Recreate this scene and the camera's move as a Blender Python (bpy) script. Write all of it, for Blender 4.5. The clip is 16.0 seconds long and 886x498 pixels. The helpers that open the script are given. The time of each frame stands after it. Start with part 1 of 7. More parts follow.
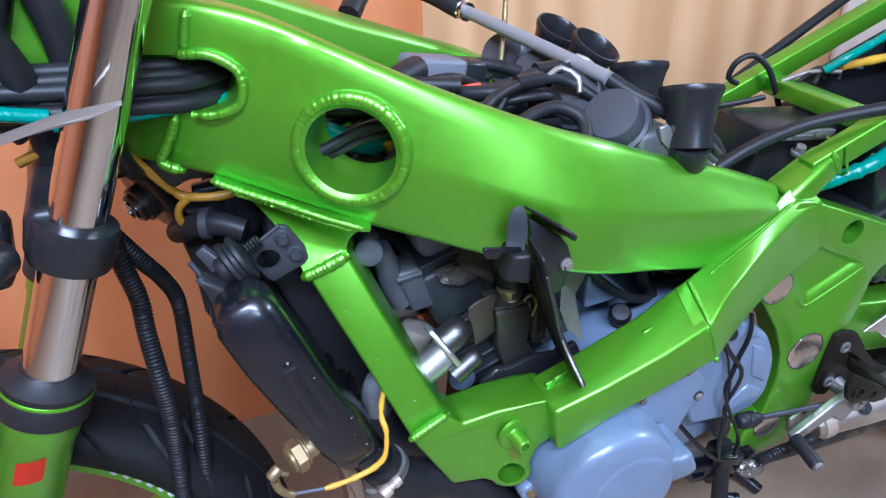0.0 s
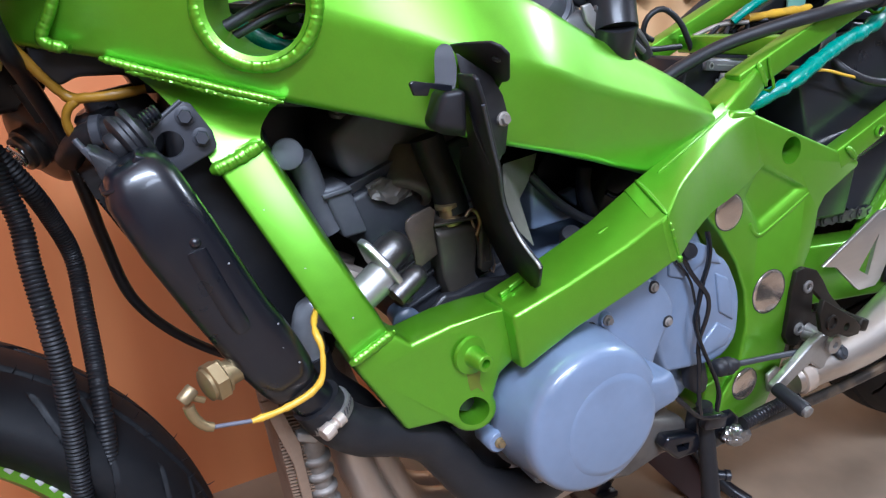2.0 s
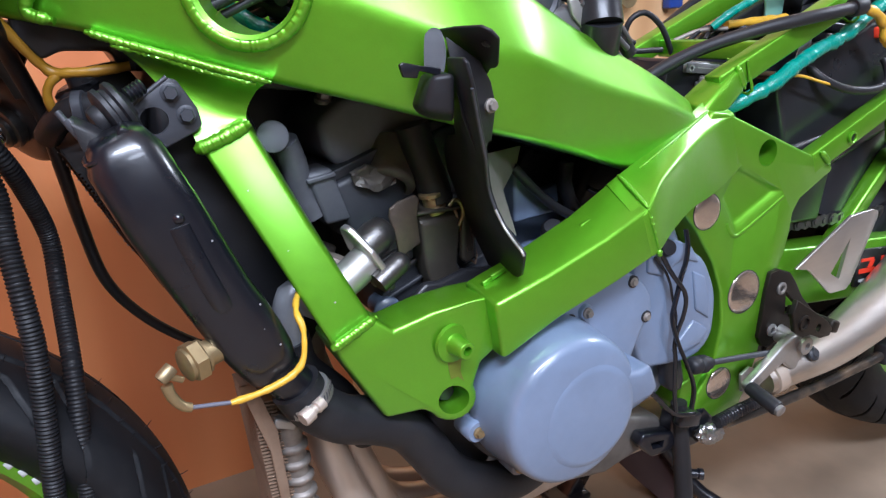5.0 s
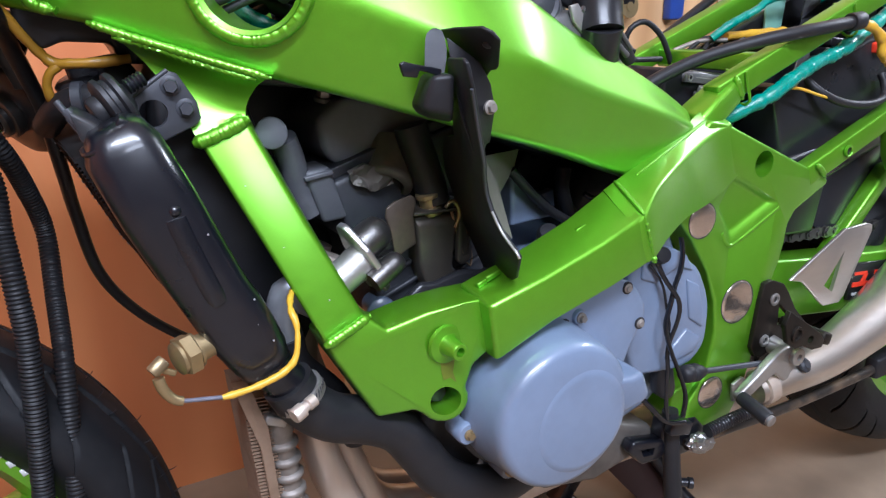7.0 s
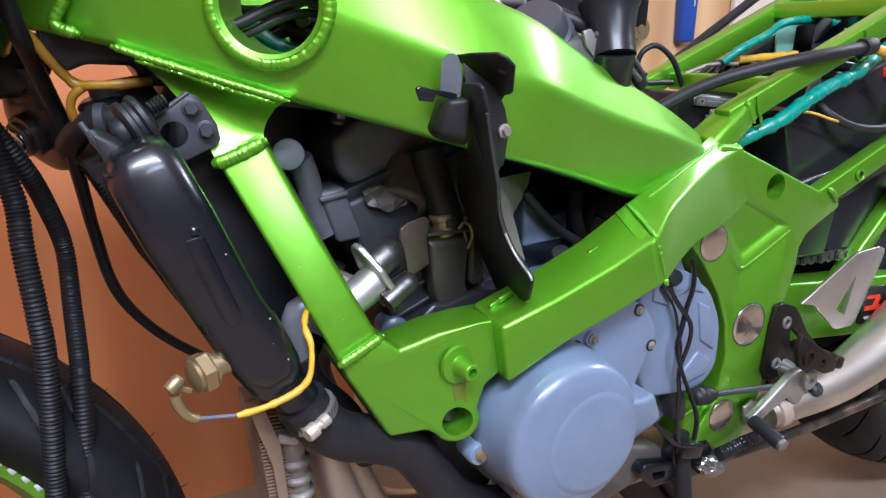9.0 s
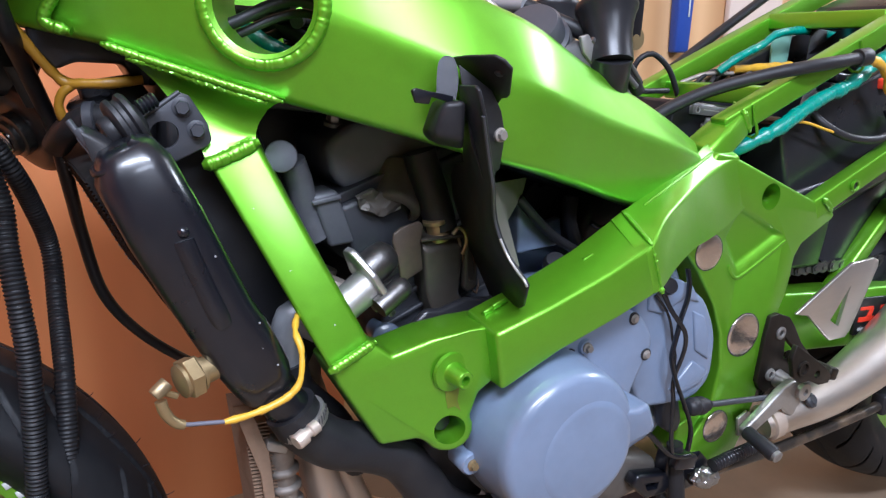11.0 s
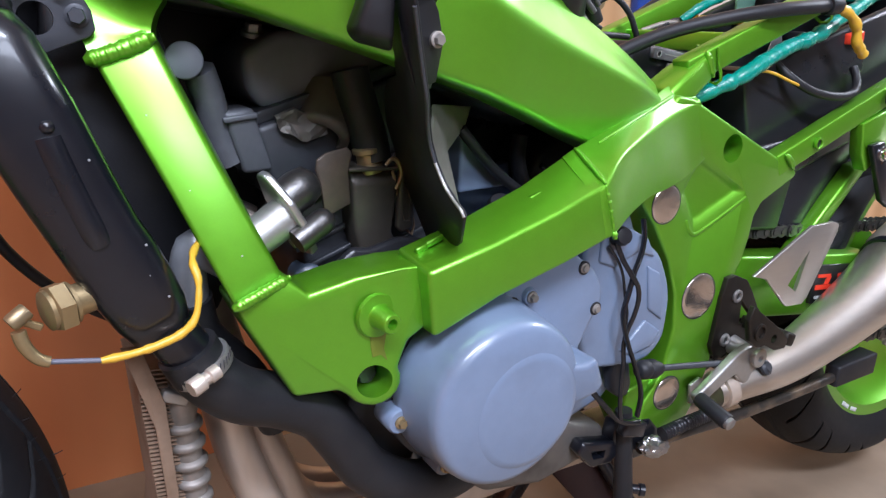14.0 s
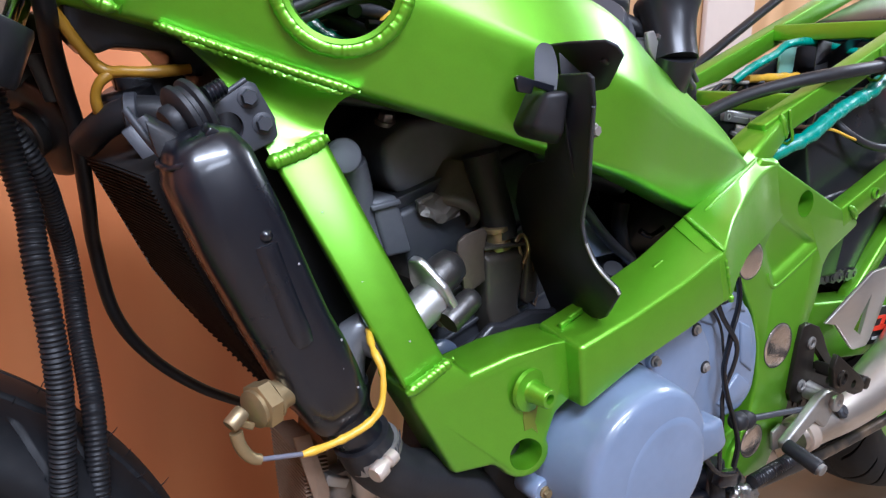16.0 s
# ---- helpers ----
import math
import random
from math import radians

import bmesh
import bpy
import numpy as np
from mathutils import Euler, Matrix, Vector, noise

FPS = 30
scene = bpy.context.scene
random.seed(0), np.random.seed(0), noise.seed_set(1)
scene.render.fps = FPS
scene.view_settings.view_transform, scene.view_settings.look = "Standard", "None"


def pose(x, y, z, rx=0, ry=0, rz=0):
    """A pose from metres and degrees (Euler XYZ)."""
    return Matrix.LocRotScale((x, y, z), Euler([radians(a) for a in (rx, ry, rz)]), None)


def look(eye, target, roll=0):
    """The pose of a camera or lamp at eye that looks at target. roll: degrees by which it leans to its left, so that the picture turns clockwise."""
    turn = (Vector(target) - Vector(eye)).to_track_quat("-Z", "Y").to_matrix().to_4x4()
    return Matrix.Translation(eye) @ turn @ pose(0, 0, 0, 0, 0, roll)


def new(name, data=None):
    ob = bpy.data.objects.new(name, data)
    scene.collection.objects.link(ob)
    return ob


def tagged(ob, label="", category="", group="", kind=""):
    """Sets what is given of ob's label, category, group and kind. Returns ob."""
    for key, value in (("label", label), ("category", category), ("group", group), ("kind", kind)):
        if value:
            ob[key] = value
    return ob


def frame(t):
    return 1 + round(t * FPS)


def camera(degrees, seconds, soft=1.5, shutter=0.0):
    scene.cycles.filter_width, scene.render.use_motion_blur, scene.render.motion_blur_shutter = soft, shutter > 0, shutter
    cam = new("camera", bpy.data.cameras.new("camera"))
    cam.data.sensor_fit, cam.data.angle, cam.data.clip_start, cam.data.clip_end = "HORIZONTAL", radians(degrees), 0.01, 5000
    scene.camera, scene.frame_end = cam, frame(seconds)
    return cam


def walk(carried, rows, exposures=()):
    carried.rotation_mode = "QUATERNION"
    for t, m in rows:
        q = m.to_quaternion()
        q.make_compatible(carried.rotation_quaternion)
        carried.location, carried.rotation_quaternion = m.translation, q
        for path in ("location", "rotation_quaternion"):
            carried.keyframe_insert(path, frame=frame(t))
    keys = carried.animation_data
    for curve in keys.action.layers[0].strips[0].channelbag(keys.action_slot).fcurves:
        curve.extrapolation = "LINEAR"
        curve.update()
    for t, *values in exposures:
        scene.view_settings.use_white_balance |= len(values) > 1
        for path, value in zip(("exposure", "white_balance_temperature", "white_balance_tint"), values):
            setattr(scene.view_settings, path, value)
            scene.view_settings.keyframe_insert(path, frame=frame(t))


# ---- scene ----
cam = camera(62.85, 16.0, soft=1.3)
PATH = [
    (0, (0.0148, -0.6141, 1.0030), (0.6231, 0.9967, -0.0144), -1.01),
    (0.5, (0.0130, -0.6141, 0.8551), (0.7307, 1.1191, 0.1614), -5.43),
    (1, (-0.0173, -0.6157, 0.8246), (0.8592, 1.0826, 0.2352), -4.03),
    (1.5, (-0.0179, -0.6458, 0.8021), (0.8516, 1.0627, 0.2321), -3.69),
    (2, (0.0006, -0.6382, 0.8069), (0.8394, 1.0545, 0.1504), -4.44),
    (2.5, (-0.0043, -0.6376, 0.8005), (0.8663, 1.0410, 0.1490), -5.29),
    (3, (-0.0087, -0.6415, 0.7984), (0.8576, 1.0418, 0.1534), -4.44),
    (3.5, (-0.0094, -0.6431, 0.7993), (0.8698, 1.0368, 0.1630), -4.16),
    (4, (-0.0119, -0.6420, 0.7970), (0.8662, 1.0386, 0.1611), -3.80),
    (6.5, (-0.0041, -0.6376, 0.7880), (0.9472, 1.0051, 0.1581), -0.70),
    (7, (-0.0104, -0.6408, 0.7879), (0.9118, 1.0229, 0.1701), -0.91),
    (7.5, (-0.0135, -0.6418, 0.7884), (0.8825, 1.0371, 0.1731), -1.15),
    (8, (-0.0135, -0.6438, 0.7923), (0.8794, 1.0427, 0.1936), -1.41),
    (8.5, (-0.0167, -0.6397, 0.7877), (0.8938, 1.0442, 0.2085), -0.80),
    (9, (-0.0151, -0.6428, 0.7919), (0.8929, 1.0451, 0.2204), -0.59),
    (11.5, (-0.0131, -0.6355, 0.7863), (0.9223, 1.0468, 0.2432), 0.29),
    (12, (-0.0128, -0.6365, 0.7862), (0.9241, 1.0457, 0.2456), 0.29),
    (12.5, (-0.0132, -0.6324, 0.7842), (0.9364, 1.0428, 0.2439), 0.36),
    (13, (-0.0041, -0.6334, 0.7875), (0.9618, 1.0325, 0.2472), 0.35),
    (13.5, (-0.0011, -0.6326, 0.7872), (1.0065, 1.0066, 0.2416), 0.72),
    (14, (0.0280, -0.6037, 0.7349), (1.0538, 1.0115, 0.1527), 2.67),
    (14.5, (0.0094, -0.6081, 0.7141), (0.9951, 1.0177, 0.0933), 4.10),
    (15, (-0.0227, -0.6000, 0.7320), (0.9625, 1.0315, 0.1258), 1.59),
    (15.5, (-0.0632, -0.5594, 0.7562), (0.9868, 1.0640, 0.2442), 0.61),
    (16, (-0.0746, -0.5525, 0.7636), (1.0189, 1.0516, 0.2827), 0.75),
]
walk(cam, [(t, look(eye, target, roll)) for t, eye, target, roll in PATH], [(0, -0.05, 4950, 13), (1.0, 0.0, 5000, 13), (1.9, 0.0, 5400, 14), (2.6, 0.0, 5680, 15), (13.6, 0.0, 5680, 16), (14.4, -0.05, 5850, 18), (15.2, 0.0, 5700, 17), (16, 0.0, 5620, 16)])

FLOOR = 0.08      # height of the concrete
YC = -0.055       # the motorcycle's middle plane
WALL = 0.42       # plywood wall behind it

# ---- world and light ----
world = bpy.data.worlds.new("world")
scene.world = world
world.use_nodes = True
world.node_tree.nodes["Background"].inputs["Color"].default_value = (0.9, 0.95, 1.0, 1)
world.node_tree.nodes["Background"].inputs["Strength"].default_value = 0.065
scene.view_settings.exposure = 0.0


def tube_light(name, eye, target, length, width, watts, colour):
    lamp = bpy.data.lights.new(name, "AREA")
    lamp.shape, lamp.size, lamp.size_y, lamp.energy, lamp.color = "RECTANGLE", length, width, watts, colour
    ob = new(name, lamp)
    ob.matrix_world = look(eye, target)
    return ob


tube_light("ceiling_tube_light", (-0.30, -1.60, 2.42), (0.2, -0.2, 0.7), 1.5, 0.28, 94, (0.95, 1.0, 1.06))
tube_light("wall_tube_light", (0.16, -3.1, 2.30), (0.1, -0.2, 0.65), 1.3, 0.5, 38, (0.95, 1.0, 1.05))
tube_light("rear_tube_light", (3.20, -0.60, 2.25), (0.45, -0.2, 0.7), 1.2, 0.3, 50, (0.97, 1.0, 1.0))


# ---- materials ----
def mat(name, colour, rough=0.5, metal=0.0, coat=0.0, grain=60.0, vary=0.12, bump=0.1, stretch=(1, 1, 1), dirt=None, dirt_amount=0.0, spec=0.5, coat_rough=0.08, coat_ior=1.5):
    m = bpy.data.materials.new(name)
    m.use_nodes = True
    nt = m.node_tree
    n, l = nt.nodes, nt.links
    b = n["Principled BSDF"]
    tc = n.new("ShaderNodeTexCoord")
    mp = n.new("ShaderNodeMapping")
    mp.inputs["Scale"].default_value = stretch
    l.new(tc.outputs["Object"], mp.inputs["Vector"])
    fine = n.new("ShaderNodeTexNoise")
    fine.inputs["Scale"].default_value, fine.inputs["Detail"].default_value = grain, 6
    broad = n.new("ShaderNodeTexNoise")
    broad.inputs["Scale"].default_value, broad.inputs["Detail"].default_value = grain * 0.12, 4
    l.new(mp.outputs["Vector"], fine.inputs["Vector"])
    l.new(mp.outputs["Vector"], broad.inputs["Vector"])
    ramp = n.new("ShaderNodeMix")
    ramp.data_type = "RGBA"
    ramp.inputs[6].default_value = (*[c * (1 - vary) for c in colour], 1)
    ramp.inputs[7].default_value = (*[min(1, c * (1 + vary)) for c in colour], 1)
    add = n.new("ShaderNodeMath")
    add.operation = "MULTIPLY_ADD"
    add.inputs[1].default_value = 0.5
    l.new(fine.outputs["Fac"], add.inputs[0])
    half = n.new("ShaderNodeMath")
    half.operation = "MULTIPLY"
    half.inputs[1].default_value = 0.5
    l.new(broad.outputs["Fac"], half.inputs[0])
    l.new(half.outputs[0], add.inputs[2])
    l.new(add.outputs[0], ramp.inputs[0])
    out = ramp.outputs[2]
    if dirt:
        edge = n.new("ShaderNodeMapRange")
        edge.inputs["From Min"].default_value, edge.inputs["From Max"].default_value = 0.52, 0.68
        edge.inputs["To Max"].default_value = dirt_amount
        l.new(broad.outputs["Fac"], edge.inputs["Value"])
        mix = n.new("ShaderNodeMix")
        mix.data_type = "RGBA"
        l.new(edge.outputs[0], mix.inputs[0])
        l.new(out, mix.inputs[6])
        mix.inputs[7].default_value = (*dirt, 1)
        out = mix.outputs[2]
    l.new(out, b.inputs["Base Color"])
    rr = n.new("ShaderNodeMapRange")
    rr.inputs["To Min"].default_value, rr.inputs["To Max"].default_value = max(0.02, rough - 0.08), min(1, rough + 0.08)
    l.new(broad.outputs["Fac"], rr.inputs["Value"])
    l.new(rr.outputs[0], b.inputs["Roughness"])
    b.inputs["Metallic"].default_value = metal
    b.inputs["Coat Weight"].default_value = coat
    b.inputs["Coat Roughness"].default_value = coat_rough
    b.inputs["Coat IOR"].default_value = coat_ior
    b.inputs["Specular IOR Level"].default_value = spec
    if bump:
        bp = n.new("ShaderNodeBump")
        bp.inputs["Strength"].default_value, bp.inputs["Distance"].default_value = bump, 0.001
        l.new(fine.outputs["Fac"], bp.inputs["Height"])
        l.new(bp.outputs["Normal"], b.inputs["Normal"])
    return m


GREEN = mat("green_pearl_paint", (0.150, 0.445, 0.011), 0.42, 0.72, 0.8, 900, 0.12, 0.02, coat_rough=0.26, coat_ior=1.55)
BLUE = mat("blue_grey_enamel", (0.165, 0.215, 0.310), 0.34, 0.0, 0.6, 110, 0.13, 0.16, dirt=(0.125, 0.16, 0.225), dirt_amount=0.6, coat_rough=0.14)
BLACK = mat("black_satin_paint", (0.0062, 0.0070, 0.0108), 0.29, 0.0, 0.3, 200, 0.3, 0.06, dirt=(0.02, 0.02, 0.022), dirt_amount=0.12)
PLATE = mat("grey_black_steel", (0.042, 0.044, 0.052), 0.48, 0.1, 0.0, 250, 0.15, 0.06)
FOIL = mat("crumpled_foil", (0.34, 0.33, 0.32), 0.3, 0.9, 0.0, 160, 0.3, 1.0)
GRIME = mat("grimy_dark_casting", (0.075, 0.078, 0.088), 0.55, 0.1, 0.0, 160, 0.35, 0.25, dirt=(0.045, 0.038, 0.03), dirt_amount=0.5)
CONDUIT = mat("matt_black_conduit", (0.0100, 0.0100, 0.0115), 0.5, 0.0, 0.0, 200, 0.2, 0.05, spec=0.28)
PLASTIC = mat("black_plastic", (0.0165, 0.0165, 0.0190), 0.30, 0.0, 0.0, 150, 0.25, 0.05, spec=0.4)
RUBBER = mat("black_rubber", (0.0150, 0.0150, 0.0172), 0.48, 0.0, 0.0, 400, 0.25, 0.12, dirt=(0.026, 0.024, 0.022), dirt_amount=0.3, spec=0.35)
BRACKET = mat("matt_black_bracket", (0.0155, 0.0155, 0.018), 0.46, 0.1, 0.0, 180, 0.3, 0.1, dirt=(0.035, 0.033, 0.032), dirt_amount=0.25, spec=0.35)
TYRE = mat("tyre_rubber", (0.0082, 0.0085, 0.0100), 0.58, 0.0, 0.0, 700, 0.2, 0.08, dirt=(0.024, 0.023, 0.022), dirt_amount=0.15, spec=0.25)
CHROME = mat("chrome", (0.75, 0.75, 0.76), 0.1, 1.0, 0.0, 40, 0.05, 0.0)
STEEL = mat("brushed_steel", (0.62, 0.53, 0.45), 0.42, 0.60, 0.0, 140, 0.12, 0.06, (1, 1, 0.15), dirt=(0.42, 0.32, 0.23), dirt_amount=0.4)
ALLOY = mat("cast_alloy", (0.42, 0.41, 0.39), 0.46, 0.8, 0.0, 220, 0.18, 0.15, dirt=(0.12, 0.10, 0.09), dirt_amount=0.5)
DULL = mat("weathered_alloy", (0.30, 0.27, 0.24), 0.55, 0.6, 0.0, 200, 0.2, 0.2, dirt=(0.12, 0.10, 0.08), dirt_amount=0.6)
ENGINE = mat("dark_engine_paint", (0.028, 0.030, 0.036), 0.52, 0.1, 0.0, 150, 0.35, 0.2, dirt=(0.06, 0.05, 0.04), dirt_amount=0.5)
CAP = mat("polished_cap", (0.74, 0.66, 0.60), 0.20, 0.95, 0.0, 110, 0.15, 0.55, dirt=(0.45, 0.34, 0.25), dirt_amount=0.6)
BRASS = mat("dull_brass", (0.36, 0.27, 0.14), 0.42, 0.75, 0.0, 250, 0.2, 0.15, dirt=(0.20, 0.16, 0.11), dirt_amount=0.6)
YELLOW = mat("yellow_tape", (0.66, 0.38, 0.03), 0.38, 0.0, 0.0, 200, 0.15, 0.3, dirt=(0.30, 0.15, 0.02), dirt_amount=0.5)
OCHRE = mat("ochre_tape", (0.33, 0.165, 0.010), 0.4, 0.0, 0.0, 200, 0.25, 0.3, dirt=(0.08, 0.04, 0.008), dirt_amount=0.6)
GLOSS = mat("glossy_black_sleeve", (0.010, 0.010, 0.012), 0.20, 0.0, 0.0, 150, 0.2, 0.05)
TEAL = mat("teal_tape", (0.004, 0.22, 0.17), 0.28, 0.0, 0.2, 260, 0.35, 0.9)
RED = mat("red_sticker", (0.72, 0.05, 0.02), 0.35, 0.0, 0.0, 200, 0.05, 0.0)
WHITE = mat("white_decal", (0.55, 0.56, 0.54), 0.4, 0.0, 0.0, 200, 0.1, 0.0)
INK = mat("black_decal", (0.012, 0.012, 0.012), 0.35, 0.0, 0.0, 200, 0.05, 0.0)
DUSTY = mat("dusty_beige_metal", (0.22, 0.145, 0.095), 0.75, 0.0, 0.0, 300, 0.2, 0.2, dirt=(0.16, 0.10, 0.06), dirt_amount=0.6)
GREYHOSE = mat("grey_hose", (0.24, 0.24, 0.25), 0.5, 0.0, 0.0, 300, 0.12, 0.1)
BLUETOOL = mat("blue_tool_paint", (0.02, 0.06, 0.30), 0.45, 0.0, 0.0, 100, 0.15, 0.05)
REDJACK = mat("red_jack_paint", (0.026, 0.007, 0.006), 0.5, 0.0, 0.0, 100, 0.25, 0.1)
CONCRETE = mat("garage_concrete", (0.25, 0.185, 0.125), 0.5, 0.0, 0.0, 30, 0.25, 0.25, dirt=(0.13, 0.095, 0.065), dirt_amount=0.7)
PLASTER = mat("grey_plaster", (0.30, 0.295, 0.28), 0.85, 0.0, 0.0, 40, 0.06, 0.2)

WHITEWASH = mat("white_ceiling_paint", (0.62, 0.62, 0.60), 0.85, 0.0, 0.0, 40, 0.05, 0.15)


def wood(name, light, dark, rough, fine=1.0, amount=0.62):
    m = mat(name, light, rough, 0, 0, 60, 0.12, 0.12, (1, 1, 0.06))
    nt = m.node_tree
    n, l = nt.nodes, nt.links
    tc = n.new("ShaderNodeTexCoord")
    mp = n.new("ShaderNodeMapping")
    mp.inputs["Scale"].default_value = (6 * fine, 1, 0.45 * fine)
    l.new(tc.outputs["Object"], mp.inputs["Vector"])
    wave = n.new("ShaderNodeTexWave")
    wave.inputs["Scale"].default_value, wave.inputs["Distortion"].default_value = 0.35, 14
    wave.inputs["Detail"].default_value, wave.inputs["Detail Scale"].default_value = 4, 0.8
    l.new(mp.outputs["Vector"], wave.inputs["Vector"])
    ramp = n.new("ShaderNodeValToRGB")
    ramp.color_ramp.elements[0].color, ramp.color_ramp.elements[1].color = (*dark, 1), (*light, 1)
    l.new(wave.outputs["Fac"], ramp.inputs["Fac"])
    b = n["Principled BSDF"]
    old = b.inputs["Base Color"].links[0].from_socket
    mix = n.new("ShaderNodeMix")
    mix.data_type = "RGBA"
    mix.inputs[0].default_value = amount
    l.new(old, mix.inputs[6])
    l.new(ramp.outputs["Color"], mix.inputs[7])
    l.new(mix.outputs[2], b.inputs["Base Color"])
    return m


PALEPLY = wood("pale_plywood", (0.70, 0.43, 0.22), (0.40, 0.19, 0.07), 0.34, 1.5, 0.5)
PLYWOOD = wood("varnished_plywood", (0.64, 0.235, 0.085), (0.49, 0.135, 0.037), 0.46)
PLYWOOD.node_tree.nodes["Principled BSDF"].inputs["Coat Weight"].default_value = 0.3
PLYWOOD.node_tree.nodes["Principled BSDF"].inputs["Coat Roughness"].default_value = 0.42


# ---- building helpers ----
def V(*p):
    return Vector(p)


def part(name, bm, material, parent=None, label="", sharp=46):
    bmesh.ops.recalc_face_normals(bm, faces=bm.faces)
    me = bpy.data.meshes.new(name)
    for f in bm.faces:
        f.smooth = True
    bm.to_mesh(me)
    bm.free()
    me.set_sharp_from_angle(angle=radians(sharp))
    me.materials.append(material)
    ob = new(name, me)
    if parent is not None:
        ob.parent = parent
        ob.matrix_parent_inverse = Matrix.Translation(-parent.location) if parent.type == "EMPTY" else Matrix()
    return tagged(ob, label)


def smooth_path(points, step):
    """Catmull-Rom through the points, at about that step."""
    P = [Vector(p) for p in points]
    if len(P) == 2:
        n = max(1, int((P[1] - P[0]).length / step))
        return [P[0].lerp(P[1], i / n) for i in range(n + 1)]
    Q = [P[0] * 2 - P[1], *P, P[-1] * 2 - P[-2]]
    out = []
    for i in range(1, len(Q) - 2):
        a, b, c, d = Q[i - 1:i + 3]
        n = max(2, int((c - b).length / step))
        for k in range(n):
            t = k / n
            out.append(0.5 * ((2 * b) + (c - a) * t + (2 * a - 5 * b + 4 * c - d) * t * t + (3 * b - a - 3 * c + d) * t ** 3))
    return out + [P[-1]]


def sweep(points, r, n=12, step=0.006, ridge=None, closed=False, flat=1.0, bm=None, caps=True, lumpy=0.0, straight=False):
    """A round rod along a path. ridge: (pitch, depth) for corrugation; lumpy: uneven thickness."""
    bm = bm or bmesh.new()
    if ridge:
        step = min(step, ridge[0] / 4)
    path = [Vector(p) for p in points] if straight else smooth_path(points, step)
    if closed:
        path = path[:-1] if (path[0] - path[-1]).length < 1e-5 else path
    count = len(path)
    rings, run = [], 0.0
    tangent = lambda i: ((path[(i + 1) % count] if closed else path[min(i + 1, count - 1)]) - (path[i - 1] if closed or i else path[0])).normalized()
    t0 = tangent(0)
    side = t0.cross(V(0, 0, 1) if abs(t0.z) < 0.9 else V(0, 1, 0)).normalized()
    for i, p in enumerate(path):
        t = tangent(i)
        side = (side - t * side.dot(t)).normalized()
        up = t.cross(side)
        if i:
            run += (p - path[i - 1]).length
        f = i / max(1, count - 1)
        rad = r[0] + (r[1] - r[0]) * f if isinstance(r, tuple) else r
        if ridge:
            rad += ridge[1] * (0.5 + 0.5 * math.cos(2 * math.pi * run / ridge[0])) - ridge[1]
        if lumpy:
            rad *= 1 + lumpy * (0.65 * noise.noise(p * 75) + 0.5 * noise.noise(p * 230))
        rings.append([bm.verts.new(p + (side * math.cos(a) * flat + up * math.sin(a)) * rad) for a in (2 * math.pi * k / n for k in range(n))])
    pairs = list(zip(rings, rings[1:])) + ([(rings[-1], rings[0])] if closed else [])
    for a, b in pairs:
        for k in range(n):
            bm.faces.new((a[k], a[(k + 1) % n], b[(k + 1) % n], b[k]))
    if caps and not closed:
        bm.faces.new(rings[0][::-1])
        bm.faces.new(rings[-1])
    return bm


def lathe(profile, centre, axis, n=32, bm=None):
    """Turns (radius, height) pairs round an axis."""
    bm = bm or bmesh.new()
    axis = Vector(axis).normalized()
    side = axis.orthogonal().normalized()
    up = axis.cross(side)
    rings = []
    for r, h in profile:
        c = Vector(centre) + axis * h
        rings.append([bm.verts.new(c)] if r < 1e-6 else [bm.verts.new(c + (side * math.cos(a) + up * math.sin(a)) * r) for a in (2 * math.pi * k / n for k in range(n))])
    for a, b in zip(rings, rings[1:]):
        for k in range(n):
            q = [a[k % len(a)], a[(k + 1) % len(a)], b[(k + 1) % len(b)], b[k % len(b)]]
            q = [v for i, v in enumerate(q) if v not in q[:i]]
            if len(q) > 2:
                bm.faces.new(q)
    for ring in (rings[0], rings[-1]) if profile[0] != profile[-1] else ():
        if len(ring) > 2:
            bm.faces.new(ring)
    return bm


def bevel(bm, width, segments=2, angle=25):
    edges = [e for e in bm.edges if len(e.link_faces) == 2 and e.calc_face_angle() > radians(angle)]
    bmesh.ops.bevel(bm, geom=edges, offset=width, segments=segments, affect="EDGES", profile=0.5, clamp_overlap=True)
    return bm


def solid(loop, depth, width=0.002, segments=2):
    """A plate whose outer rim is the loop of places; depth: the way to its back."""
    bm = bmesh.new()
    front = [bm.verts.new(p) for p in loop]
    back = [bm.verts.new(Vector(p) + Vector(depth)) for p in loop]
    bm.faces.new(front)
    bm.faces.new(back[::-1])
    n = len(loop)
    for i in range(n):
        bm.faces.new((front[i], back[i], back[(i + 1) % n], front[(i + 1) % n]))
    bmesh.ops.recalc_face_normals(bm, faces=bm.faces)
    return bevel(bm, width, segments) if width else bm


def slab(xz, y0, y1, width=0.002, segments=2):
    return solid([(x, y0, z) for x, z in xz], (0, y1 - y0, 0), width, segments)


def loft(sections, width=0.0, segments=2, closed=True, angle=25):
    bm = bmesh.new()
    rings = [[bm.verts.new(p) for p in s] for s in sections]
    n = len(rings[0])
    for a, b in zip(rings, rings[1:]):
        for k in range(n):
            bm.faces.new((a[k], a[(k + 1) % n], b[(k + 1) % n], b[k]))
    if closed:
        bm.faces.new(rings[0][::-1])
        bm.faces.new(rings[-1])
    bmesh.ops.recalc_face_normals(bm, faces=bm.faces)
    return bevel(bm, width, segments, angle) if width else bm


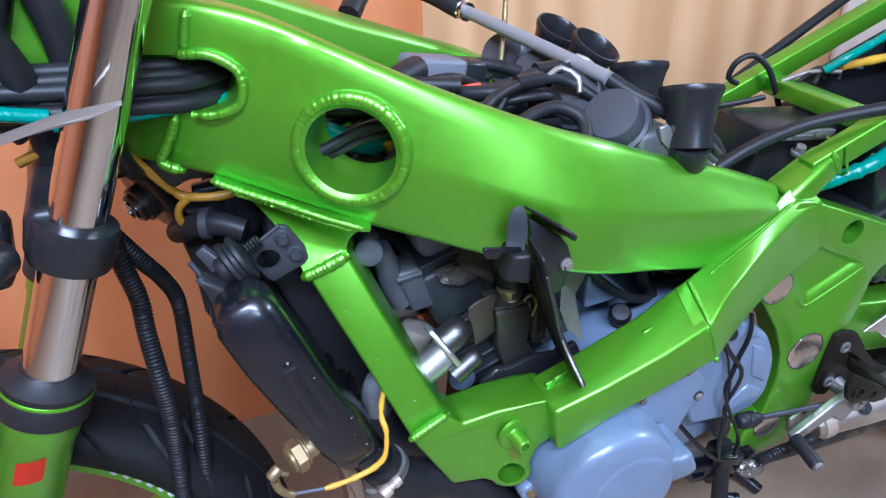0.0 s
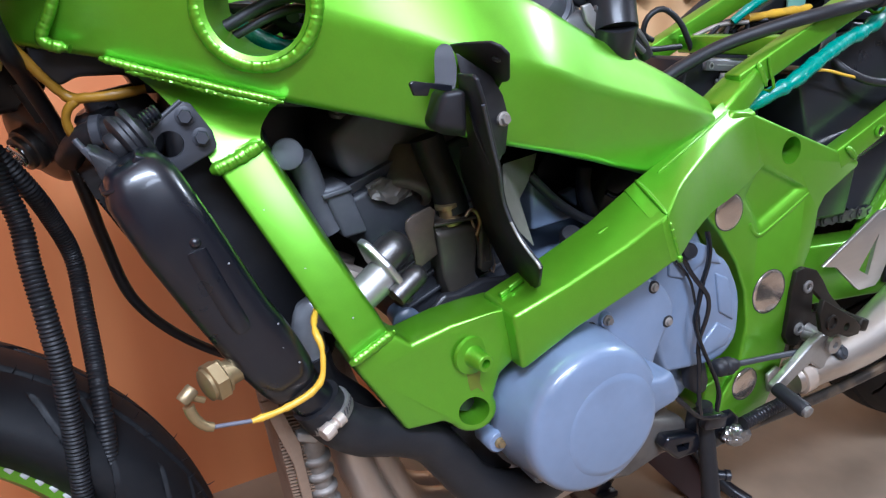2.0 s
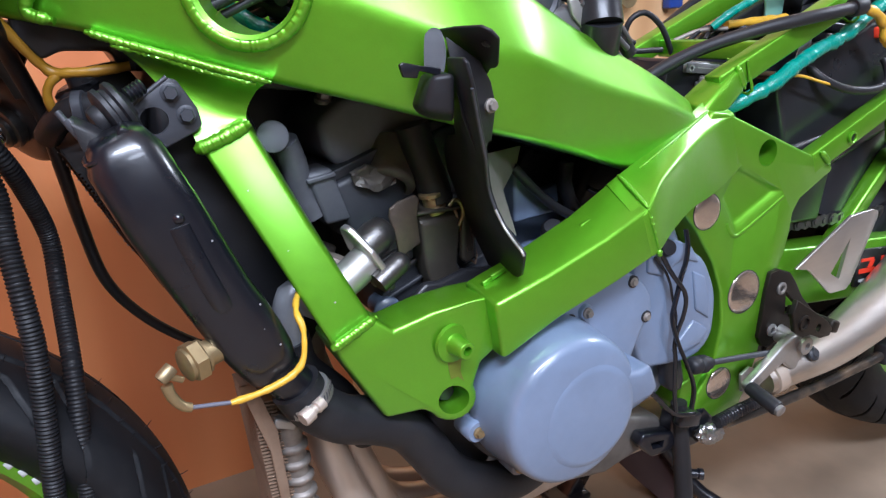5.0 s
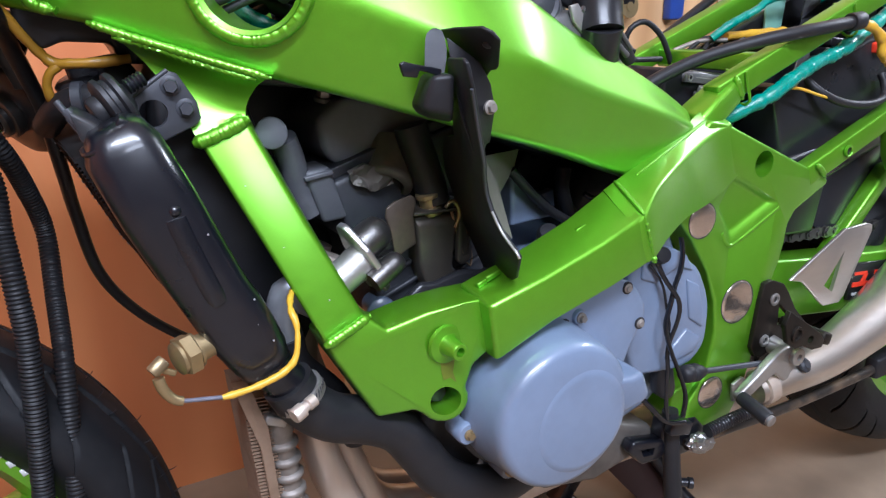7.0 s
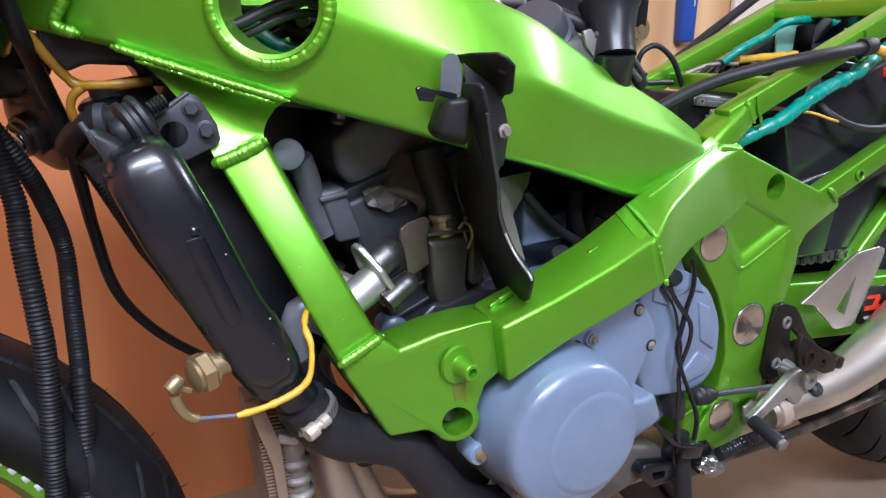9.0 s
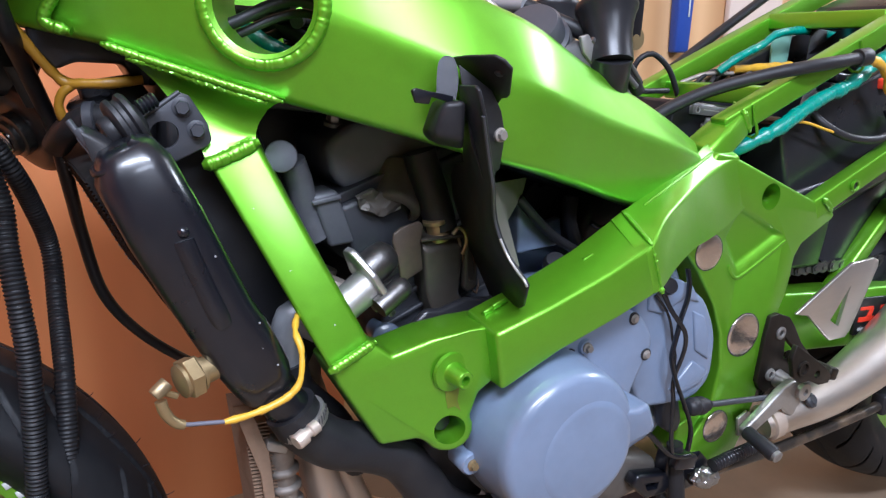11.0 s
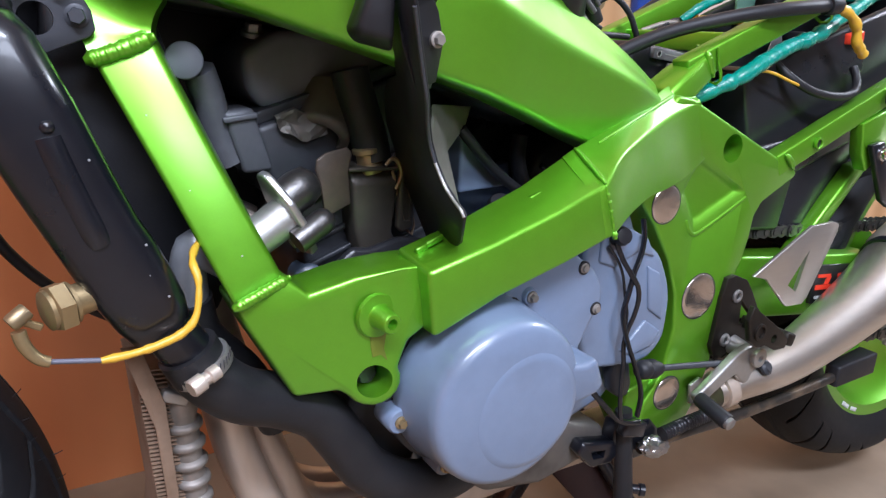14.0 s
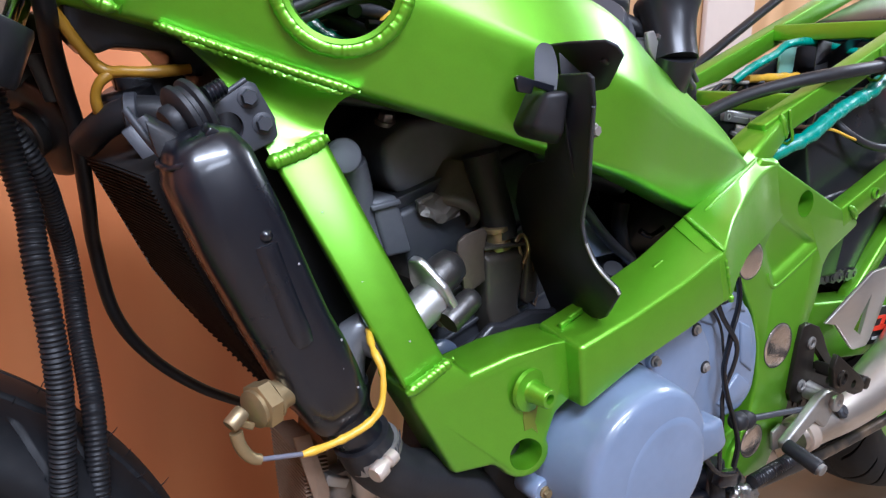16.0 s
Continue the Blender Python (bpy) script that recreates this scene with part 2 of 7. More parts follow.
def block(size, m, width=0.003, segments=2):
    bm = bmesh.new()
    bmesh.ops.create_cube(bm, size=1, matrix=Matrix.Diagonal((*size, 1)))
    bevel(bm, width, segments)
    bm.transform(m)
    return bm


def cut(bm, *tools):
    """The mesh with the tools' volumes taken out of it."""
    me = bpy.data.meshes.new("body")
    bmesh.ops.recalc_face_normals(bm, faces=bm.faces)
    bm.to_mesh(me)
    bm.free()
    ob = new("body", me)
    spare = []
    for t in tools:
        bmesh.ops.recalc_face_normals(t, faces=t.faces)
        tm = bpy.data.meshes.new("tool")
        t.to_mesh(tm)
        t.free()
        to = new("tool", tm)
        mod = ob.modifiers.new("cut", "BOOLEAN")
        mod.operation, mod.solver, mod.object = "DIFFERENCE", "EXACT", to
        spare.append(to)
    bpy.context.view_layer.update()
    got = bpy.data.meshes.new_from_object(ob.evaluated_get(bpy.context.evaluated_depsgraph_get()))
    out = bmesh.new()
    out.from_mesh(got)
    for o in (ob, *spare):
        data = o.data
        bpy.data.objects.remove(o)
        bpy.data.meshes.remove(data)
    bpy.data.meshes.remove(got)
    return out


def hexagon(centre, axis, r, h, bm=None):
    return lathe([(r * 0.9, 0), (r, 0.0008), (r, h - 0.001), (r * 0.88, h)], centre, axis, 6, bm)


def bolt(name, centre, axis, r, h, parent, material, label="", hexed=True, socket=False):
    """A bolt head with a washer flange, under a part."""
    bm = lathe([(r * 1.35, -0.002), (r * 1.35, 0.001), (r * 1.05, 0.0016)], centre, axis, 20)
    if hexed:
        hexagon(Vector(centre) + Vector(axis).normalized() * 0.001, axis, r, h, bm)
    elif socket:
        lathe([(r, 0.001), (r, h - 0.001), (r * 0.9, h), (r * 0.5, h), (r * 0.45, h * 0.4), (0, h * 0.4)], centre, axis, 20, bm)
    else:
        lathe([(r, 0.001), (r, h - 0.001), (r * 0.85, h), (0, h)], centre, axis, 20, bm)
    return part(name, bm, material, parent, label)


def bead(points, r, parent, name="weld", closed=False, pitch=0.0036, depth=0.14, slant=0.9, seed=0.0):
    """A weld seam of uneven, overlapping puddles."""
    path = smooth_path(points, 0.0006)
    if closed:
        path = path[:-1]
    bm, rings, run, count, n = bmesh.new(), [], 0.0, len(path), 14
    side = None
    for i, p in enumerate(path):
        t = ((path[(i + 1) % count] if closed else path[min(i + 1, count - 1)]) - (path[i - 1] if closed or i else path[0])).normalized()
        side = (t.orthogonal() if side is None else side - t * side.dot(t)).normalized()
        up = t.cross(side)
        if i:
            run += (p - path[i - 1]).length
        wide = 1 + 0.12 * noise.noise(p * 60 + V(seed, 0, 0)) + 0.10 * noise.noise(p * 420 + V(0, seed, 0))
        ends = 1.0 if closed else min(1.0, 0.45 + 130 * min(run, abs((count - 1) * 0.0006 - run)))
        ring_ = []
        for k in range(n):
            a = 2 * math.pi * k / n
            d = side * math.cos(a) + up * math.sin(a)
            face = max(0.0, d.dot(V(0.2, -0.95, 0.2)))
            warp = run + pitch * (0.45 * noise.noise(p * 140) + slant * (1 - face) * 0.6)
            step = (warp / pitch) % 1.0
            ripple = depth * (0.35 + 0.9 * abs(noise.noise(V(int(warp / pitch) * 3.7, seed, 1.5)))) * (0.5 + 0.5 * math.cos(math.pi * step))
            ring_.append(bm.verts.new(p + d * r * wide * max(0.3, ends) * (1 - depth + ripple)))
        rings.append(ring_)
    for a, b in list(zip(rings, rings[1:])) + ([(rings[-1], rings[0])] if closed else []):
        for k in range(n):
            bm.faces.new((a[k], a[(k + 1) % n], b[(k + 1) % n], b[k]))
    if not closed:
        bm.faces.new(rings[0][::-1])
        bm.faces.new(rings[-1])
    return part(name, bm, GREEN, parent, "", 80)


def smooth_loft(sections, steps, width, segments=4):
    """A loft that glides from section to section, its long edges rounded."""
    lines = [[Vector(s[k]) for s in sections] for k in range(len(sections[0]))]
    runs = []
    for P in lines:
        Q = [P[0] * 2 - P[1], *P, P[-1] * 2 - P[-2]]
        out = []
        for i in range(1, len(Q) - 2):
            a, b, c, d = Q[i - 1:i + 3]
            for t in (k / steps for k in range(steps)):
                out.append(0.5 * ((2 * b) + (c - a) * t + (2 * a - 5 * b + 4 * c - d) * t * t + (3 * b - a - 3 * c + d) * t ** 3))
        runs.append(out + [P[-1]])
    rings = [[r[i] for r in runs] for i in range(len(runs[0]))]
    bm = loft(rings)
    bm.verts.ensure_lookup_table()
    n = len(sections[0])
    along = [e for e in bm.edges if abs(e.verts[0].index - e.verts[1].index) == n]
    bmesh.ops.bevel(bm, geom=along, offset=width, segments=segments, affect="EDGES", profile=0.5, clamp_overlap=True)
    return bm


# ---- the room ----
def sheet(name, corners, thick, material, label, category=""):
    bm = bmesh.new()
    a = [bm.verts.new(c) for c in corners]
    b = [bm.verts.new(Vector(c) + Vector(thick)) for c in corners]
    bm.faces.new(a)
    bm.faces.new(b[::-1])
    for i in range(4):
        bm.faces.new((a[i], b[i], b[(i + 1) % 4], a[(i + 1) % 4]))
    ob = part(name, bm, material)
    return tagged(ob, label, category or name.split("_")[0], kind="structure")


X0, X1, Y0, TOP = -2.6, 4.2, -3.6, 2.5
sheet("floor", [(X0, Y0, FLOOR), (X1, Y0, FLOOR), (X1, WALL, FLOOR), (X0, WALL, FLOOR)], (0, 0, -0.1), CONCRETE, "worn beige concrete garage floor")
# the wall behind has two tones, paler east of the seam
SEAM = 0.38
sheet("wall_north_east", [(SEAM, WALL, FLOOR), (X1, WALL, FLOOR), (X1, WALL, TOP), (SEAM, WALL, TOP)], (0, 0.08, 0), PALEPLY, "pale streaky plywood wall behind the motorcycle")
sheet("wall_north", [(X0, WALL, FLOOR), (SEAM, WALL, FLOOR), (SEAM, WALL, TOP), (X0, WALL, TOP)], (0, 0.08, 0), PLYWOOD, "varnished orange-brown plywood wall behind the motorcycle")
# south and east walls are unseen, added to close the room and bounce light
sheet("wall_south", [(X0, Y0, FLOOR), (X1, Y0, FLOOR), (X1, Y0, TOP), (X0, Y0, TOP)], (0, -0.1, 0), PLASTER, "unseen grey wall added to close the room")
sheet("wall_east", [(X1, Y0, FLOOR), (X1, WALL, FLOOR), (X1, WALL, TOP), (X1, Y0, TOP)], (0.1, 0, 0), PLASTER, "unseen grey wall added to close the room")
# unseen west wall, its plywood chosen to warm reflections in the chrome
sheet("wall_west", [(X0, Y0, FLOOR), (X0, WALL, FLOOR), (X0, WALL, TOP), (X0, Y0, TOP)], (-0.1, 0, 0), PLYWOOD, "unseen plywood wall added to warm the reflections")
# unseen ceiling, added white so upward-leaning faces reflect it
sheet("ceiling", [(X0, Y0, TOP), (X1, Y0, TOP), (X1, WALL, TOP), (X0, WALL, TOP)], (0, 0, 0.1), WHITEWASH, "unseen white ceiling added to reflect light down")

# ---- the motorcycle ----
bike = new("motorcycle")
bike.location = (0.45, YC, FLOOR)
tagged(bike, "half-stripped lime-green motorcycle with exposed aluminium frame and engine", "motorcycle")


def mirrored(bm):
    """A copy on the other side of the middle plane."""
    out = bm.copy()
    for v in out.verts:
        v.co.y = 2 * YC - v.co.y
    bmesh.ops.reverse_faces(out, faces=out.faces)
    return out


# main spars: x, outer y, top z, bottom z, how far the upper face leans in
SPAR = [
    (-0.075, -0.078, 0.925, 0.826, 0.0), (-0.03, -0.092, 0.918, 0.800, 0.0), (0.03, -0.121, 0.909, 0.785, 0.0),
    (0.075, -0.144, 0.898, 0.769, 0.2), (0.125, -0.170, 0.875, 0.750, 0.3), (0.175, -0.194, 0.851, 0.735, 0.5), (0.225, -0.215, 0.830, 0.719, 0.9),
    (0.265, -0.225, 0.814, 0.706, 1.0), (0.305, -0.225, 0.799, 0.694, 1.0), (0.36, -0.210, 0.774, 0.675, 1.0), (0.42, -0.195, 0.750, 0.653, 1.0),
    (0.48, -0.181, 0.724, 0.632, 0.9), (0.535, -0.162, 0.698, 0.612, 0.7),
]


def spar_mesh():
    path = smooth_path([(x, y, zt) for x, y, zt, _, _ in SPAR], 0.012)
    xs = [s[0] for s in SPAR]
    sections = []
    for p in path:
        zb = float(np.interp(p.x, xs, [s[3] for s in SPAR]))
        k = float(np.interp(p.x, xs, [s[4] for s in SPAR]))
        h = p.z - zb
        o = p.y
        fold = zb + h * float(np.interp(p.x, [0.15, 0.33, 0.40, 0.467, 0.535], [0.50, 0.545, 0.61, 0.70, 0.80]))
        sections.append([(p.x, o + 0.010, zb), (p.x, o, fold), (p.x, o + 0.001 + 0.017 * k, p.z - 0.012), (p.x, o + 0.005 + 0.021 * k, p.z + 0.001), (p.x, o + 0.05, p.z - 0.003), (p.x, o + 0.056, zb + 0.5 * h), (p.x, o + 0.05, zb)])
    bm = loft(sections)
    long_edges = [e for e in bm.edges if abs(e.verts[0].co.x - e.verts[1].co.x) > 1e-4]
    bmesh.ops.bevel(bm, geom=long_edges, offset=0.006, segments=4, affect="EDGES", profile=0.5, clamp_overlap=True)
    return bm


HOLE, INTO = V(0.119, -0.165, 0.811), V(0.47, 0.88, 0).normalized()
plain = spar_mesh()
far_spar = mirrored(plain)
slot = []
for k in range(24):
    a = 2 * math.pi * k / 24
    slot.append(((0.036 if math.cos(a) > 0 else -0.09) + 0.0195 * math.cos(a), 0.856 + 0.0195 * math.sin(a)))
spar = part("frame_spar", cut(plain, lathe([(0.034, -0.05), (0.034, 0.1)], HOLE, INTO, 40), solid([(x, -0.2, z) for x, z in slot], (0, 0.14, 0), 0)), GREEN, bike, "lime-green boxed aluminium frame spar with a welded round opening")
part("frame_spar", far_spar, GREEN, bike)
part("spar_tube", lathe([(0.0345, -0.004), (0.0345, 0.052), (0.0315, 0.052), (0.0315, -0.002), (0.0345, -0.004)], HOLE, INTO, 48), GREEN, spar)
side_dir = V(-INTO.y, INTO.x, 0)
ring = [HOLE + INTO * 0.0008 + side_dir * (0.0375 * math.cos(a)) + V(0, 0, 0.0375 * math.sin(a)) for a in (2 * math.pi * k / 64 for k in range(64))]
bead(ring + ring[:1], 0.0052, spar, "weld_ring", True, 0.0040, 0.045, 2.2)
bead([(0.020, -0.117, 0.876), (0.040, -0.127, 0.876), (0.055, -0.133, 0.867), (0.058, -0.135, 0.855), (0.053, -0.133, 0.842), (0.038, -0.127, 0.836), (0.024, -0.121, 0.836)], 0.0038, spar, pitch=0.0040, depth=0.07, slant=2.0)

bead([(0.014, -0.1125, 0.836), (0.006, -0.1085, 0.817), (-0.002, -0.1045, 0.803), (0.000, -0.1055, 0.797), (0.012, -0.1115, 0.793)], 0.0044, spar, pitch=0.0046, depth=0.1, slant=1.6, seed=7.0)
bead([(0.032, -0.1205, 0.904), (0.029, -0.119, 0.892), (0.026, -0.1175, 0.877)], 0.0040, spar, pitch=0.0046, depth=0.1, slant=1.6, seed=9.0)

# steering head
part("steering_head", lathe([(0.03, 0), (0.032, 0.004), (0.032, 0.02), (0.028, 0.03), (0.028, 0.13), (0.032, 0.14), (0.032, 0.165), (0.03, 0.17)], (-0.062, YC, 0.79), (0.38, 0, 0.925), 32), GREEN, bike)

# front gusset and down tube, both sides
gusset_rows = [
    [(0.028, -0.121, 0.787), (0.060, -0.139, 0.774), (0.095, -0.156, 0.761), (0.127, -0.172, 0.752)],
    [(0.043, -0.120, 0.776), (0.068, -0.133, 0.762), (0.095, -0.145, 0.750), (0.1195, -0.157, 0.744)],
    [(0.060, -0.126, 0.757), (0.077, -0.133, 0.748), (0.095, -0.140, 0.740), (0.1145, -0.149, 0.733)],
    [(0.072, -0.137, 0.734), (0.084, -0.1395, 0.730), (0.098, -0.143, 0.727), (0.113, -0.148, 0.7255)],
    [(0.0805, -0.1485, 0.7105), (0.090, -0.149, 0.714), (0.100, -0.150, 0.718), (0.1125, -0.151, 0.722)]]
columns = [smooth_path([row[k] for row in gusset_rows], 0.004) for k in range(4)]
least = min(len(c) for c in columns)
fine_rows = [smooth_path([c[round(i * (len(c) - 1) / (least - 1))] for c in columns], 0.005) for i in range(least)]
across = min(len(r) for r in fine_rows)
g = bmesh.new()
sides = []
for back in (V(0, 0, 0), V(0.010, 0.035, 0)):
    sides.append([[g.verts.new(r[round(k * (len(r) - 1) / (across - 1))] + back) for k in range(across)] for r in fine_rows])
for grid in sides:
    for u, w in zip(grid, grid[1:]):
        for k in range(across - 1):
            g.faces.new((u[k], u[k + 1], w[k + 1], w[k]))
rims = [[grid[0] for grid in sides], [grid[-1] for grid in sides], [[r[0] for r in grid] for grid in sides], [[r[-1] for r in grid] for grid in sides]]
for u, w in rims:
    for k in range(len(u) - 1):
        g.faces.new((u[k], u[k + 1], w[k + 1], w[k]))
bmesh.ops.recalc_face_normals(g, faces=g.faces)
part("frame_gusset", mirrored(g), GREEN, bike)
gusset = part("frame_gusset", g, GREEN, bike)
bead([(0.027, -0.1185, 0.786), (0.050, -0.131, 0.777), (0.075, -0.1435, 0.768), (0.1, -0.157, 0.759), (0.127, -0.169, 0.750)], 0.0034, gusset, pitch=0.0044, depth=0.30, slant=3.4)
bead([(0.040, -0.1255, 0.777), (0.058, -0.134, 0.7715), (0.078, -0.144, 0.7635), (0.1, -0.1555, 0.7550), (0.118, -0.1645, 0.749)], 0.0030, gusset, pitch=0.0056, depth=0.34, slant=3.6, seed=4.0)
bead([(0.077, -0.1475, 0.7085), (0.096, -0.149, 0.715), (0.1145, -0.1505, 0.7230)], 0.0058, gusset, pitch=0.0032, depth=0.20, slant=2.2)


down = loft([
    [(0.078, -0.1445, 0.716), (0.111, -0.148, 0.728), (0.121, -0.108, 0.728), (0.09, -0.106, 0.716)],
    [(0.110, -0.173, 0.641), (0.141, -0.1735, 0.654), (0.150, -0.132, 0.654), (0.121, -0.132, 0.641)],
    [(0.1405, -0.2, 0.568), (0.173, -0.198, 0.58), (0.18, -0.156, 0.58), (0.15, -0.156, 0.568)],
], 0.0035, 3)
part("down_tube", mirrored(down), GREEN, bike)
down_tube = part("down_tube", down, GREEN, bike, "lime-green boxed down tube with weld seams")
for x, y, z, r in ((0.1235, -0.1750, 0.6370, 0.0014), (0.1262, -0.1753, 0.6362, 0.0008), (0.1050, -0.1605, 0.6800, 0.0006), (0.1480, -0.1905, 0.5990, 0.0007)):
    part("paint_chip", lathe([(r, 0), (r * 0.8, 0.0005), (0, 0.0006)], (x, y, z), (0, -1, -0.35), 7), WHITE, down_tube, "pale chip in the paint")
bead([(0.1375, -0.2035, 0.5705), (0.155, -0.2025, 0.5775), (0.174, -0.2005, 0.585)], 0.0044, down_tube, pitch=0.0036, depth=0.2, slant=1.4)

# lower cradle: cast node with its lug, then the rail
LUG = V(0.2255, 0, 0.509)
node_xz = [(0.139, 0.572), (0.172, 0.585), (0.1845, 0.5735), (0.213, 0.5825), (0.242, 0.587), (0.262, 0.588), (0.262, 0.545), (0.248, 0.536)]
node_xz += [(LUG.x + 0.0185 * math.cos(a), LUG.z + 0.0185 * math.sin(a)) for a in (radians(d) for d in range(30, -151, -20))]
node_xz += [(0.203, 0.5045), (0.175, 0.5035), (0.146, 0.556)]
node_y = lambda x: float(np.interp(x, [0.13, 0.175, 0.215, 0.24, 0.26], [-0.2, -0.204, -0.213, -0.220, -0.222]))
node = solid([(x, node_y(x), z) for x, z in node_xz], (0, 0.04, 0), 0.0035, 3)
far_node = mirrored(node)
cradle = part("cradle_node", cut(node, lathe([(0.0118, -0.05), (0.0118, 0.1)], (LUG.x, -0.2, LUG.z), (0, 1, 0), 32)), GREEN, bike, "green cast lower frame node with mounting lug")
part("cradle_node", far_node, GREEN, bike)
bolt("mounting_bolt", (LUG.x + 0.004, -0.19, LUG.z - 0.004), (0, -1, 0), 0.008, 0.006, cradle, ENGINE)
part("boss", lathe([(0.0155, 0), (0.0145, 0.0025), (0.0085, 0.0035), (0.0075, 0.005), (0.0068, 0.018), (0.006, 0.019), (0.0036, 0.019), (0.0033, 0.012), (0, 0.012)], (0.2265, -0.2155, 0.5565), (0.08, -1, 0), 28), GREEN, cradle)
part("oil_streak", solid([(x, node_y(x) - 0.0003, z) for x, z in ((0.2215, 0.5490), (0.2330, 0.5485), (0.2310, 0.5330), (0.2335, 0.5240), (0.2290, 0.5285), (0.2240, 0.5270), (0.2225, 0.5350))], (0, 0.0006, 0), 0.0), mat("dried_oil", (0.16, 0.22, 0.02), 0.35, 0.3, 0.3, 120, 0.3, 0.1), cradle, "brownish dried oil streak")
rail = loft([
    [(0.252, -0.2345, 0.5865), (0.2585, -0.2345, 0.5415), (0.2585, -0.192, 0.5415), (0.252, -0.192, 0.592)],
    [(0.256, -0.2355, 0.588), (0.263, -0.2355, 0.543), (0.263, -0.192, 0.543), (0.256, -0.192, 0.593)],
    [(0.30, -0.2365, 0.6), (0.31, -0.236, 0.5625), (0.31, -0.192, 0.5625), (0.298, -0.192, 0.606)],
    [(0.355, -0.2365, 0.6175), (0.367, -0.236, 0.579), (0.367, -0.19, 0.579), (0.352, -0.192, 0.627)],
    [(0.3972, -0.2350, 0.6335), (0.4105, -0.2362, 0.5945), (0.420, -0.186, 0.594), (0.402, -0.188, 0.65)],
], 0.003, 3)
part("cradle_rail", mirrored(rail), GREEN, bike)
lower_rail = part("cradle_rail", rail, GREEN, bike, "lime-green lower frame rail over the engine covers")
bead([(0.403, -0.192, 0.6525), (0.3995, -0.215, 0.6435), (0.3972, -0.2345, 0.6340)], 0.0024, lower_rail, pitch=0.0026, depth=0.25, slant=0.8)
bead([(0.3975, -0.2347, 0.6325), (0.4015, -0.2357, 0.621), (0.406, -0.2362, 0.608), (0.4105, -0.2360, 0.5945)], 0.0021, lower_rail, pitch=0.0062, depth=0.45, slant=0.3)
bead([(0.4095, -0.2360, 0.5975), (0.4115, -0.2358, 0.5925)], 0.0040, lower_rail, pitch=0.004)
for cx, cz, n in ((0.3555, 0.6225, 0.011), (0.272, 0.5990, 0.014), (0.262, 0.5945, 0.009)):
    part("tab", block((n, 0.004, 0.0045), pose(cx, -0.208, cz, 0, -18, 4), 0.001), GREEN if n < 0.015 else BLACK, lower_rail)

# pivot casting
arm = smooth_loft([
    [(0.3850, -0.2340, 0.6285), (0.3990, -0.2352, 0.5915), (0.410, -0.186, 0.592), (0.392, -0.190, 0.647)],
    [(0.3980, -0.2350, 0.6335), (0.4110, -0.2362, 0.5945), (0.420, -0.186, 0.594), (0.404, -0.190, 0.653)],
    [(0.4195, -0.2240, 0.6492), (0.4450, -0.2190, 0.6030), (0.452, -0.178, 0.603), (0.433, -0.182, 0.6605)],
    [(0.4548, -0.2075, 0.6590), (0.4878, -0.1980, 0.6085), (0.492, -0.165, 0.609), (0.4705, -0.176, 0.6735)],
    [(0.5040, -0.1845, 0.6668), (0.5290, -0.1790, 0.6080), (0.533, -0.150, 0.609), (0.512, -0.163, 0.6880)],
    [(0.5450, -0.1690, 0.6755), (0.5660, -0.1668, 0.6130), (0.569, -0.145, 0.614), (0.543, -0.150, 0.6960)],
    [(0.5740, -0.1638, 0.6830), (0.5950, -0.1638, 0.6300), (0.596, -0.142, 0.632), (0.570, -0.140, 0.6950)],
], 6, 0.0028, 3)
part("pivot_arm", mirrored(arm), GREEN, bike)
pivot_arm = part("pivot_arm", arm, GREEN, bike)
bead([(0.424, -0.1955, 0.6560), (0.4677, -0.1850, 0.6695), (0.5122, -0.1712, 0.6812), (0.538, -0.1632, 0.6885)], 0.0018, pivot_arm, pitch=0.011, depth=0.06, slant=0.4, seed=3.0)
plate_xz = [(0.545, 0.688), (0.566, 0.6845), (0.735, 0.6115), (0.7405, 0.6075), (0.7375, 0.6015), (0.690, 0.579), (0.681, 0.566), (0.679, 0.545), (0.674, 0.523), (0.654, 0.479), (0.648, 0.413), (0.636, 0.374), (0.62, 0.346), (0.56, 0.346), (0.547, 0.362), (0.553, 0.385), (0.574, 0.41), (0.582, 0.461), (0.576, 0.498), (0.561, 0.533), (0.534, 0.572), (0.516, 0.592), (0.52, 0.66)]
plate = slab(plate_xz, -0.1645, -0.13, 0.004, 3)
far_plate = mirrored(plate)
pocket = loft([[(0.5855, -0.172, 0.5520), (0.6700, -0.172, 0.5910), (0.5835, -0.172, 0.6430), (0.5560, -0.172, 0.6040)], [(0.5885, -0.1655, 0.5575), (0.6620, -0.1655, 0.5930), (0.5850, -0.1655, 0.6360), (0.5640, -0.1655, 0.6010)], [(0.5950, -0.1570, 0.5700), (0.6480, -0.1570, 0.5945), (0.5900, -0.1570, 0.6240), (0.5750, -0.1570, 0.5990)]], 0.003, 3, angle=12)
pivot = part("pivot_plate", cut(plate, pocket, lathe([(0.0138, -0.02), (0.0138, 0.06)], (0.629, -0.1645, 0.6375), (0, 1, 0), 32)), GREEN, bike, "lime-green cast swingarm pivot plate with polished caps")
part("pivot_plate", far_plate, GREEN, bike)
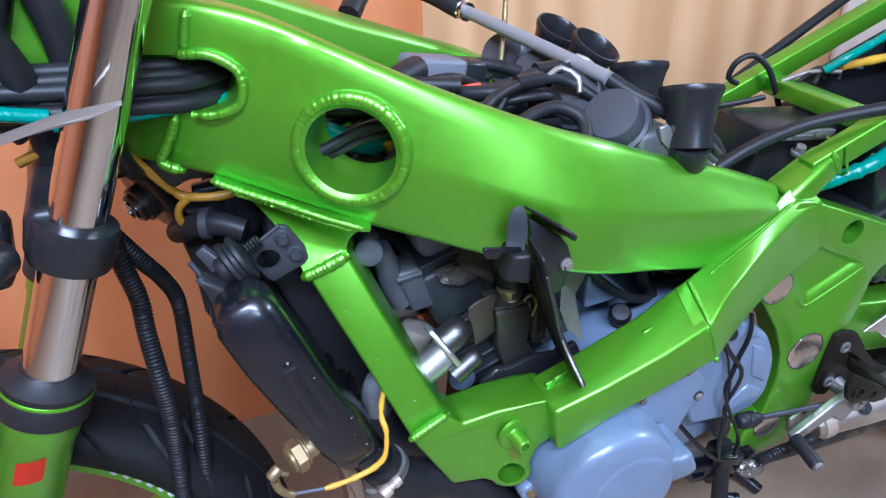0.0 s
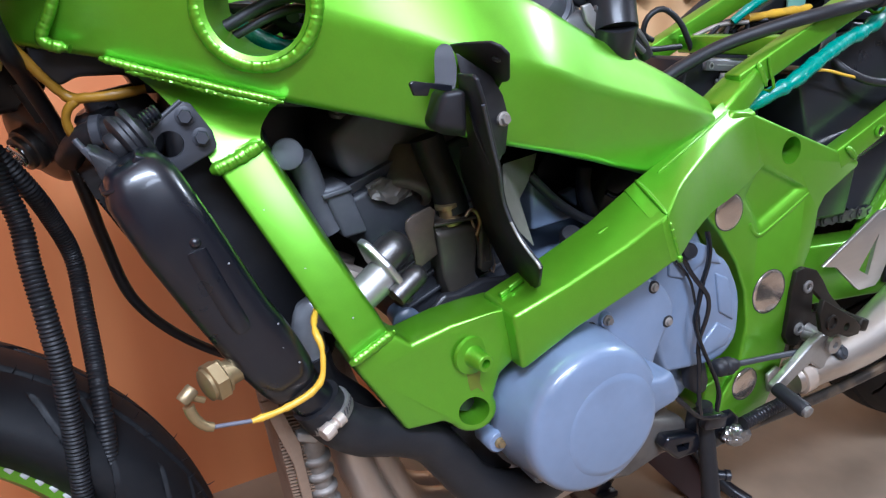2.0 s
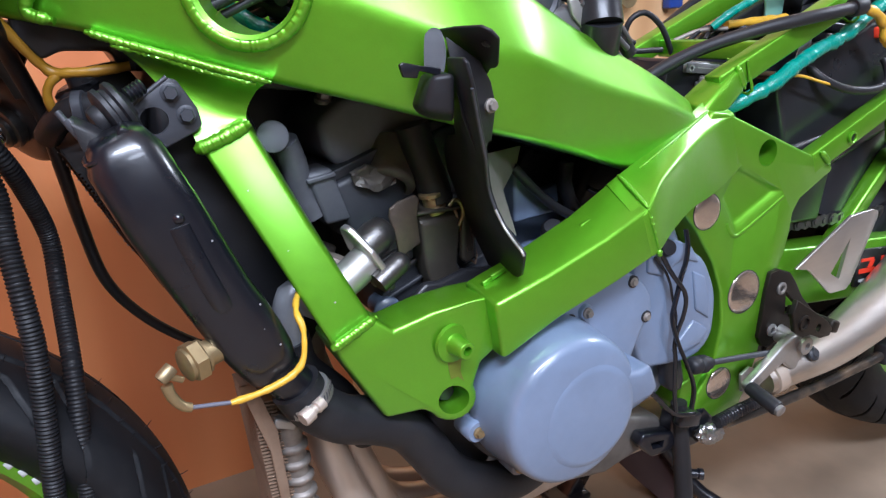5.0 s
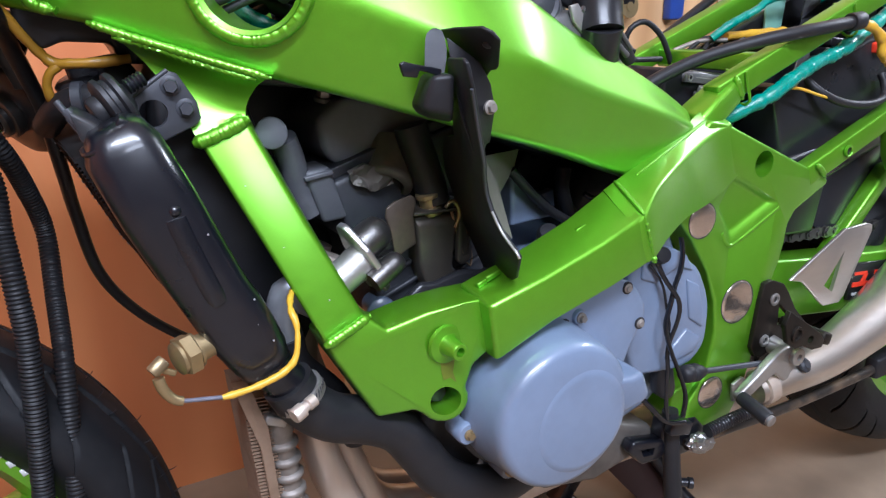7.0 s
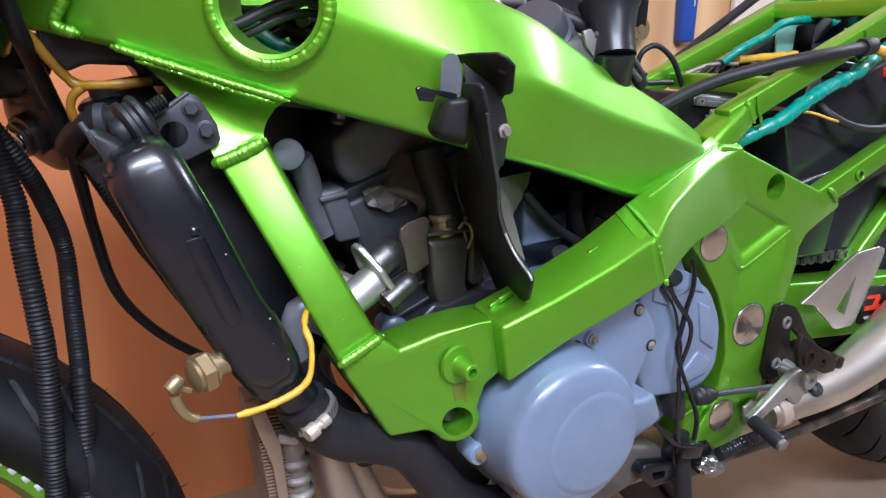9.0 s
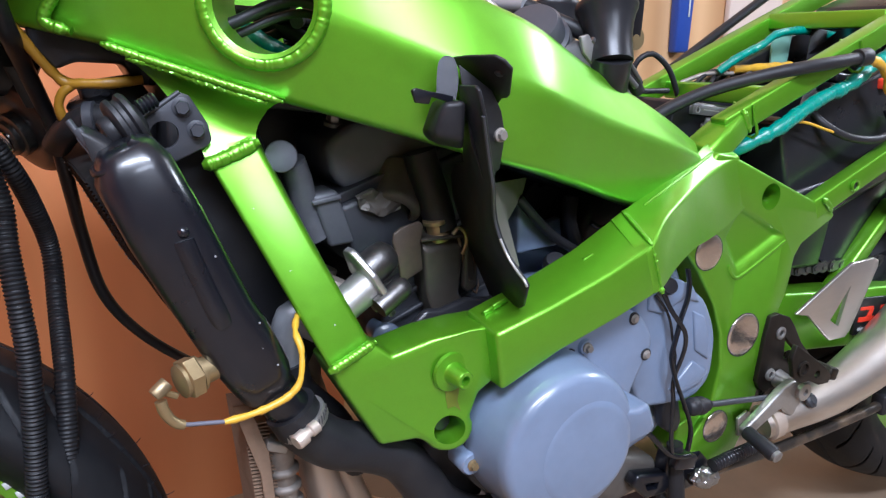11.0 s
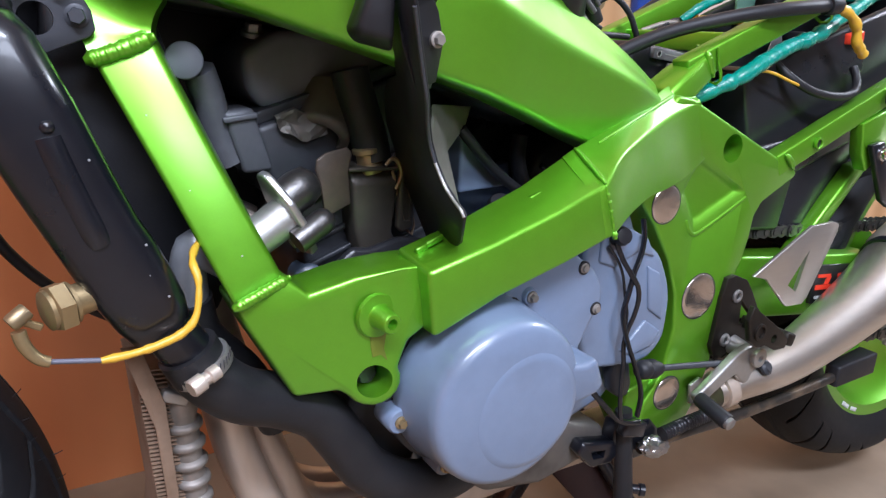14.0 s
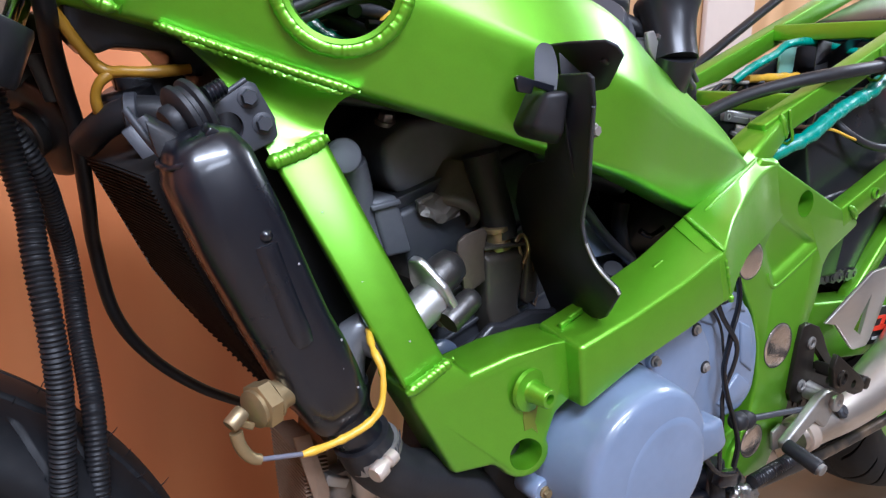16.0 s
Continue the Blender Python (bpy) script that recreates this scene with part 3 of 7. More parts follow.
for x, z, r in ((0.546, 0.590, 0.0165), (0.612, 0.490, 0.0222), (0.585, 0.389, 0.0165)):
    part("pivot_cap", lathe([(r + 0.0015, 0), (r + 0.0015, 0.0010), (r + 0.0006, 0.0018), (r * 0.95, 0.0023), (r * 0.5, 0.0028), (0, 0.0029)], (x, -0.164, z), (0, -1, 0), 40), CAP, pivot, "scuffed polished metal cap")
    part("cap_groove", lathe([(r + 0.0024, -0.001), (r + 0.0024, 0.0005), (r + 0.0014, 0.0005), (r + 0.0014, -0.001)], (x, -0.1645, z), (0, -1, 0), 40), ENGINE, pivot)
part("frame_skirt", slab([(0.535, 0.40), (0.575, 0.41), (0.58, 0.36), (0.548, 0.345), (0.53, 0.375)], -0.158, -0.12, 0.003), GREEN, bike)


def box_tube(a, b, w, h, name, parent, label=""):
    a, b = Vector(a), Vector(b)
    d = (b - a).normalized()
    s = d.cross(V(0, 0, 1)).normalized()
    u = s.cross(d)
    ring4 = lambda p: [p + s * w / 2 + u * h / 2, p - s * w / 2 + u * h / 2, p - s * w / 2 - u * h / 2, p + s * w / 2 - u * h / 2]
    return part(name, loft([ring4(a), ring4(b)], 0.002, 2), GREEN, parent, label)


# subframe
UP0, UP1 = V(0.572, -0.139, 0.7055), V(1.25, -0.139, 0.972)
upper = box_tube(UP0, UP1, 0.02, 0.024, "subframe_rail", bike, "lime-green square subframe rail")
box_tube((0.545, 2 * YC + 0.139, 0.695), (1.25, 2 * YC + 0.139, 0.972), 0.02, 0.024, "subframe_rail", bike)
low_a, low_b = V(0.705, -0.156, 0.615), V(1.2, -0.15, 0.80)
lower = box_tube(low_a, low_b, 0.018, 0.024, "subframe_stay", bike, "lime-green square subframe stay")
box_tube((0.705, 2 * YC + 0.156, 0.615), (1.2, 2 * YC + 0.15, 0.80), 0.018, 0.024, "subframe_stay", bike)
box_tube((0.668, -0.131, 0.7335), (0.668, 2 * YC + 0.131, 0.7335), 0.024, 0.02, "cross_tube", bike)
box_tube((0.842, -0.131, 0.815), (0.842, 2 * YC + 0.131, 0.815), 0.024, 0.02, "cross_tube", bike)
bead([(0.588, -0.151, 0.726), (0.596, -0.1515, 0.712), (0.602, -0.151, 0.703)], 0.0035, upper)
bead([(0.712, -0.1665, 0.628), (0.722, -0.167, 0.62), (0.73, -0.166, 0.612)], 0.0035, lower)
part("stay_bush", lathe([(0.0068, 0), (0.0066, 0.0024), (0.0052, 0.0030), (0.0042, 0.0022), (0.0040, -0.004)], (0.7655, -0.1655, 0.637), (0, -1, 0), 22), GREEN, lower)
# black disc paints the dark inside of the bush
part("bush_bore", lathe([(0.0041, 0), (0.0041, 0.0008), (0, 0.0008)], (0.7655, -0.1655, 0.637), (0, -1, 0), 18), INK, lower)
part("pocket_ridge", sweep([(0.661, -0.1632, 0.5870), (0.635, -0.1636, 0.5745), (0.603, -0.1636, 0.5600), (0.591, -0.1636, 0.5565), (0.583, -0.1636, 0.5615), (0.577, -0.1632, 0.5720)], 0.0024, 12, 0.003), GREEN, pivot)
part("rail_knuckle", loft([
    [(0.540, -0.157, 0.690), (0.540, -0.122, 0.694), (0.550, -0.122, 0.670), (0.550, -0.160, 0.670)],
    [(0.562, -0.1555, 0.705), (0.562, -0.122, 0.708), (0.574, -0.122, 0.684), (0.574, -0.158, 0.684)],
    [(0.592, -0.152, 0.7235), (0.592, -0.124, 0.7255), (0.603, -0.124, 0.701), (0.603, -0.152, 0.701)]], 0.005, 3), GREEN, upper)

# ---- engine ----
crank_xz = [(0.272, 0.44), (0.278, 0.52), (0.30, 0.555), (0.36, 0.585), (0.44, 0.60), (0.51, 0.585), (0.535, 0.53), (0.54, 0.44), (0.50, 0.40), (0.42, 0.375), (0.30, 0.38)]
part("crankcase", slab(crank_xz, -0.16, 0.05, 0.008, 3), BLUE, bike, "blue-grey painted crankcase")
part("sump", slab([(0.34, 0.385), (0.45, 0.385), (0.52, 0.36), (0.52, 0.335), (0.44, 0.318), (0.375, 0.330), (0.345, 0.355)], -0.15, 0.02, 0.008, 3), mat("grimy_sump_alloy", (0.16, 0.145, 0.13), 0.5, 0.5, 0, 120, 0.3, 0.2, dirt=(0.03, 0.027, 0.024), dirt_amount=0.8), bike, "grimy bare alloy sump")
LEAN = V(-0.42, 0, 0.907)   # the cylinders lean forward


def leaning(xz, y0, y1, width=0.005):
    return slab(xz, y0, y1, width, 3)


cyl = part("cylinder_block", leaning([(0.222, 0.53), (0.345, 0.575), (0.322, 0.655), (0.205, 0.612)], -0.125, 0.03), ENGINE, bike, "dark grey cylinder block")
for i in range(5):
    b = V(0.214, -0.128, 0.545) + LEAN * 0.016 * i
    part("cylinder_rib", block((0.115, 0.006, 0.004), pose(b.x + 0.058, -0.1265, b.z + 0.024, 0, -21, 0), 0.0012), ENGINE, cyl)
head = part("cylinder_head", leaning([(0.196, 0.61), (0.325, 0.655), (0.305, 0.705), (0.180, 0.665)], -0.122, 0.03), ENGINE, bike, "dark grey cylinder head")
part("head_flange", leaning([(0.178, 0.664), (0.306, 0.706), (0.303, 0.714), (0.175, 0.672)], -0.116, 0.03, 0.0012), ENGINE, head)
cover = part("head_cover", leaning([(0.180, 0.690), (0.186, 0.678), (0.2006, 0.6715), (0.216, 0.6722), (0.2488, 0.6854), (0.2823, 0.6968), (0.296, 0.712), (0.290, 0.735), (0.20, 0.728), (0.176, 0.712)], -0.108, 0.02, 0.007), mat("cover_paint", (0.15, 0.158, 0.185), 0.5, 0.1, 0, 150, 0.2, 0.1), bike, "dark slate cam cover")
for x, z in ((0.192, 0.716), (0.262, 0.722)):
    bolt("cover_bolt", (x, -0.085, z + 0.01), (0, -0.3, 1), 0.006, 0.006, cover, ALLOY)

# cam-end plug and oil filler on the block's front side
part("end_plug", lathe([(0.0085, 0.03), (0.0085, 0.004), (0.0115, 0.003), (0.0115, -0.001), (0.0105, -0.002), (0, -0.002)], (0.134, -0.132, 0.709), (0.25, 0.95, -0.1), 28), mat("grey_plug", (0.085, 0.090, 0.102), 0.6), bike, "round grey end plug")
part("plug_pipe", sweep([(0.145, -0.12, 0.703), (0.152, -0.115, 0.685), (0.158, -0.11, 0.66), (0.166, -0.11, 0.64)], 0.0105, 14), GRIME, bike)
stem = part("thermostat_body", loft([
    [(0.1590, -0.122, 0.6755), (0.1795, -0.122, 0.6785), (0.1795, -0.09, 0.6785), (0.1590, -0.09, 0.6755)],
    [(0.1610, -0.122, 0.6690), (0.1815, -0.122, 0.6720), (0.1815, -0.09, 0.6720), (0.1610, -0.09, 0.6690)],
    [(0.1720, -0.122, 0.6340), (0.1935, -0.122, 0.6355), (0.1935, -0.09, 0.6355), (0.1720, -0.09, 0.6340)]], 0.003), GRIME, bike, "dull grey thermostat body")
part("stem_rim", loft([
    [(0.1578, -0.1245, 0.6725), (0.1808, -0.1245, 0.6758), (0.1808, -0.09, 0.6758), (0.1578, -0.09, 0.6725)],
    [(0.1592, -0.1245, 0.6685), (0.1822, -0.1245, 0.6718), (0.1822, -0.09, 0.6718), (0.1592, -0.09, 0.6685)]], 0.0012), GRIME, stem)
part("end_plug", lathe([(0.010, 0.03), (0.010, 0.004), (0.0125, 0.003), (0.0125, -0.001), (0.0115, -0.002), (0, -0.002)], (0.2135, -0.132, 0.5545), (0.15, 0.98, -0.1), 28), BLUE, bike)

# coolant outlet: pipe, oval flange and stub
AX = V(0.86, 0.12, 0.5).normalized()
c0 = V(0.1865, -0.158, 0.612)
DARKALLOY = mat("dark_polished_alloy", (0.13, 0.125, 0.12), 0.36, 0.9, 0, 250, 0.3, 0.25, dirt=(0.05, 0.045, 0.04), dirt_amount=0.5)
outlet = part("coolant_outlet", lathe([(0.0125, -0.052), (0.0128, -0.03), (0.0135, -0.006), (0.0135, 0.002)], c0, AX, 28), ALLOY, bike, "bare alloy coolant outlet with oval flange")
fs = AX.cross(V(0, 1, 0)).normalized()
fl = [c0 + fs * u + AX.cross(fs) * w for u, w in ((0.033, -0.004), (0.033, 0.004), (0.030, 0.008), (0.011, 0.0185), (-0.011, 0.0185), (-0.030, 0.008), (-0.033, 0.004), (-0.033, -0.004), (-0.030, -0.008), (-0.011, -0.0185), (0.011, -0.0185), (0.030, -0.008))]
part("flange", solid(fl, AX * 0.0055, 0.0014), mat("bright_alloy", (0.62, 0.61, 0.60), 0.3, 0.9, 0, 300, 0.1, 0.05), outlet, "bright oval flange plate")
part("outlet_body", lathe([(0.0135, 0.003), (0.0138, 0.018), (0.0120, 0.027), (0.007, 0.031), (0, 0.031)], c0 + fs * 0.009, AX, 28), DARKALLOY, outlet, "dark polished outlet body")
part("stub", lathe([(0.0086, -0.012), (0.0088, 0.010), (0.0080, 0.0145), (0.0055, 0.0175), (0, 0.0185)], (0.199, -0.1715, 0.604), AX, 22), DARKALLOY, outlet)
bolt("flange_bolt", c0 - fs * 0.019 - AX * 0.001, -AX, 0.004, 0.004, outlet, ALLOY)
part("coolant_pipe", sweep([(0.156, -0.162, 0.5945), (0.144, -0.1625, 0.588), (0.1307, -0.158, 0.6002), (0.1247, -0.152, 0.5837), (0.1262, -0.146, 0.5604)], 0.0118, 18), mat("grey_coolant_pipe", (0.30, 0.31, 0.33), 0.36, 0.5, 0, 150, 0.25, 0.2, dirt=(0.12, 0.11, 0.10), dirt_amount=0.5), bike, "stained grey alloy coolant pipe")
part("pipe_hose", sweep([(0.1262, -0.146, 0.5604), (0.1342, -0.14, 0.5297), (0.165, -0.13, 0.49), (0.19, -0.12, 0.44)], 0.0142, 18), RUBBER, bike, "black rubber hose on the coolant pipe")
part("bracket_plate", solid([(0.211, -0.152, 0.640), (0.212, -0.152, 0.647), (0.219, -0.151, 0.651), (0.235, -0.150, 0.654), (0.239, -0.150, 0.650), (0.236, -0.150, 0.637), (0.238, -0.150, 0.614), (0.218, -0.152, 0.606), (0.215, -0.152, 0.628)], (0, 0.003, 0), 0.0012), mat("rusty_brown_steel", (0.085, 0.065, 0.05), 0.5, 0.4, 0, 200, 0.3, 0.3, dirt=(0.16, 0.12, 0.08), dirt_amount=0.5), bike, "small dull brown steel bracket plate")
PORT = mat("rough_port_casting", (0.11, 0.10, 0.088), 0.55, 0.3, 0, 200, 0.35, 0.4, dirt=(0.10, 0.075, 0.05), dirt_amount=0.5)
part("port_casting", lathe([(0.024, -0.030), (0.022, -0.012), (0.0205, -0.004), (0.0215, -0.001), (0.0215, 0.003), (0.0195, 0.005), (0.0150, 0.0055), (0.0135, 0.001), (0.0130, -0.012), (0, -0.012)], (0.229, -0.118, 0.661), (-0.50, -0.52, -0.69), 28), PORT, head, "rough cast exhaust port")

# crumpled gasket leaf under the cam cover
leaf = solid([(0.1907, -0.128, 0.6722), (0.2042, -0.128, 0.6774), (0.2305, -0.128, 0.6709), (0.2292, -0.128, 0.66), (0.2141, -0.128, 0.6553), (0.1974, -0.128, 0.662)], (0.001, 0.004, 0.001), 0.0)
bmesh.ops.triangulate(leaf, faces=leaf.faces[:])
bmesh.ops.subdivide_edges(leaf, edges=leaf.edges[:], cuts=5, use_grid_fill=True)
for v in leaf.verts:
    v.co += V(0.3, -1.0, 0.4) * (0.0032 * noise.noise(v.co * 120) + 0.0016 * noise.noise(v.co * 330))
part("gasket_leaf", leaf, PORT, head, "pale crumpled gasket leaf", 25)

# clutch breather hose and the lifter housing behind it
hose = part("breather_hose", sweep([(0.245, -0.13, 0.705), (0.25, -0.132, 0.685), (0.258, -0.134, 0.66), (0.262, -0.135, 0.642)], 0.0135, 16), RUBBER, bike)
part("hose_clamp", lathe([(0.0095, 0), (0.0098, 0.001), (0.0098, 0.006), (0.0085, 0.007), (0.0085, 0.014), (0.0105, 0.015), (0.0105, 0.018), (0.0085, 0.019)], (0.2585, -0.138, 0.6335), (-0.2, 0, 1), 24), BRASS, hose, "brass-coloured hose fitting")
HOUSING = mat("oily_brown_casting", (0.070, 0.061, 0.050), 0.42, 0.35, 0.0, 130, 0.35, 0.25, dirt=(0.11, 0.085, 0.055), dirt_amount=0.6)
housing = part("tensioner_body", loft([
    [(0.238, -0.141, 0.637), (0.277, -0.141, 0.636), (0.277, -0.11, 0.636), (0.238, -0.11, 0.637)],
    [(0.240, -0.148, 0.628), (0.277, -0.148, 0.627), (0.277, -0.11, 0.627), (0.240, -0.11, 0.628)],
    [(0.243, -0.147, 0.592), (0.273, -0.147, 0.588), (0.273, -0.11, 0.588), (0.243, -0.11, 0.592)],
    [(0.258, -0.145, 0.545), (0.300, -0.145, 0.545), (0.300, -0.11, 0.545), (0.258, -0.11, 0.545)]], 0.003), HOUSING, bike, "oily brown tensioner housing")
part("tensioner_rim", slab([(0.2365, 0.6395), (0.279, 0.6385), (0.279, 0.6355), (0.2365, 0.6365)], -0.150, -0.112, 0.001), HOUSING, housing)
part("link_plate", cut(slab([(0.277, 0.640), (0.284, 0.644), (0.291, 0.638), (0.289, 0.592), (0.280, 0.588), (0.276, 0.592)], -0.150, -0.143, 0.0015), slab([(0.280, 0.630), (0.287, 0.629), (0.286, 0.597), (0.280, 0.597)], -0.17, -0.147, 0.0)), HOUSING, housing)
bolt("link_bolt", (0.284, -0.150, 0.637), (0, -1, 0), 0.0034, 0.003, housing, DULL)

part("slot_rim", sweep([(0.2723, -0.146, 0.6347), (0.2855, -0.146, 0.5892), (0.2916, -0.146, 0.5917), (0.2798, -0.146, 0.6375), (0.2723, -0.146, 0.6347)], 0.0012, 8), DUSTY, housing, "dusty rim of a slot")
part("wire_hook", sweep([(0.2647, -0.15, 0.64), (0.27, -0.15, 0.6445), (0.2753, -0.15, 0.6409), (0.2775, -0.15, 0.632), (0.2737, -0.15, 0.622)], 0.0016, 8, 0.002), BRASS, housing, "brown wire hook")

# alternator cover
CC = V(0.3155, 0, 0.4855)
drum = part("alternator_cover", lathe([(0.0675, 0), (0.068, 0.006), (0.0665, 0.010), (0.0635, 0.040), (0.0622, 0.0475), (0.0595, 0.0515), (0.0555, 0.0535), (0.030, 0.0552), (0, 0.056)], (CC.x, -0.2, CC.z), (0, -1, 0), 72), BLUE, bike, "round blue-grey painted alternator cover")
part("cover_disc", lathe([(0.0440, -0.0004), (0.0425, 0.0003), (0.0405, 0.0011), (0.0380, 0.0016), (0, 0.0018)], (0.3270, -0.2548, 0.480), (0, -1, 0), 56), BLUE, drum)
part("cover_spout", loft([
    [(0.3430, -0.248, 0.508), (0.3570, -0.250, 0.466), (0.3570, -0.205, 0.466), (0.3430, -0.205, 0.508)],
    [(0.3770, -0.257, 0.506), (0.3910, -0.256, 0.478), (0.3910, -0.208, 0.478), (0.3770, -0.208, 0.506)],
    [(0.3870, -0.258, 0.510), (0.3990, -0.256, 0.484), (0.3990, -0.21, 0.484), (0.3870, -0.21, 0.510)]], 0.005, 3), BLUE, drum)
for x, z, w in ((0.2485, 0.4705, 0.010), (0.357, 0.5465, 0.007), (0.280, 0.545, 0.007), (0.288, 0.4225, 0.008)):
    part("cover_ear", lathe([(w, 0), (w, 0.02), (w * 0.85, 0.022), (0, 0.022)], (x, -0.19, z), (0, -1, 0), 20), BLUE, drum)
    bolt("cover_bolt", (x, -0.2125, z), (0, -1, 0), 0.0034, 0.0036, drum, BRASS if z < 0.48 else DULL, hexed=True)
part("cover_flange", lathe([(0.0715, 0), (0.0715, 0.008), (0.0705, 0.009), (0.06, 0.009)], (CC.x, -0.188, CC.z), (0, -1, 0), 56), ENGINE, drum)

# sprocket covers
mid = slab([(0.325, 0.535), (0.345, 0.563), (0.378, 0.5815), (0.3900, 0.5790), (0.4020, 0.5740), (0.4102, 0.5672), (0.4175, 0.5635), (0.4225, 0.5590), (0.4285, 0.5515), (0.4329, 0.5438), (0.4352, 0.5375), (0.4357, 0.5312), (0.4340, 0.5255), (0.4307, 0.5200), (0.4243, 0.5093), (0.4167, 0.4938), (0.408, 0.470), (0.390, 0.445), (0.37, 0.43), (0.33, 0.45)], -0.2085, -0.16, 0.006, 4)
mid_cover = part("sprocket_cover", mid, BLUE, bike, "blue-grey painted sprocket cover")
for x, z in ((0.4099, 0.5611), (0.4270, 0.5244), (0.342, 0.542)):
    part("washer", lathe([(0.0056, -0.001), (0.0056, 0.0008), (0.0050, 0.0012), (0.0034, 0.0012)], (x, -0.2085, z), (0, -1, 0), 20), RUBBER, mid_cover)
    bolt("cover_bolt", (x, -0.2090, z), (0, -1, 0), 0.0031, 0.0032, mid_cover, DULL, hexed=False)
rear_xz = [(0.438, 0.586), (0.470, 0.584), (0.4915, 0.5755), (0.5035, 0.5690), (0.5131, 0.5617), (0.5283, 0.5500), (0.5345, 0.5422), (0.5392, 0.5335), (0.5443, 0.5235), (0.5481, 0.5130), (0.5503, 0.5032), (0.5509, 0.4932), (0.5508, 0.480), (0.5500, 0.4683), (0.5468, 0.4603), (0.5412, 0.4535), (0.5314, 0.4461), (0.5180, 0.4435), (0.5036, 0.4434), (0.455, 0.45), (0.435, 0.50)]
rear_cover = part("clutch_cover", slab(rear_xz, -0.181, -0.14, 0.006, 4), BLUE, bike, "blue-grey painted gearbox cover with raised panels")
for loop in ([(0.452, 0.578), (0.486, 0.578), (0.508, 0.567), (0.520, 0.548), (0.497, 0.556), (0.470, 0.545), (0.452, 0.552)], [(0.512, 0.541), (0.529, 0.532), (0.538, 0.506), (0.540, 0.484), (0.520, 0.498)], [(0.518, 0.488), (0.539, 0.474), (0.532, 0.460), (0.505, 0.455), (0.49, 0.462)]):
    part("panel", slab(loop, -0.1835, -0.178, 0.0022, 3), BLUE, rear_cover)
# added black block stands for hoses and shade above the gearbox
part("breather_box", slab([(0.418, 0.598), (0.500, 0.594), (0.530, 0.602), (0.538, 0.640), (0.500, 0.662), (0.452, 0.655), (0.430, 0.632)], -0.118, 0.02, 0.008, 3), PLASTIC, bike, "black block added for the hoses and shade above the gearbox")
part("mount_block", slab([(0.3277, 0.6568), (0.3334, 0.6583), (0.3442, 0.6499), (0.3772, 0.6169), (0.3282, 0.6143)], -0.150, -0.110, 0.003, 3), BLUE, bike, "blue-grey painted engine mount lug")
# blue slabs added for pale glimpses and a light streak in the gap
for lug in ([(0.4045, 0.6199), (0.4194, 0.6234), (0.4217, 0.6042)], [(0.438, 0.6043), (0.4494, 0.6051), (0.4455, 0.5986)]):
    part("engine_lug", slab(lug, -0.09, -0.08, 0.001), BLUE, bike)
part("breather_pipe", slab([(0.4451, 0.6004), (0.4644, 0.603), (0.4819, 0.6066), (0.4838, 0.6022), (0.4648, 0.5976), (0.4467, 0.5966)], -0.10, -0.092, 0.002), BLUE, bike)
part("gearbox_hose", sweep([(0.3217, -0.158, 0.665), (0.3305, -0.16, 0.6548), (0.3456, -0.16, 0.6395), (0.3657, -0.158, 0.6238), (0.3866, -0.152, 0.6116), (0.4066, -0.14, 0.6016)], 0.0042, 14), RUBBER, bike, "thin black hose behind the cradle rail")
part("gearbox_hose", sweep([(0.3993, -0.13, 0.6538), (0.3977, -0.13, 0.6355), (0.404, -0.13, 0.6159), (0.413, -0.13, 0.6036), (0.419, -0.13, 0.5888)], 0.0068, 14), RUBBER, bike, "black hose behind the cradle rail")
part("breather_knob", lathe([(0.0085, -0.010), (0.0105, -0.006), (0.0105, 0.004), (0.008, 0.008), (0, 0.009)], (0.3645, -0.155, 0.6013), (-0.3, -0.5, 0.8), 20), RUBBER, bike, "black rubber breather cap")
part("plug_lead", sweep([(0.42, -0.135, 0.628), (0.432, -0.137, 0.622), (0.448, -0.137, 0.628)], 0.0026, 10), GLOSS, bike)

# folded black bracket in front of the spar
# the main sheet runs in from its outer edge towards the engine
SHEET = [(-0.2383, 0.7613), (-0.2650, 0.7625), (-0.2690, 0.7600), (-0.2660, 0.7450), (-0.2575, 0.7262), (-0.2520, 0.7130), (-0.2450, 0.6960), (-0.2345, 0.6800), (-0.2290, 0.6680), (-0.2285, 0.6560), (-0.2340, 0.6430), (-0.2450, 0.6345), (-0.2520, 0.6310), (-0.2540, 0.6270), (-0.2330, 0.6035), (-0.2240, 0.5985), (-0.2080, 0.5960), (-0.1950, 0.5900), (-0.1600, 0.5840), (-0.1450, 0.6300), (-0.1460, 0.6700), (-0.1600, 0.6900), (-0.1784, 0.7016), (-0.2000, 0.7060), (-0.2090, 0.7240)]
shield_loop = [(0.5356 + 0.168 * y - 0.3654 * z, y, z) for y, z in SHEET]
shield = part("fairing_bracket", solid(shield_loop, (0.0023, -0.0004, 0.0009), 0.0006, 1), BRACKET, bike, "folded black steel bracket bolted under the spar")
part("sheet_edge", sweep([shield_loop[i] for i in (3, 4, 5, 6, 7, 8, 9)], 0.0012, 8, 0.003), PLATE, shield, "worn grey sheet edge")
part("sheet_edge", sweep([shield_loop[i] for i in (9, 10, 11, 12, 13)], 0.0011, 8, 0.003), ALLOY, shield, "sheet edge worn to bare metal")
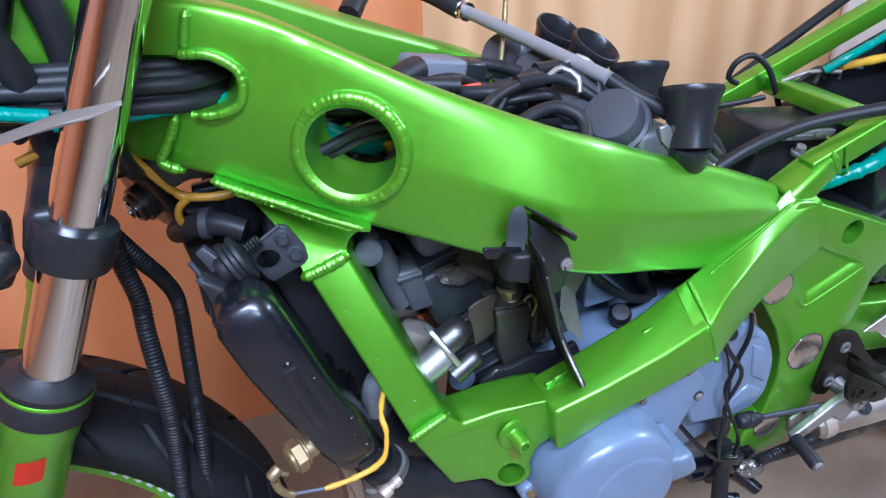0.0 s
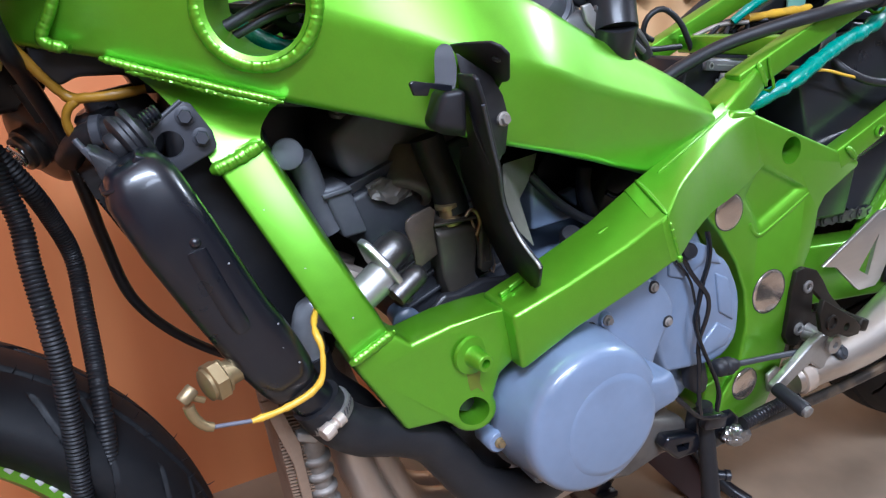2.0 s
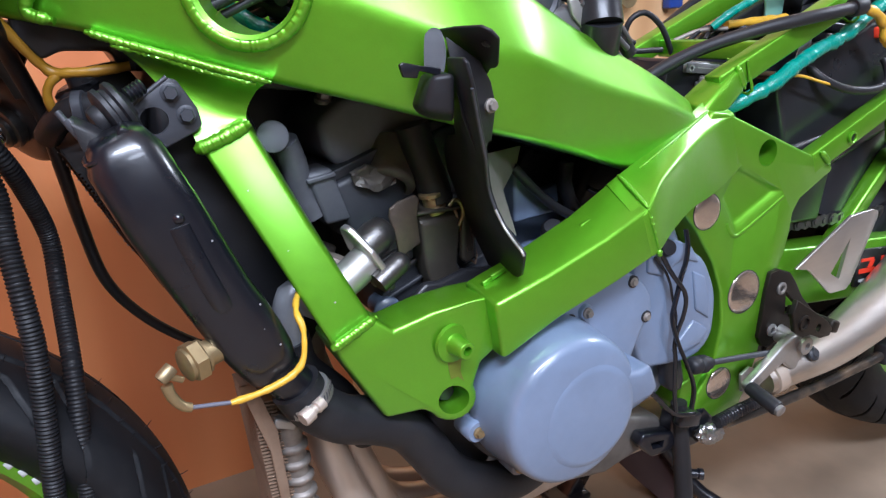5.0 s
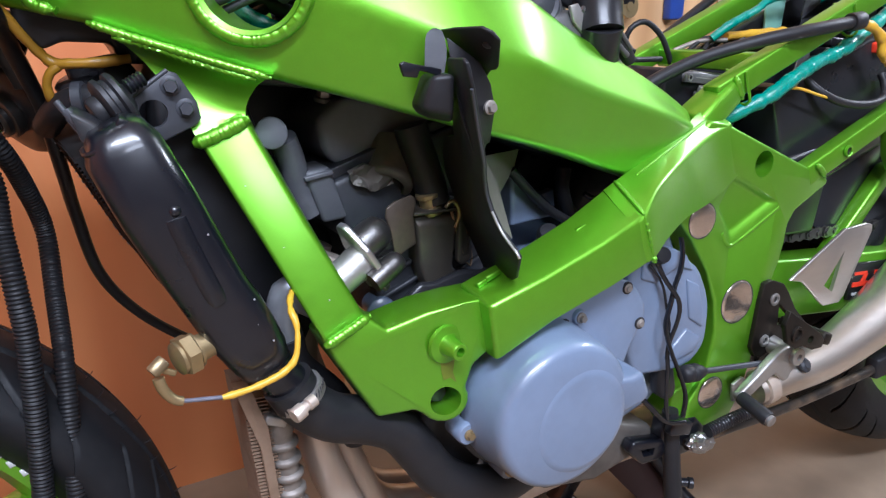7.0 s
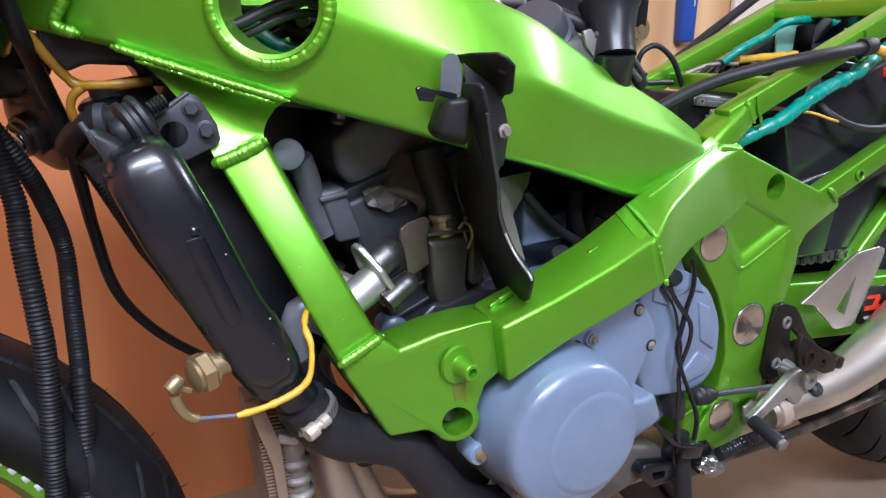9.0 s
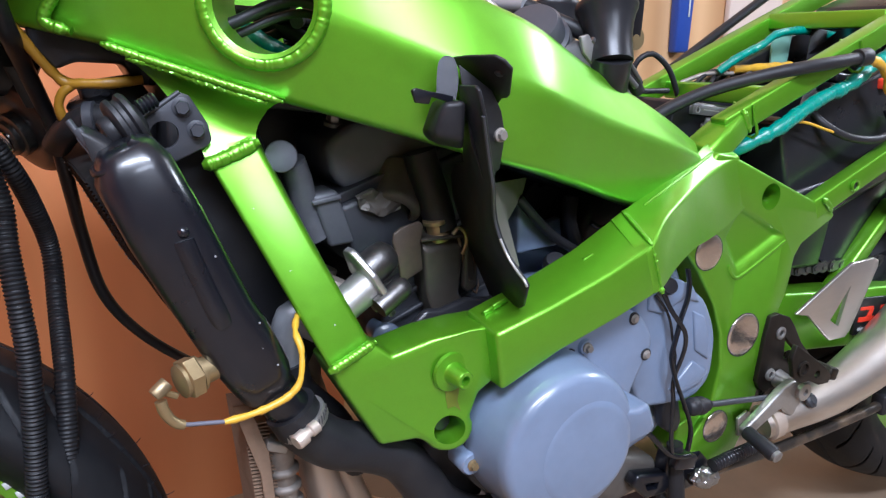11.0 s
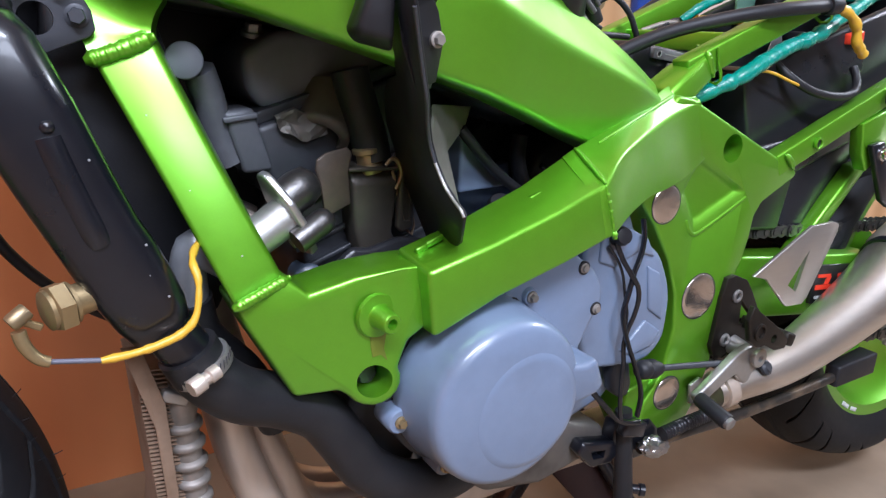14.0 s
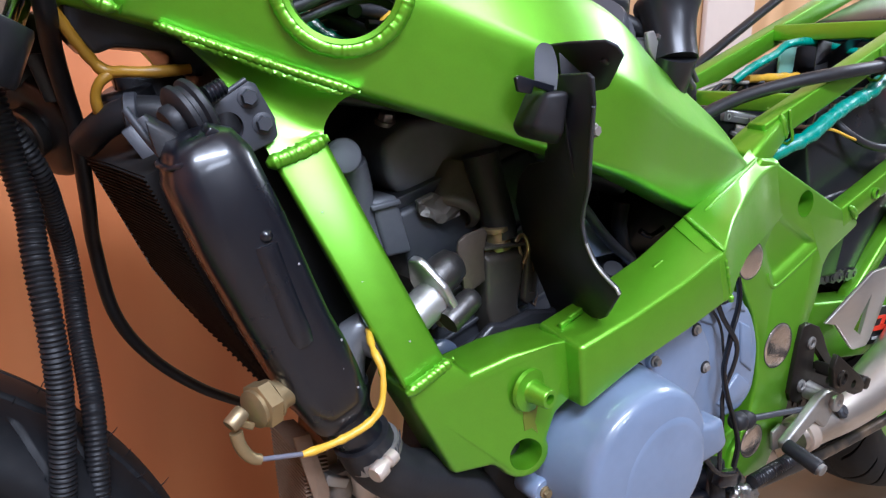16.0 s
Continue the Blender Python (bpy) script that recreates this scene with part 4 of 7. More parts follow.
part("top_plate", solid([(0.2402, -0.2140, 0.7595), (0.2198, -0.2256, 0.7774), (0.2214, -0.2399, 0.7787), (0.2262, -0.2640, 0.7794), (0.2306, -0.2690, 0.7765), (0.2361, -0.2690, 0.7714), (0.2495, -0.2470, 0.7548), (0.2510, -0.2424, 0.7528), (0.2508, -0.2360, 0.7519), (0.2556, -0.2220, 0.7452)], (0.0015, 0.0003, 0.0017), 0.0007, 1), BRACKET, shield)
part("backing_plate", solid([(0.2185, -0.2370, 0.7740), (0.2400, -0.2420, 0.7580), (0.2520, -0.2350, 0.7440), (0.2605, -0.2275, 0.7270), (0.2575, -0.2260, 0.7040), (0.2400, -0.2330, 0.7000), (0.2280, -0.2370, 0.7250)], (0.001, 0.0025, 0), 0.0006, 1), BRACKET, shield)
part("plate_bolt", lathe([(0.0028, 0), (0.0028, 0.0018), (0.0018, 0.0024), (0, 0.0024)], (0.2360, -0.2560, 0.7700), (-0.55, -0.1, -0.83), 14), PLATE, shield)
# flap with its curled tongue
flap_rows = [[(0.2145, -0.2262, 0.7792), (0.2098, -0.2268, 0.7760), (0.2075, -0.2285, 0.7680), (0.2058, -0.2310, 0.7600), (0.2040, -0.2340, 0.7545)],
             [(0.2165, -0.2275, 0.7793), (0.2195, -0.2300, 0.7770), (0.2192, -0.2350, 0.7680), (0.2170, -0.2385, 0.7600), (0.2140, -0.2410, 0.7530)]]
rows_ = [smooth_path(r, 0.0025) for r in flap_rows]
least = min(len(r) for r in rows_)
flap = bmesh.new()
grid = [[flap.verts.new(r[round(i * (len(r) - 1) / (least - 1))]) for i in range(least)] for r in rows_]
for i in range(least - 1):
    flap.faces.new((grid[0][i], grid[0][i + 1], grid[1][i + 1], grid[1][i]))
bmesh.ops.solidify(flap, geom=flap.faces[:], thickness=0.0016)
part("tab", slab([(0.1837, 0.7597), (0.1862, 0.7612), (0.1952, 0.7590), (0.2124, 0.7555), (0.2115, 0.7512), (0.1972, 0.7554), (0.1955, 0.7510), (0.1862, 0.7522)], -0.2415, -0.2385, 0.0008), BLACK, shield, "black pin tab")
part("flap", flap, PLATE, shield, "bent grey steel tongue", 40)
part("lug", loft([[(0.2040, -0.2450, 0.7520), (0.2170, -0.2500, 0.7530), (0.2230, -0.2250, 0.7530), (0.2080, -0.2200, 0.7520)], [(0.1985, -0.2400, 0.7310), (0.2190, -0.2450, 0.7280), (0.2260, -0.2200, 0.7300), (0.2030, -0.2140, 0.7320)], [(0.2060, -0.2320, 0.7250), (0.2230, -0.2360, 0.7205), (0.2290, -0.2180, 0.7220), (0.2090, -0.2120, 0.7250)]], 0.0035, 3), BRACKET, shield)
bolt("bracket_bolt", (0.2525, -0.2335, 0.7285), (0.1, -1, 0), 0.0036, 0.0034, shield, DULL)
part("bolt_tab", solid([(0.243, -0.229, 0.738), (0.258, -0.2275, 0.736), (0.2605, -0.2265, 0.722), (0.254, -0.226, 0.700), (0.244, -0.229, 0.70)], (0, 0.003, 0), 0.0006, 1), PLATE, shield)
part("heat_plate", solid([(0.2768, -0.19, 0.6867), (0.3345, -0.15, 0.6801), (0.3268, -0.155, 0.6662), (0.2997, -0.175, 0.6522), (0.2985, -0.188, 0.6299), (0.2975, -0.196, 0.62), (0.2792, -0.2, 0.6402), (0.2721, -0.198, 0.6606)], (0.002, 0.002, 0), 0.0006, 1), mat("stained_heat_plate", (0.19, 0.175, 0.155), 0.5, 0.35, 0, 120, 0.3, 0.2, dirt=(0.10, 0.085, 0.07), dirt_amount=0.6), bike, "stained grey heat plate behind the bracket")
part("crank_side", slab([(0.222, 0.43), (0.232, 0.53), (0.285, 0.56), (0.29, 0.40), (0.25, 0.395)], -0.165, -0.05, 0.006), ENGINE, bike, "dark grey crankcase side behind the cover")

# ---- radiator, oil cooler and hoses ----
RT, RB = V(0.030, 0, 0.720), V(0.1015, 0, 0.5585)
RD = (RB - RT).normalized()
RN = V(-RD.z, 0, RD.x)      # towards the engine


def tank_front(s):
    """How far the tank reaches ahead of its axis at s along it."""
    return float(np.interp(s, [-0.012, -0.006, 0.004, 0.04, 0.08, 0.12, 0.15, 0.17, 0.18], [0.012, 0.019, 0.0235, 0.0258, 0.0255, 0.0245, 0.0228, 0.0190, 0.013]))


def rad_ring(s, half, y_out, y_in, r):
    """Rounded section of the end tank at s along it."""
    c = RT + RD * s
    pts = []
    for cx, cy, a0 in ((half - r, y_out + r, -90), (half - r, y_in - r, 0), (-tank_front(s) + r, y_in - r, 90), (-tank_front(s) + r, y_out + r, 180)):
        for a in (0, 30, 60, 90):
            q = radians(a0 + a)
            pts.append(c + RN * (cx + r * math.cos(q)) + V(0, cy + r * math.sin(q), 0))
    return pts


length = (RB - RT).length
tank = part("radiator", loft([rad_ring(-0.012, 0.012, -0.196, -0.170, 0.008), rad_ring(-0.008, 0.0175, -0.203, -0.166, 0.011), rad_ring(0.004, 0.0212, -0.2085, -0.163, 0.013), rad_ring(0.04, 0.0212, -0.2105, -0.162, 0.013),
    rad_ring(0.08, 0.0195, -0.2115, -0.162, 0.013), rad_ring(0.105, 0.0190, -0.2115, -0.162, 0.013), rad_ring(0.122, 0.0205, -0.2115, -0.162, 0.013), rad_ring(0.14, 0.0205, -0.2115, -0.162, 0.013), rad_ring(length - 0.018, 0.0195, -0.2105, -0.163, 0.013), rad_ring(length - 0.006, 0.0170, -0.206, -0.165, 0.011), rad_ring(length - 0.001, 0.011, -0.2, -0.17, 0.008)]), BLACK, bike, "black painted radiator end tank with dents and chips", 50)
part("tank_rib", sweep([(0.0515, -0.2055, 0.676), (0.053, -0.2060, 0.670), (0.060, -0.2066, 0.648), (0.0665, -0.2070, 0.629), (0.0695, -0.2055, 0.6215)], 0.0078, 18, flat=1.0), BLACK, tank)
c = RT + RD * 0.044 + RN * 0.004
part("dimple", lathe([(0.0035, 0), (0.0024, 0.0018), (0, 0.0024)], (c.x, -0.2105, c.z), (0, -1, 0), 14), BLACK, tank)
BEND = [(-0.162, -0.0275), (-0.09, -0.0310), (-0.032, -0.0352), (-0.016, -0.0345), (0.008, -0.0270), (0.05, -0.008)]   # the core's front face bows ahead, then back


def core_slice(bm, s0, s1, inset):
    """One plate across the bent core from s0 to s1 along the tank."""
    rings = []
    for q in (s0, s1):
        slim = float(np.interp(q, [0.0, 0.09, 0.13, 0.18], [1.0, 1.0, 0.84, 0.55]))
        deep = float(np.interp(q, [0.08, 0.13, 0.17], [0.05, -0.06, -0.135]))
        front = [(min(y, deep), o * slim + inset) for y, o in BEND]
        back = [(min(y, deep), max(o + 0.030, 0.012) - inset) for y, o in reversed(BEND)]
        rings.append([bm.verts.new(RT + RD * q + RN * o + V(0, y + 0.00001 * i, 0)) for i, (y, o) in enumerate(front + back)])
    top, low = rings
    bm.faces.new(top)
    bm.faces.new(low[::-1])
    for i in range(len(top)):
        k = (i + 1) % len(top)
        bm.faces.new((top[i], low[i], low[k], top[k]))


core = bmesh.new()
for i in range(66):
    core_slice(core, 0.002 + i * 0.0027, 0.0031 + i * 0.0027, 0.0)
for a, b in ((0.001, 0.09), (0.09, 0.13), (0.13, 0.178)):
    core_slice(core, a, b, 0.0012)
tagged(part("radiator_core", core, mat("matt_core_black", (0.013, 0.012, 0.012), 0.8, 0, 0, 300, 0.2, 0.1, spec=0.12), bike, "black finned radiator core"), kind="stuff")
# pale slivers paint the glints on fin corners along the core's foremost edge
rng = random.Random(8)
for i in range(24):
    q = 0.006 + 0.0048 * i + rng.uniform(-0.001, 0.001)
    c = RT + RD * q - RN * (0.0352 * float(np.interp(q, [0.0, 0.09, 0.13], [1.0, 1.0, 0.84])) + 0.0002) + V(0, -0.032 + rng.uniform(-0.003, 0.001), 0)
    part("bent_fin", block((0.0010, 0.0016, rng.uniform(0.0010, 0.0026)), Matrix.Translation(c) @ pose(0, 0, 0, 0, -24, 0), 0.0002, 1), GREYHOSE, tank)
for s_, off in ((0.066, 0.0125), (0.134, 0.0085), (0.118, 0.0150), (0.150, 0.0115)):
    c = RT + RD * s_ + RN * off
    part("paint_chip", lathe([(0.0008, 0), (0.0006, 0.0004), (0, 0.0005)], (c.x, -0.2108, c.z), (0, -1, 0), 8), GREYHOSE, tank)
part("tank_collar", sweep([rad_ring(-0.004, 0.017, -0.202, -0.166, 0.010)[i % 16] for i in range(16)], 0.0016, 8, 0.003, closed=True, straight=True), BLACK, tank)
part("tank_crimp", solid([(0.0275, -0.1985, 0.7315), (0.0305, -0.199, 0.7355), (0.0365, -0.1985, 0.7325), (0.0335, -0.199, 0.728)], (0.001, 0.012, 0.002), 0.001), BLACK, tank)
# rubber mount between the tank and the plate, with its stud
GA, GC = V(0.88, 0.10, 0.44).normalized(), V(0.0365, -0.156, 0.7405)
mount = part("rubber_mount", lathe([(0, -0.018), (0.009, -0.018), (0.0105, -0.016), (0.0105, -0.0115), (0.0165, -0.0105), (0.0182, -0.009), (0.0182, -0.0063), (0.0160, -0.005), (0.0160, -0.0025), (0.0182, -0.001), (0.0182, 0.0017), (0.0165, 0.0032), (0.010, 0.004), (0.008, 0.006), (0, 0.006)], GC, GA, 36), RUBBER, bike, "black rubber radiator mount with threaded stud")
part("mount_stud", sweep([GC + GA * 0.005 + V(0.0, -0.004, 0.006), GC + GA * 0.016 + V(0.0, -0.004, 0.006)], 0.0052, 14, ridge=(0.0024, 0.0009)), BLACK, mount)
part("mount_web", solid([(0.006, -0.172, 0.738), (0.018, -0.174, 0.731), (0.027, -0.176, 0.722), (0.018, -0.176, 0.712), (0.010, -0.174, 0.720)], (0.002, 0.01, 0.004), 0.002), RUBBER, mount)
# grey mounting plate with its hole and two bolts
holder_xz = [(0.0395, 0.7385), (0.0668, 0.7565), (0.0722, 0.7545), (0.0828, 0.7355), (0.0842, 0.7255), (0.0810, 0.7215), (0.0570, 0.7115), (0.0530, 0.7145), (0.0455, 0.7265)]
holder = cut(slab(holder_xz, -0.149, -0.1445, 0.001, 2), lathe([(0.0088, -0.02), (0.0088, 0.02)], (0.0552, -0.147, 0.7305), (0, 1, 0), 28))
holder = part("mounting_plate", holder, PLATE, bike, "dark grey steel mounting plate with two bolts")
part("plate_lip", sweep([(0.0400, -0.1480, 0.7392), (0.0535, -0.1480, 0.7482), (0.0665, -0.1480, 0.7567)], 0.0016, 8), PLATE, holder)
for x, z in ((0.0672, 0.7472), (0.0752, 0.7325)):
    bolt("plate_bolt", (x, -0.149, z), (-0.1, -1, 0), 0.0047, 0.0045, holder, PLATE)
part("stay_plate", solid([(0.003, -0.170, 0.738), (0.0065, -0.171, 0.740), (0.0185, -0.173, 0.724), (0.016, -0.173, 0.7185)], (0.002, 0.004, 0), 0.0008), PLATE, bike)

# lower outlet, hose and worm clamp
part("tank_outlet", sweep([RB - RD * 0.012 + V(0.0, -0.186, 0) + RN * 0.002, RB + RD * 0.012 + V(0.004, -0.188, 0), RB + RD * 0.03 + V(0.010, -0.19, 0)], 0.0155, 20), BLACK, tank)
big = part("coolant_hose", sweep([(0.113, -0.19, 0.545), (0.124, -0.189, 0.525), (0.145, -0.186, 0.505), (0.172, -0.182, 0.492), (0.200, -0.18, 0.474), (0.219, -0.18, 0.447), (0.238, -0.18, 0.418), (0.268, -0.18, 0.396), (0.305, -0.176, 0.384), (0.345, -0.165, 0.382)], 0.0185, 24), RUBBER, bike, "thick black rubber coolant hose")
CD = V(0.42, 0.02, -0.9).normalized()
part("worm_clamp", lathe([(0.0192, 0), (0.0196, 0.0008), (0.0196, 0.0085), (0.0192, 0.0093)], (0.1185, -0.1895, 0.5375), CD, 36), ALLOY, big, "steel worm-drive hose clamp")
part("worm_screw", lathe([(0.0048, -0.006), (0.0048, 0.000), (0.0036, 0.001), (0.0036, 0.004), (0.0056, 0.005), (0.0056, 0.012), (0.0046, 0.0135), (0, 0.0135)], (0.1205, -0.2105, 0.5345), (-0.85, -0.35, -0.25), 16), STEEL, big)
for i in range(7):
    a = radians(-70 + i * 9)
    side1 = CD.cross(V(0, 1, 0)).normalized()
    c = V(0.1185, -0.1895, 0.5375) + CD * 0.0047 + side1 * -0.0196 * math.sin(a) + V(0, -0.0196 * math.cos(a), 0)
    part("clamp_slot", block((0.0006, 0.0014, 0.006), Matrix.Translation(c), 0.0002, 1), ENGINE, big)

# fan switch on the tank, its nut and wire
sw = V(0.0555, -0.2, 0.5885)
SD = V(-0.88, -0.30, -0.12).normalized()
switch = part("fan_switch", lathe([(0.0088, -0.022), (0.0088, 0.0), (0.0115, 0.001), (0.0115, 0.003)], sw, SD, 24), BRASS, bike, "dull brass radiator fan switch with hex nut")
part("hex_nut", hexagon(sw + SD * 0.003, SD, 0.0135, 0.0095), BRASS, switch)
part("switch_cap", lathe([(0.0108, 0.0122), (0.0108, 0.0145), (0.0085, 0.0155), (0.005, 0.0165), (0, 0.0165)], sw, SD, 24), BRASS, switch)
part("switch_terminal", sweep([(0.0285, -0.216, 0.5825), (0.0295, -0.2165, 0.5765), (0.0325, -0.2165, 0.5700), (0.0365, -0.2165, 0.5655), (0.0405, -0.2165, 0.5638)], (0.0036, 0.0030), 12), BRASS, switch)
part("terminal", lathe([(0.0040, 0), (0.0046, 0.001), (0.0046, 0.009), (0.0040, 0.0105), (0, 0.0105)], (0.0335, -0.214, 0.5925), (-0.75, -0.25, -0.5), 14), BRASS, switch)
part("terminal", block((0.012, 0.003, 0.004), pose(0.034, -0.212, 0.584, 0, 30, 0), 0.001), BRASS, switch)
part("switch_wire", sweep([(0.0400, -0.2165, 0.5638), (0.050, -0.216, 0.5618), (0.066, -0.216, 0.5590)], 0.0014, 10), mat("blue_white_wire", (0.13, 0.13, 0.16), 0.35), switch)
part("wire_sleeve", sweep([(0.064, -0.216, 0.5590), (0.079, -0.216, 0.5598), (0.093, -0.216, 0.5622), (0.106, -0.216, 0.567), (0.114, -0.215, 0.5755), (0.1175, -0.210, 0.593), (0.1168, -0.201, 0.603), (0.1240, -0.182, 0.606), (0.1350, -0.165, 0.604)], 0.0023, 12, 0.002, lumpy=0.6), YELLOW, switch, "yellow-taped wire sleeve")

# oil cooler: finned end tank and core
COOL0, COOL1 = V(0.1150, -0.150, 0.492), V(0.1255, -0.150, 0.352)
CDIR = (COOL1 - COOL0).normalized()
prof = []
for i in range(9):
    h = 0.012 + i * 0.0145
    prof += [(0.0090, h), (0.0090, h + 0.0035), (0.0112, h + 0.0048), (0.0122, h + 0.0058), (0.0122, h + 0.0086), (0.0112, h + 0.0096), (0.0090, h + 0.0110)]
cooler = part("oil_cooler", lathe([(0.006, -0.012), (0.0095, -0.011), (0.0100, 0.002), (0.0105, 0.008), *prof], COOL0, CDIR, 28), DULL, bike, "bare alloy oil cooler with ribbed end")
fins = bmesh.new()
for i in range(-10, 46):
    c = COOL0 + CDIR * (0.004 + i * 0.0031) + V(-0.016, 0.022, 0)
    m = Matrix.Translation(c) @ pose(0, 0, 0, 0, 6, 0)
    bmesh.ops.create_cube(fins, size=1, matrix=m @ Matrix.Diagonal((0.018, 0.056, 0.0012, 1)))
c = (COOL0 + COOL1) / 2 + V(-0.0165, 0.023, 0.015)
bmesh.ops.create_cube(fins, size=1, matrix=Matrix.Translation(c) @ pose(0, 0, 0, 0, 6, 0) @ Matrix.Diagonal((0.011, 0.042, 0.172, 1)))
tagged(part("cooler_core", fins, DUSTY, cooler), kind="stuff")
part("cooler_side", solid([(0.080, -0.163, 0.540), (0.091, -0.164, 0.540), (0.1035, -0.163, 0.497), (0.1125, -0.158, 0.36), (0.1065, -0.158, 0.352), (0.0965, -0.162, 0.48)], (0, 0.003, 0), 0.0006), DUSTY, cooler, "dusty beige cooler side plate")
part("cooler_bracket", block((0.018, 0.02, 0.008), pose(0.11, -0.152, 0.4985, 0, 25, 0), 0.0015), ALLOY, cooler)
part("cooler_tab", block((0.03, 0.012, 0.003), pose(0.135, -0.15, 0.3685, 0, 6, 10), 0.0008), ALLOY, cooler)

# exhaust headers
for dy, dx in ((0.0, 0.0), (0.045, 0.025), (0.09, 0.03), (0.135, 0.03)):
    part("exhaust_header", sweep([(0.185, -0.10 + dy, 0.60), (0.150 + dx * 0.4, -0.10 + dy, 0.53), (0.160 + dx, -0.10 + dy, 0.43), (0.186 + dx, -0.10 + dy * 0.8, 0.35), (0.205 + dx, -0.095 + dy * 0.75, 0.305), (0.235 + dx, -0.09 + dy * 0.7, 0.283), (0.29 + dx, -0.085 + dy * 0.6, 0.272), (0.36, -0.08 + dy * 0.5, 0.262)], 0.0165, 20), STEEL, bike, "tarnished stainless exhaust header")
part("header_joint", lathe([(0.0185, 0), (0.020, 0.003), (0.020, 0.026), (0.0185, 0.028)], (0.325, -0.082, 0.2655), (1, 0.05, -0.1), 28), STEEL, bike)
part("collector", sweep([(0.35, -0.04, 0.262), (0.45, -0.04, 0.27), (0.58, -0.08, 0.30), (0.66, -0.14, 0.355)], (0.035, 0.022), 20), STEEL, bike)
# black slab added to darken the gap between radiator and down tube
part("fan_duct", slab([(0.062, 0.765), (0.115, 0.755), (0.150, 0.64), (0.172, 0.575), (0.150, 0.535), (0.118, 0.55), (0.085, 0.62), (0.060, 0.69)], -0.118, 0.06, 0.004), RUBBER, bike, "black filler slab added in the dark gap behind the radiator")
# black slab stands for the shade falling below the cylinders
part("engine_guard", slab([(0.217, 0.5745), (0.2320, 0.5870), (0.2450, 0.5850), (0.2680, 0.5905), (0.2900, 0.5870), (0.3120, 0.5930), (0.3220, 0.5700), (0.2900, 0.5500), (0.2230, 0.5450)], -0.168, -0.160, 0.003), PLASTIC, bike, "black slab added as the shade below the cylinders")
# black backing added so the gap past the cylinder head stays dark
part("air_guide", slab([(0.105, 0.56), (0.100, 0.772), (0.24, 0.752), (0.24, 0.56)], -0.03, -0.018, 0.002), PLASTIC, bike, "black backing added to darken the gap behind the cylinder head")
# black cylinder added to block the view of the wall through the gap
part("starter_motor", lathe([(0.024, -0.05), (0.028, -0.045), (0.028, 0.045), (0.024, 0.05), (0, 0.05)], (0.43, -0.01, 0.632), (0.15, 1, 0), 28), PLASTIC, bike, "black cylinder added to darken the gap behind the cylinders")
# black panel added to hide the far frame and keep this space dark
part("intake_boot", slab([(0.31, 0.58), (0.31, 0.73), (0.50, 0.70), (0.60, 0.66), (0.60, 0.58)], 0.015, 0.03, 0.004), PLASTIC, bike, "black panel added to darken the space behind the cylinders")

# ---- front end ----
FD = V(0.379, 0, 0.926).normalized()        # fork legs, upwards
FX = V(-0.102, 0, 0.681)                    # a place on their axis


def on_fork(h, y):
    """The place on a leg's axis at height h."""
    return V(FX.x + FD.x / FD.z * (h - FX.z), y, h)


NEAR, FAR = -0.15, 2 * YC + 0.15
for y in (NEAR, FAR):
    leg = part("fork_leg", lathe([(0.0182, 0), (0.0182, 0.34)], on_fork(0.655, y), FD, 40), CHROME, bike, "polished chrome fork tube")
    part("fork_slider", lathe([(0.020, 0), (0.0245, 0.01), (0.0245, 0.284), (0.0265, 0.288), (0.0265, 0.305)], on_fork(0.368, y), FD, 40), GREEN, leg, "lime-green painted fork slider")
    part("dust_seal", lathe([(0.0275, 0), (0.031, 0.002), (0.031, 0.018), (0.029, 0.021), (0.0305, 0.023), (0.0305, 0.027), (0.022, 0.032), (0.0195, 0.035), (0.0182, 0.035)], on_fork(0.649, y), FD, 40), RUBBER, leg, "black rubber fork dust seal")
    part("seal_ring", lathe([(0.0305, 0), (0.0312, 0.001), (0.0312, 0.0025), (0.0305, 0.0035)], on_fork(0.6665, y), FD, 40), GREEN, leg)
    part("clamp_ring", lathe([(0.019, 0), (0.0255, 0.001), (0.0265, 0.004), (0.0265, 0.027), (0.0255, 0.030), (0.019, 0.031)], on_fork(0.760, y), FD, 32), PLASTIC, leg, "black lower fork clamp")
# sticker on the near slider
st = bmesh.new()
rows_ = []
for i in range(7):
    a = radians(-30 + i * 8)
    rows_.append([st.verts.new(on_fork(0.6045 + dz, NEAR) + V(math.sin(a) * 0.0249, -math.cos(a) * 0.0249, 0)) for dz in (0, 0.019)])
for a, b in zip(rows_, rows_[1:]):
    st.faces.new((a[0], b[0], b[1], a[1]))
bmesh.ops.solidify(st, geom=st.faces[:], thickness=0.0004)
part("sticker", st, RED, bike, "plain red sticker on the fork slider")
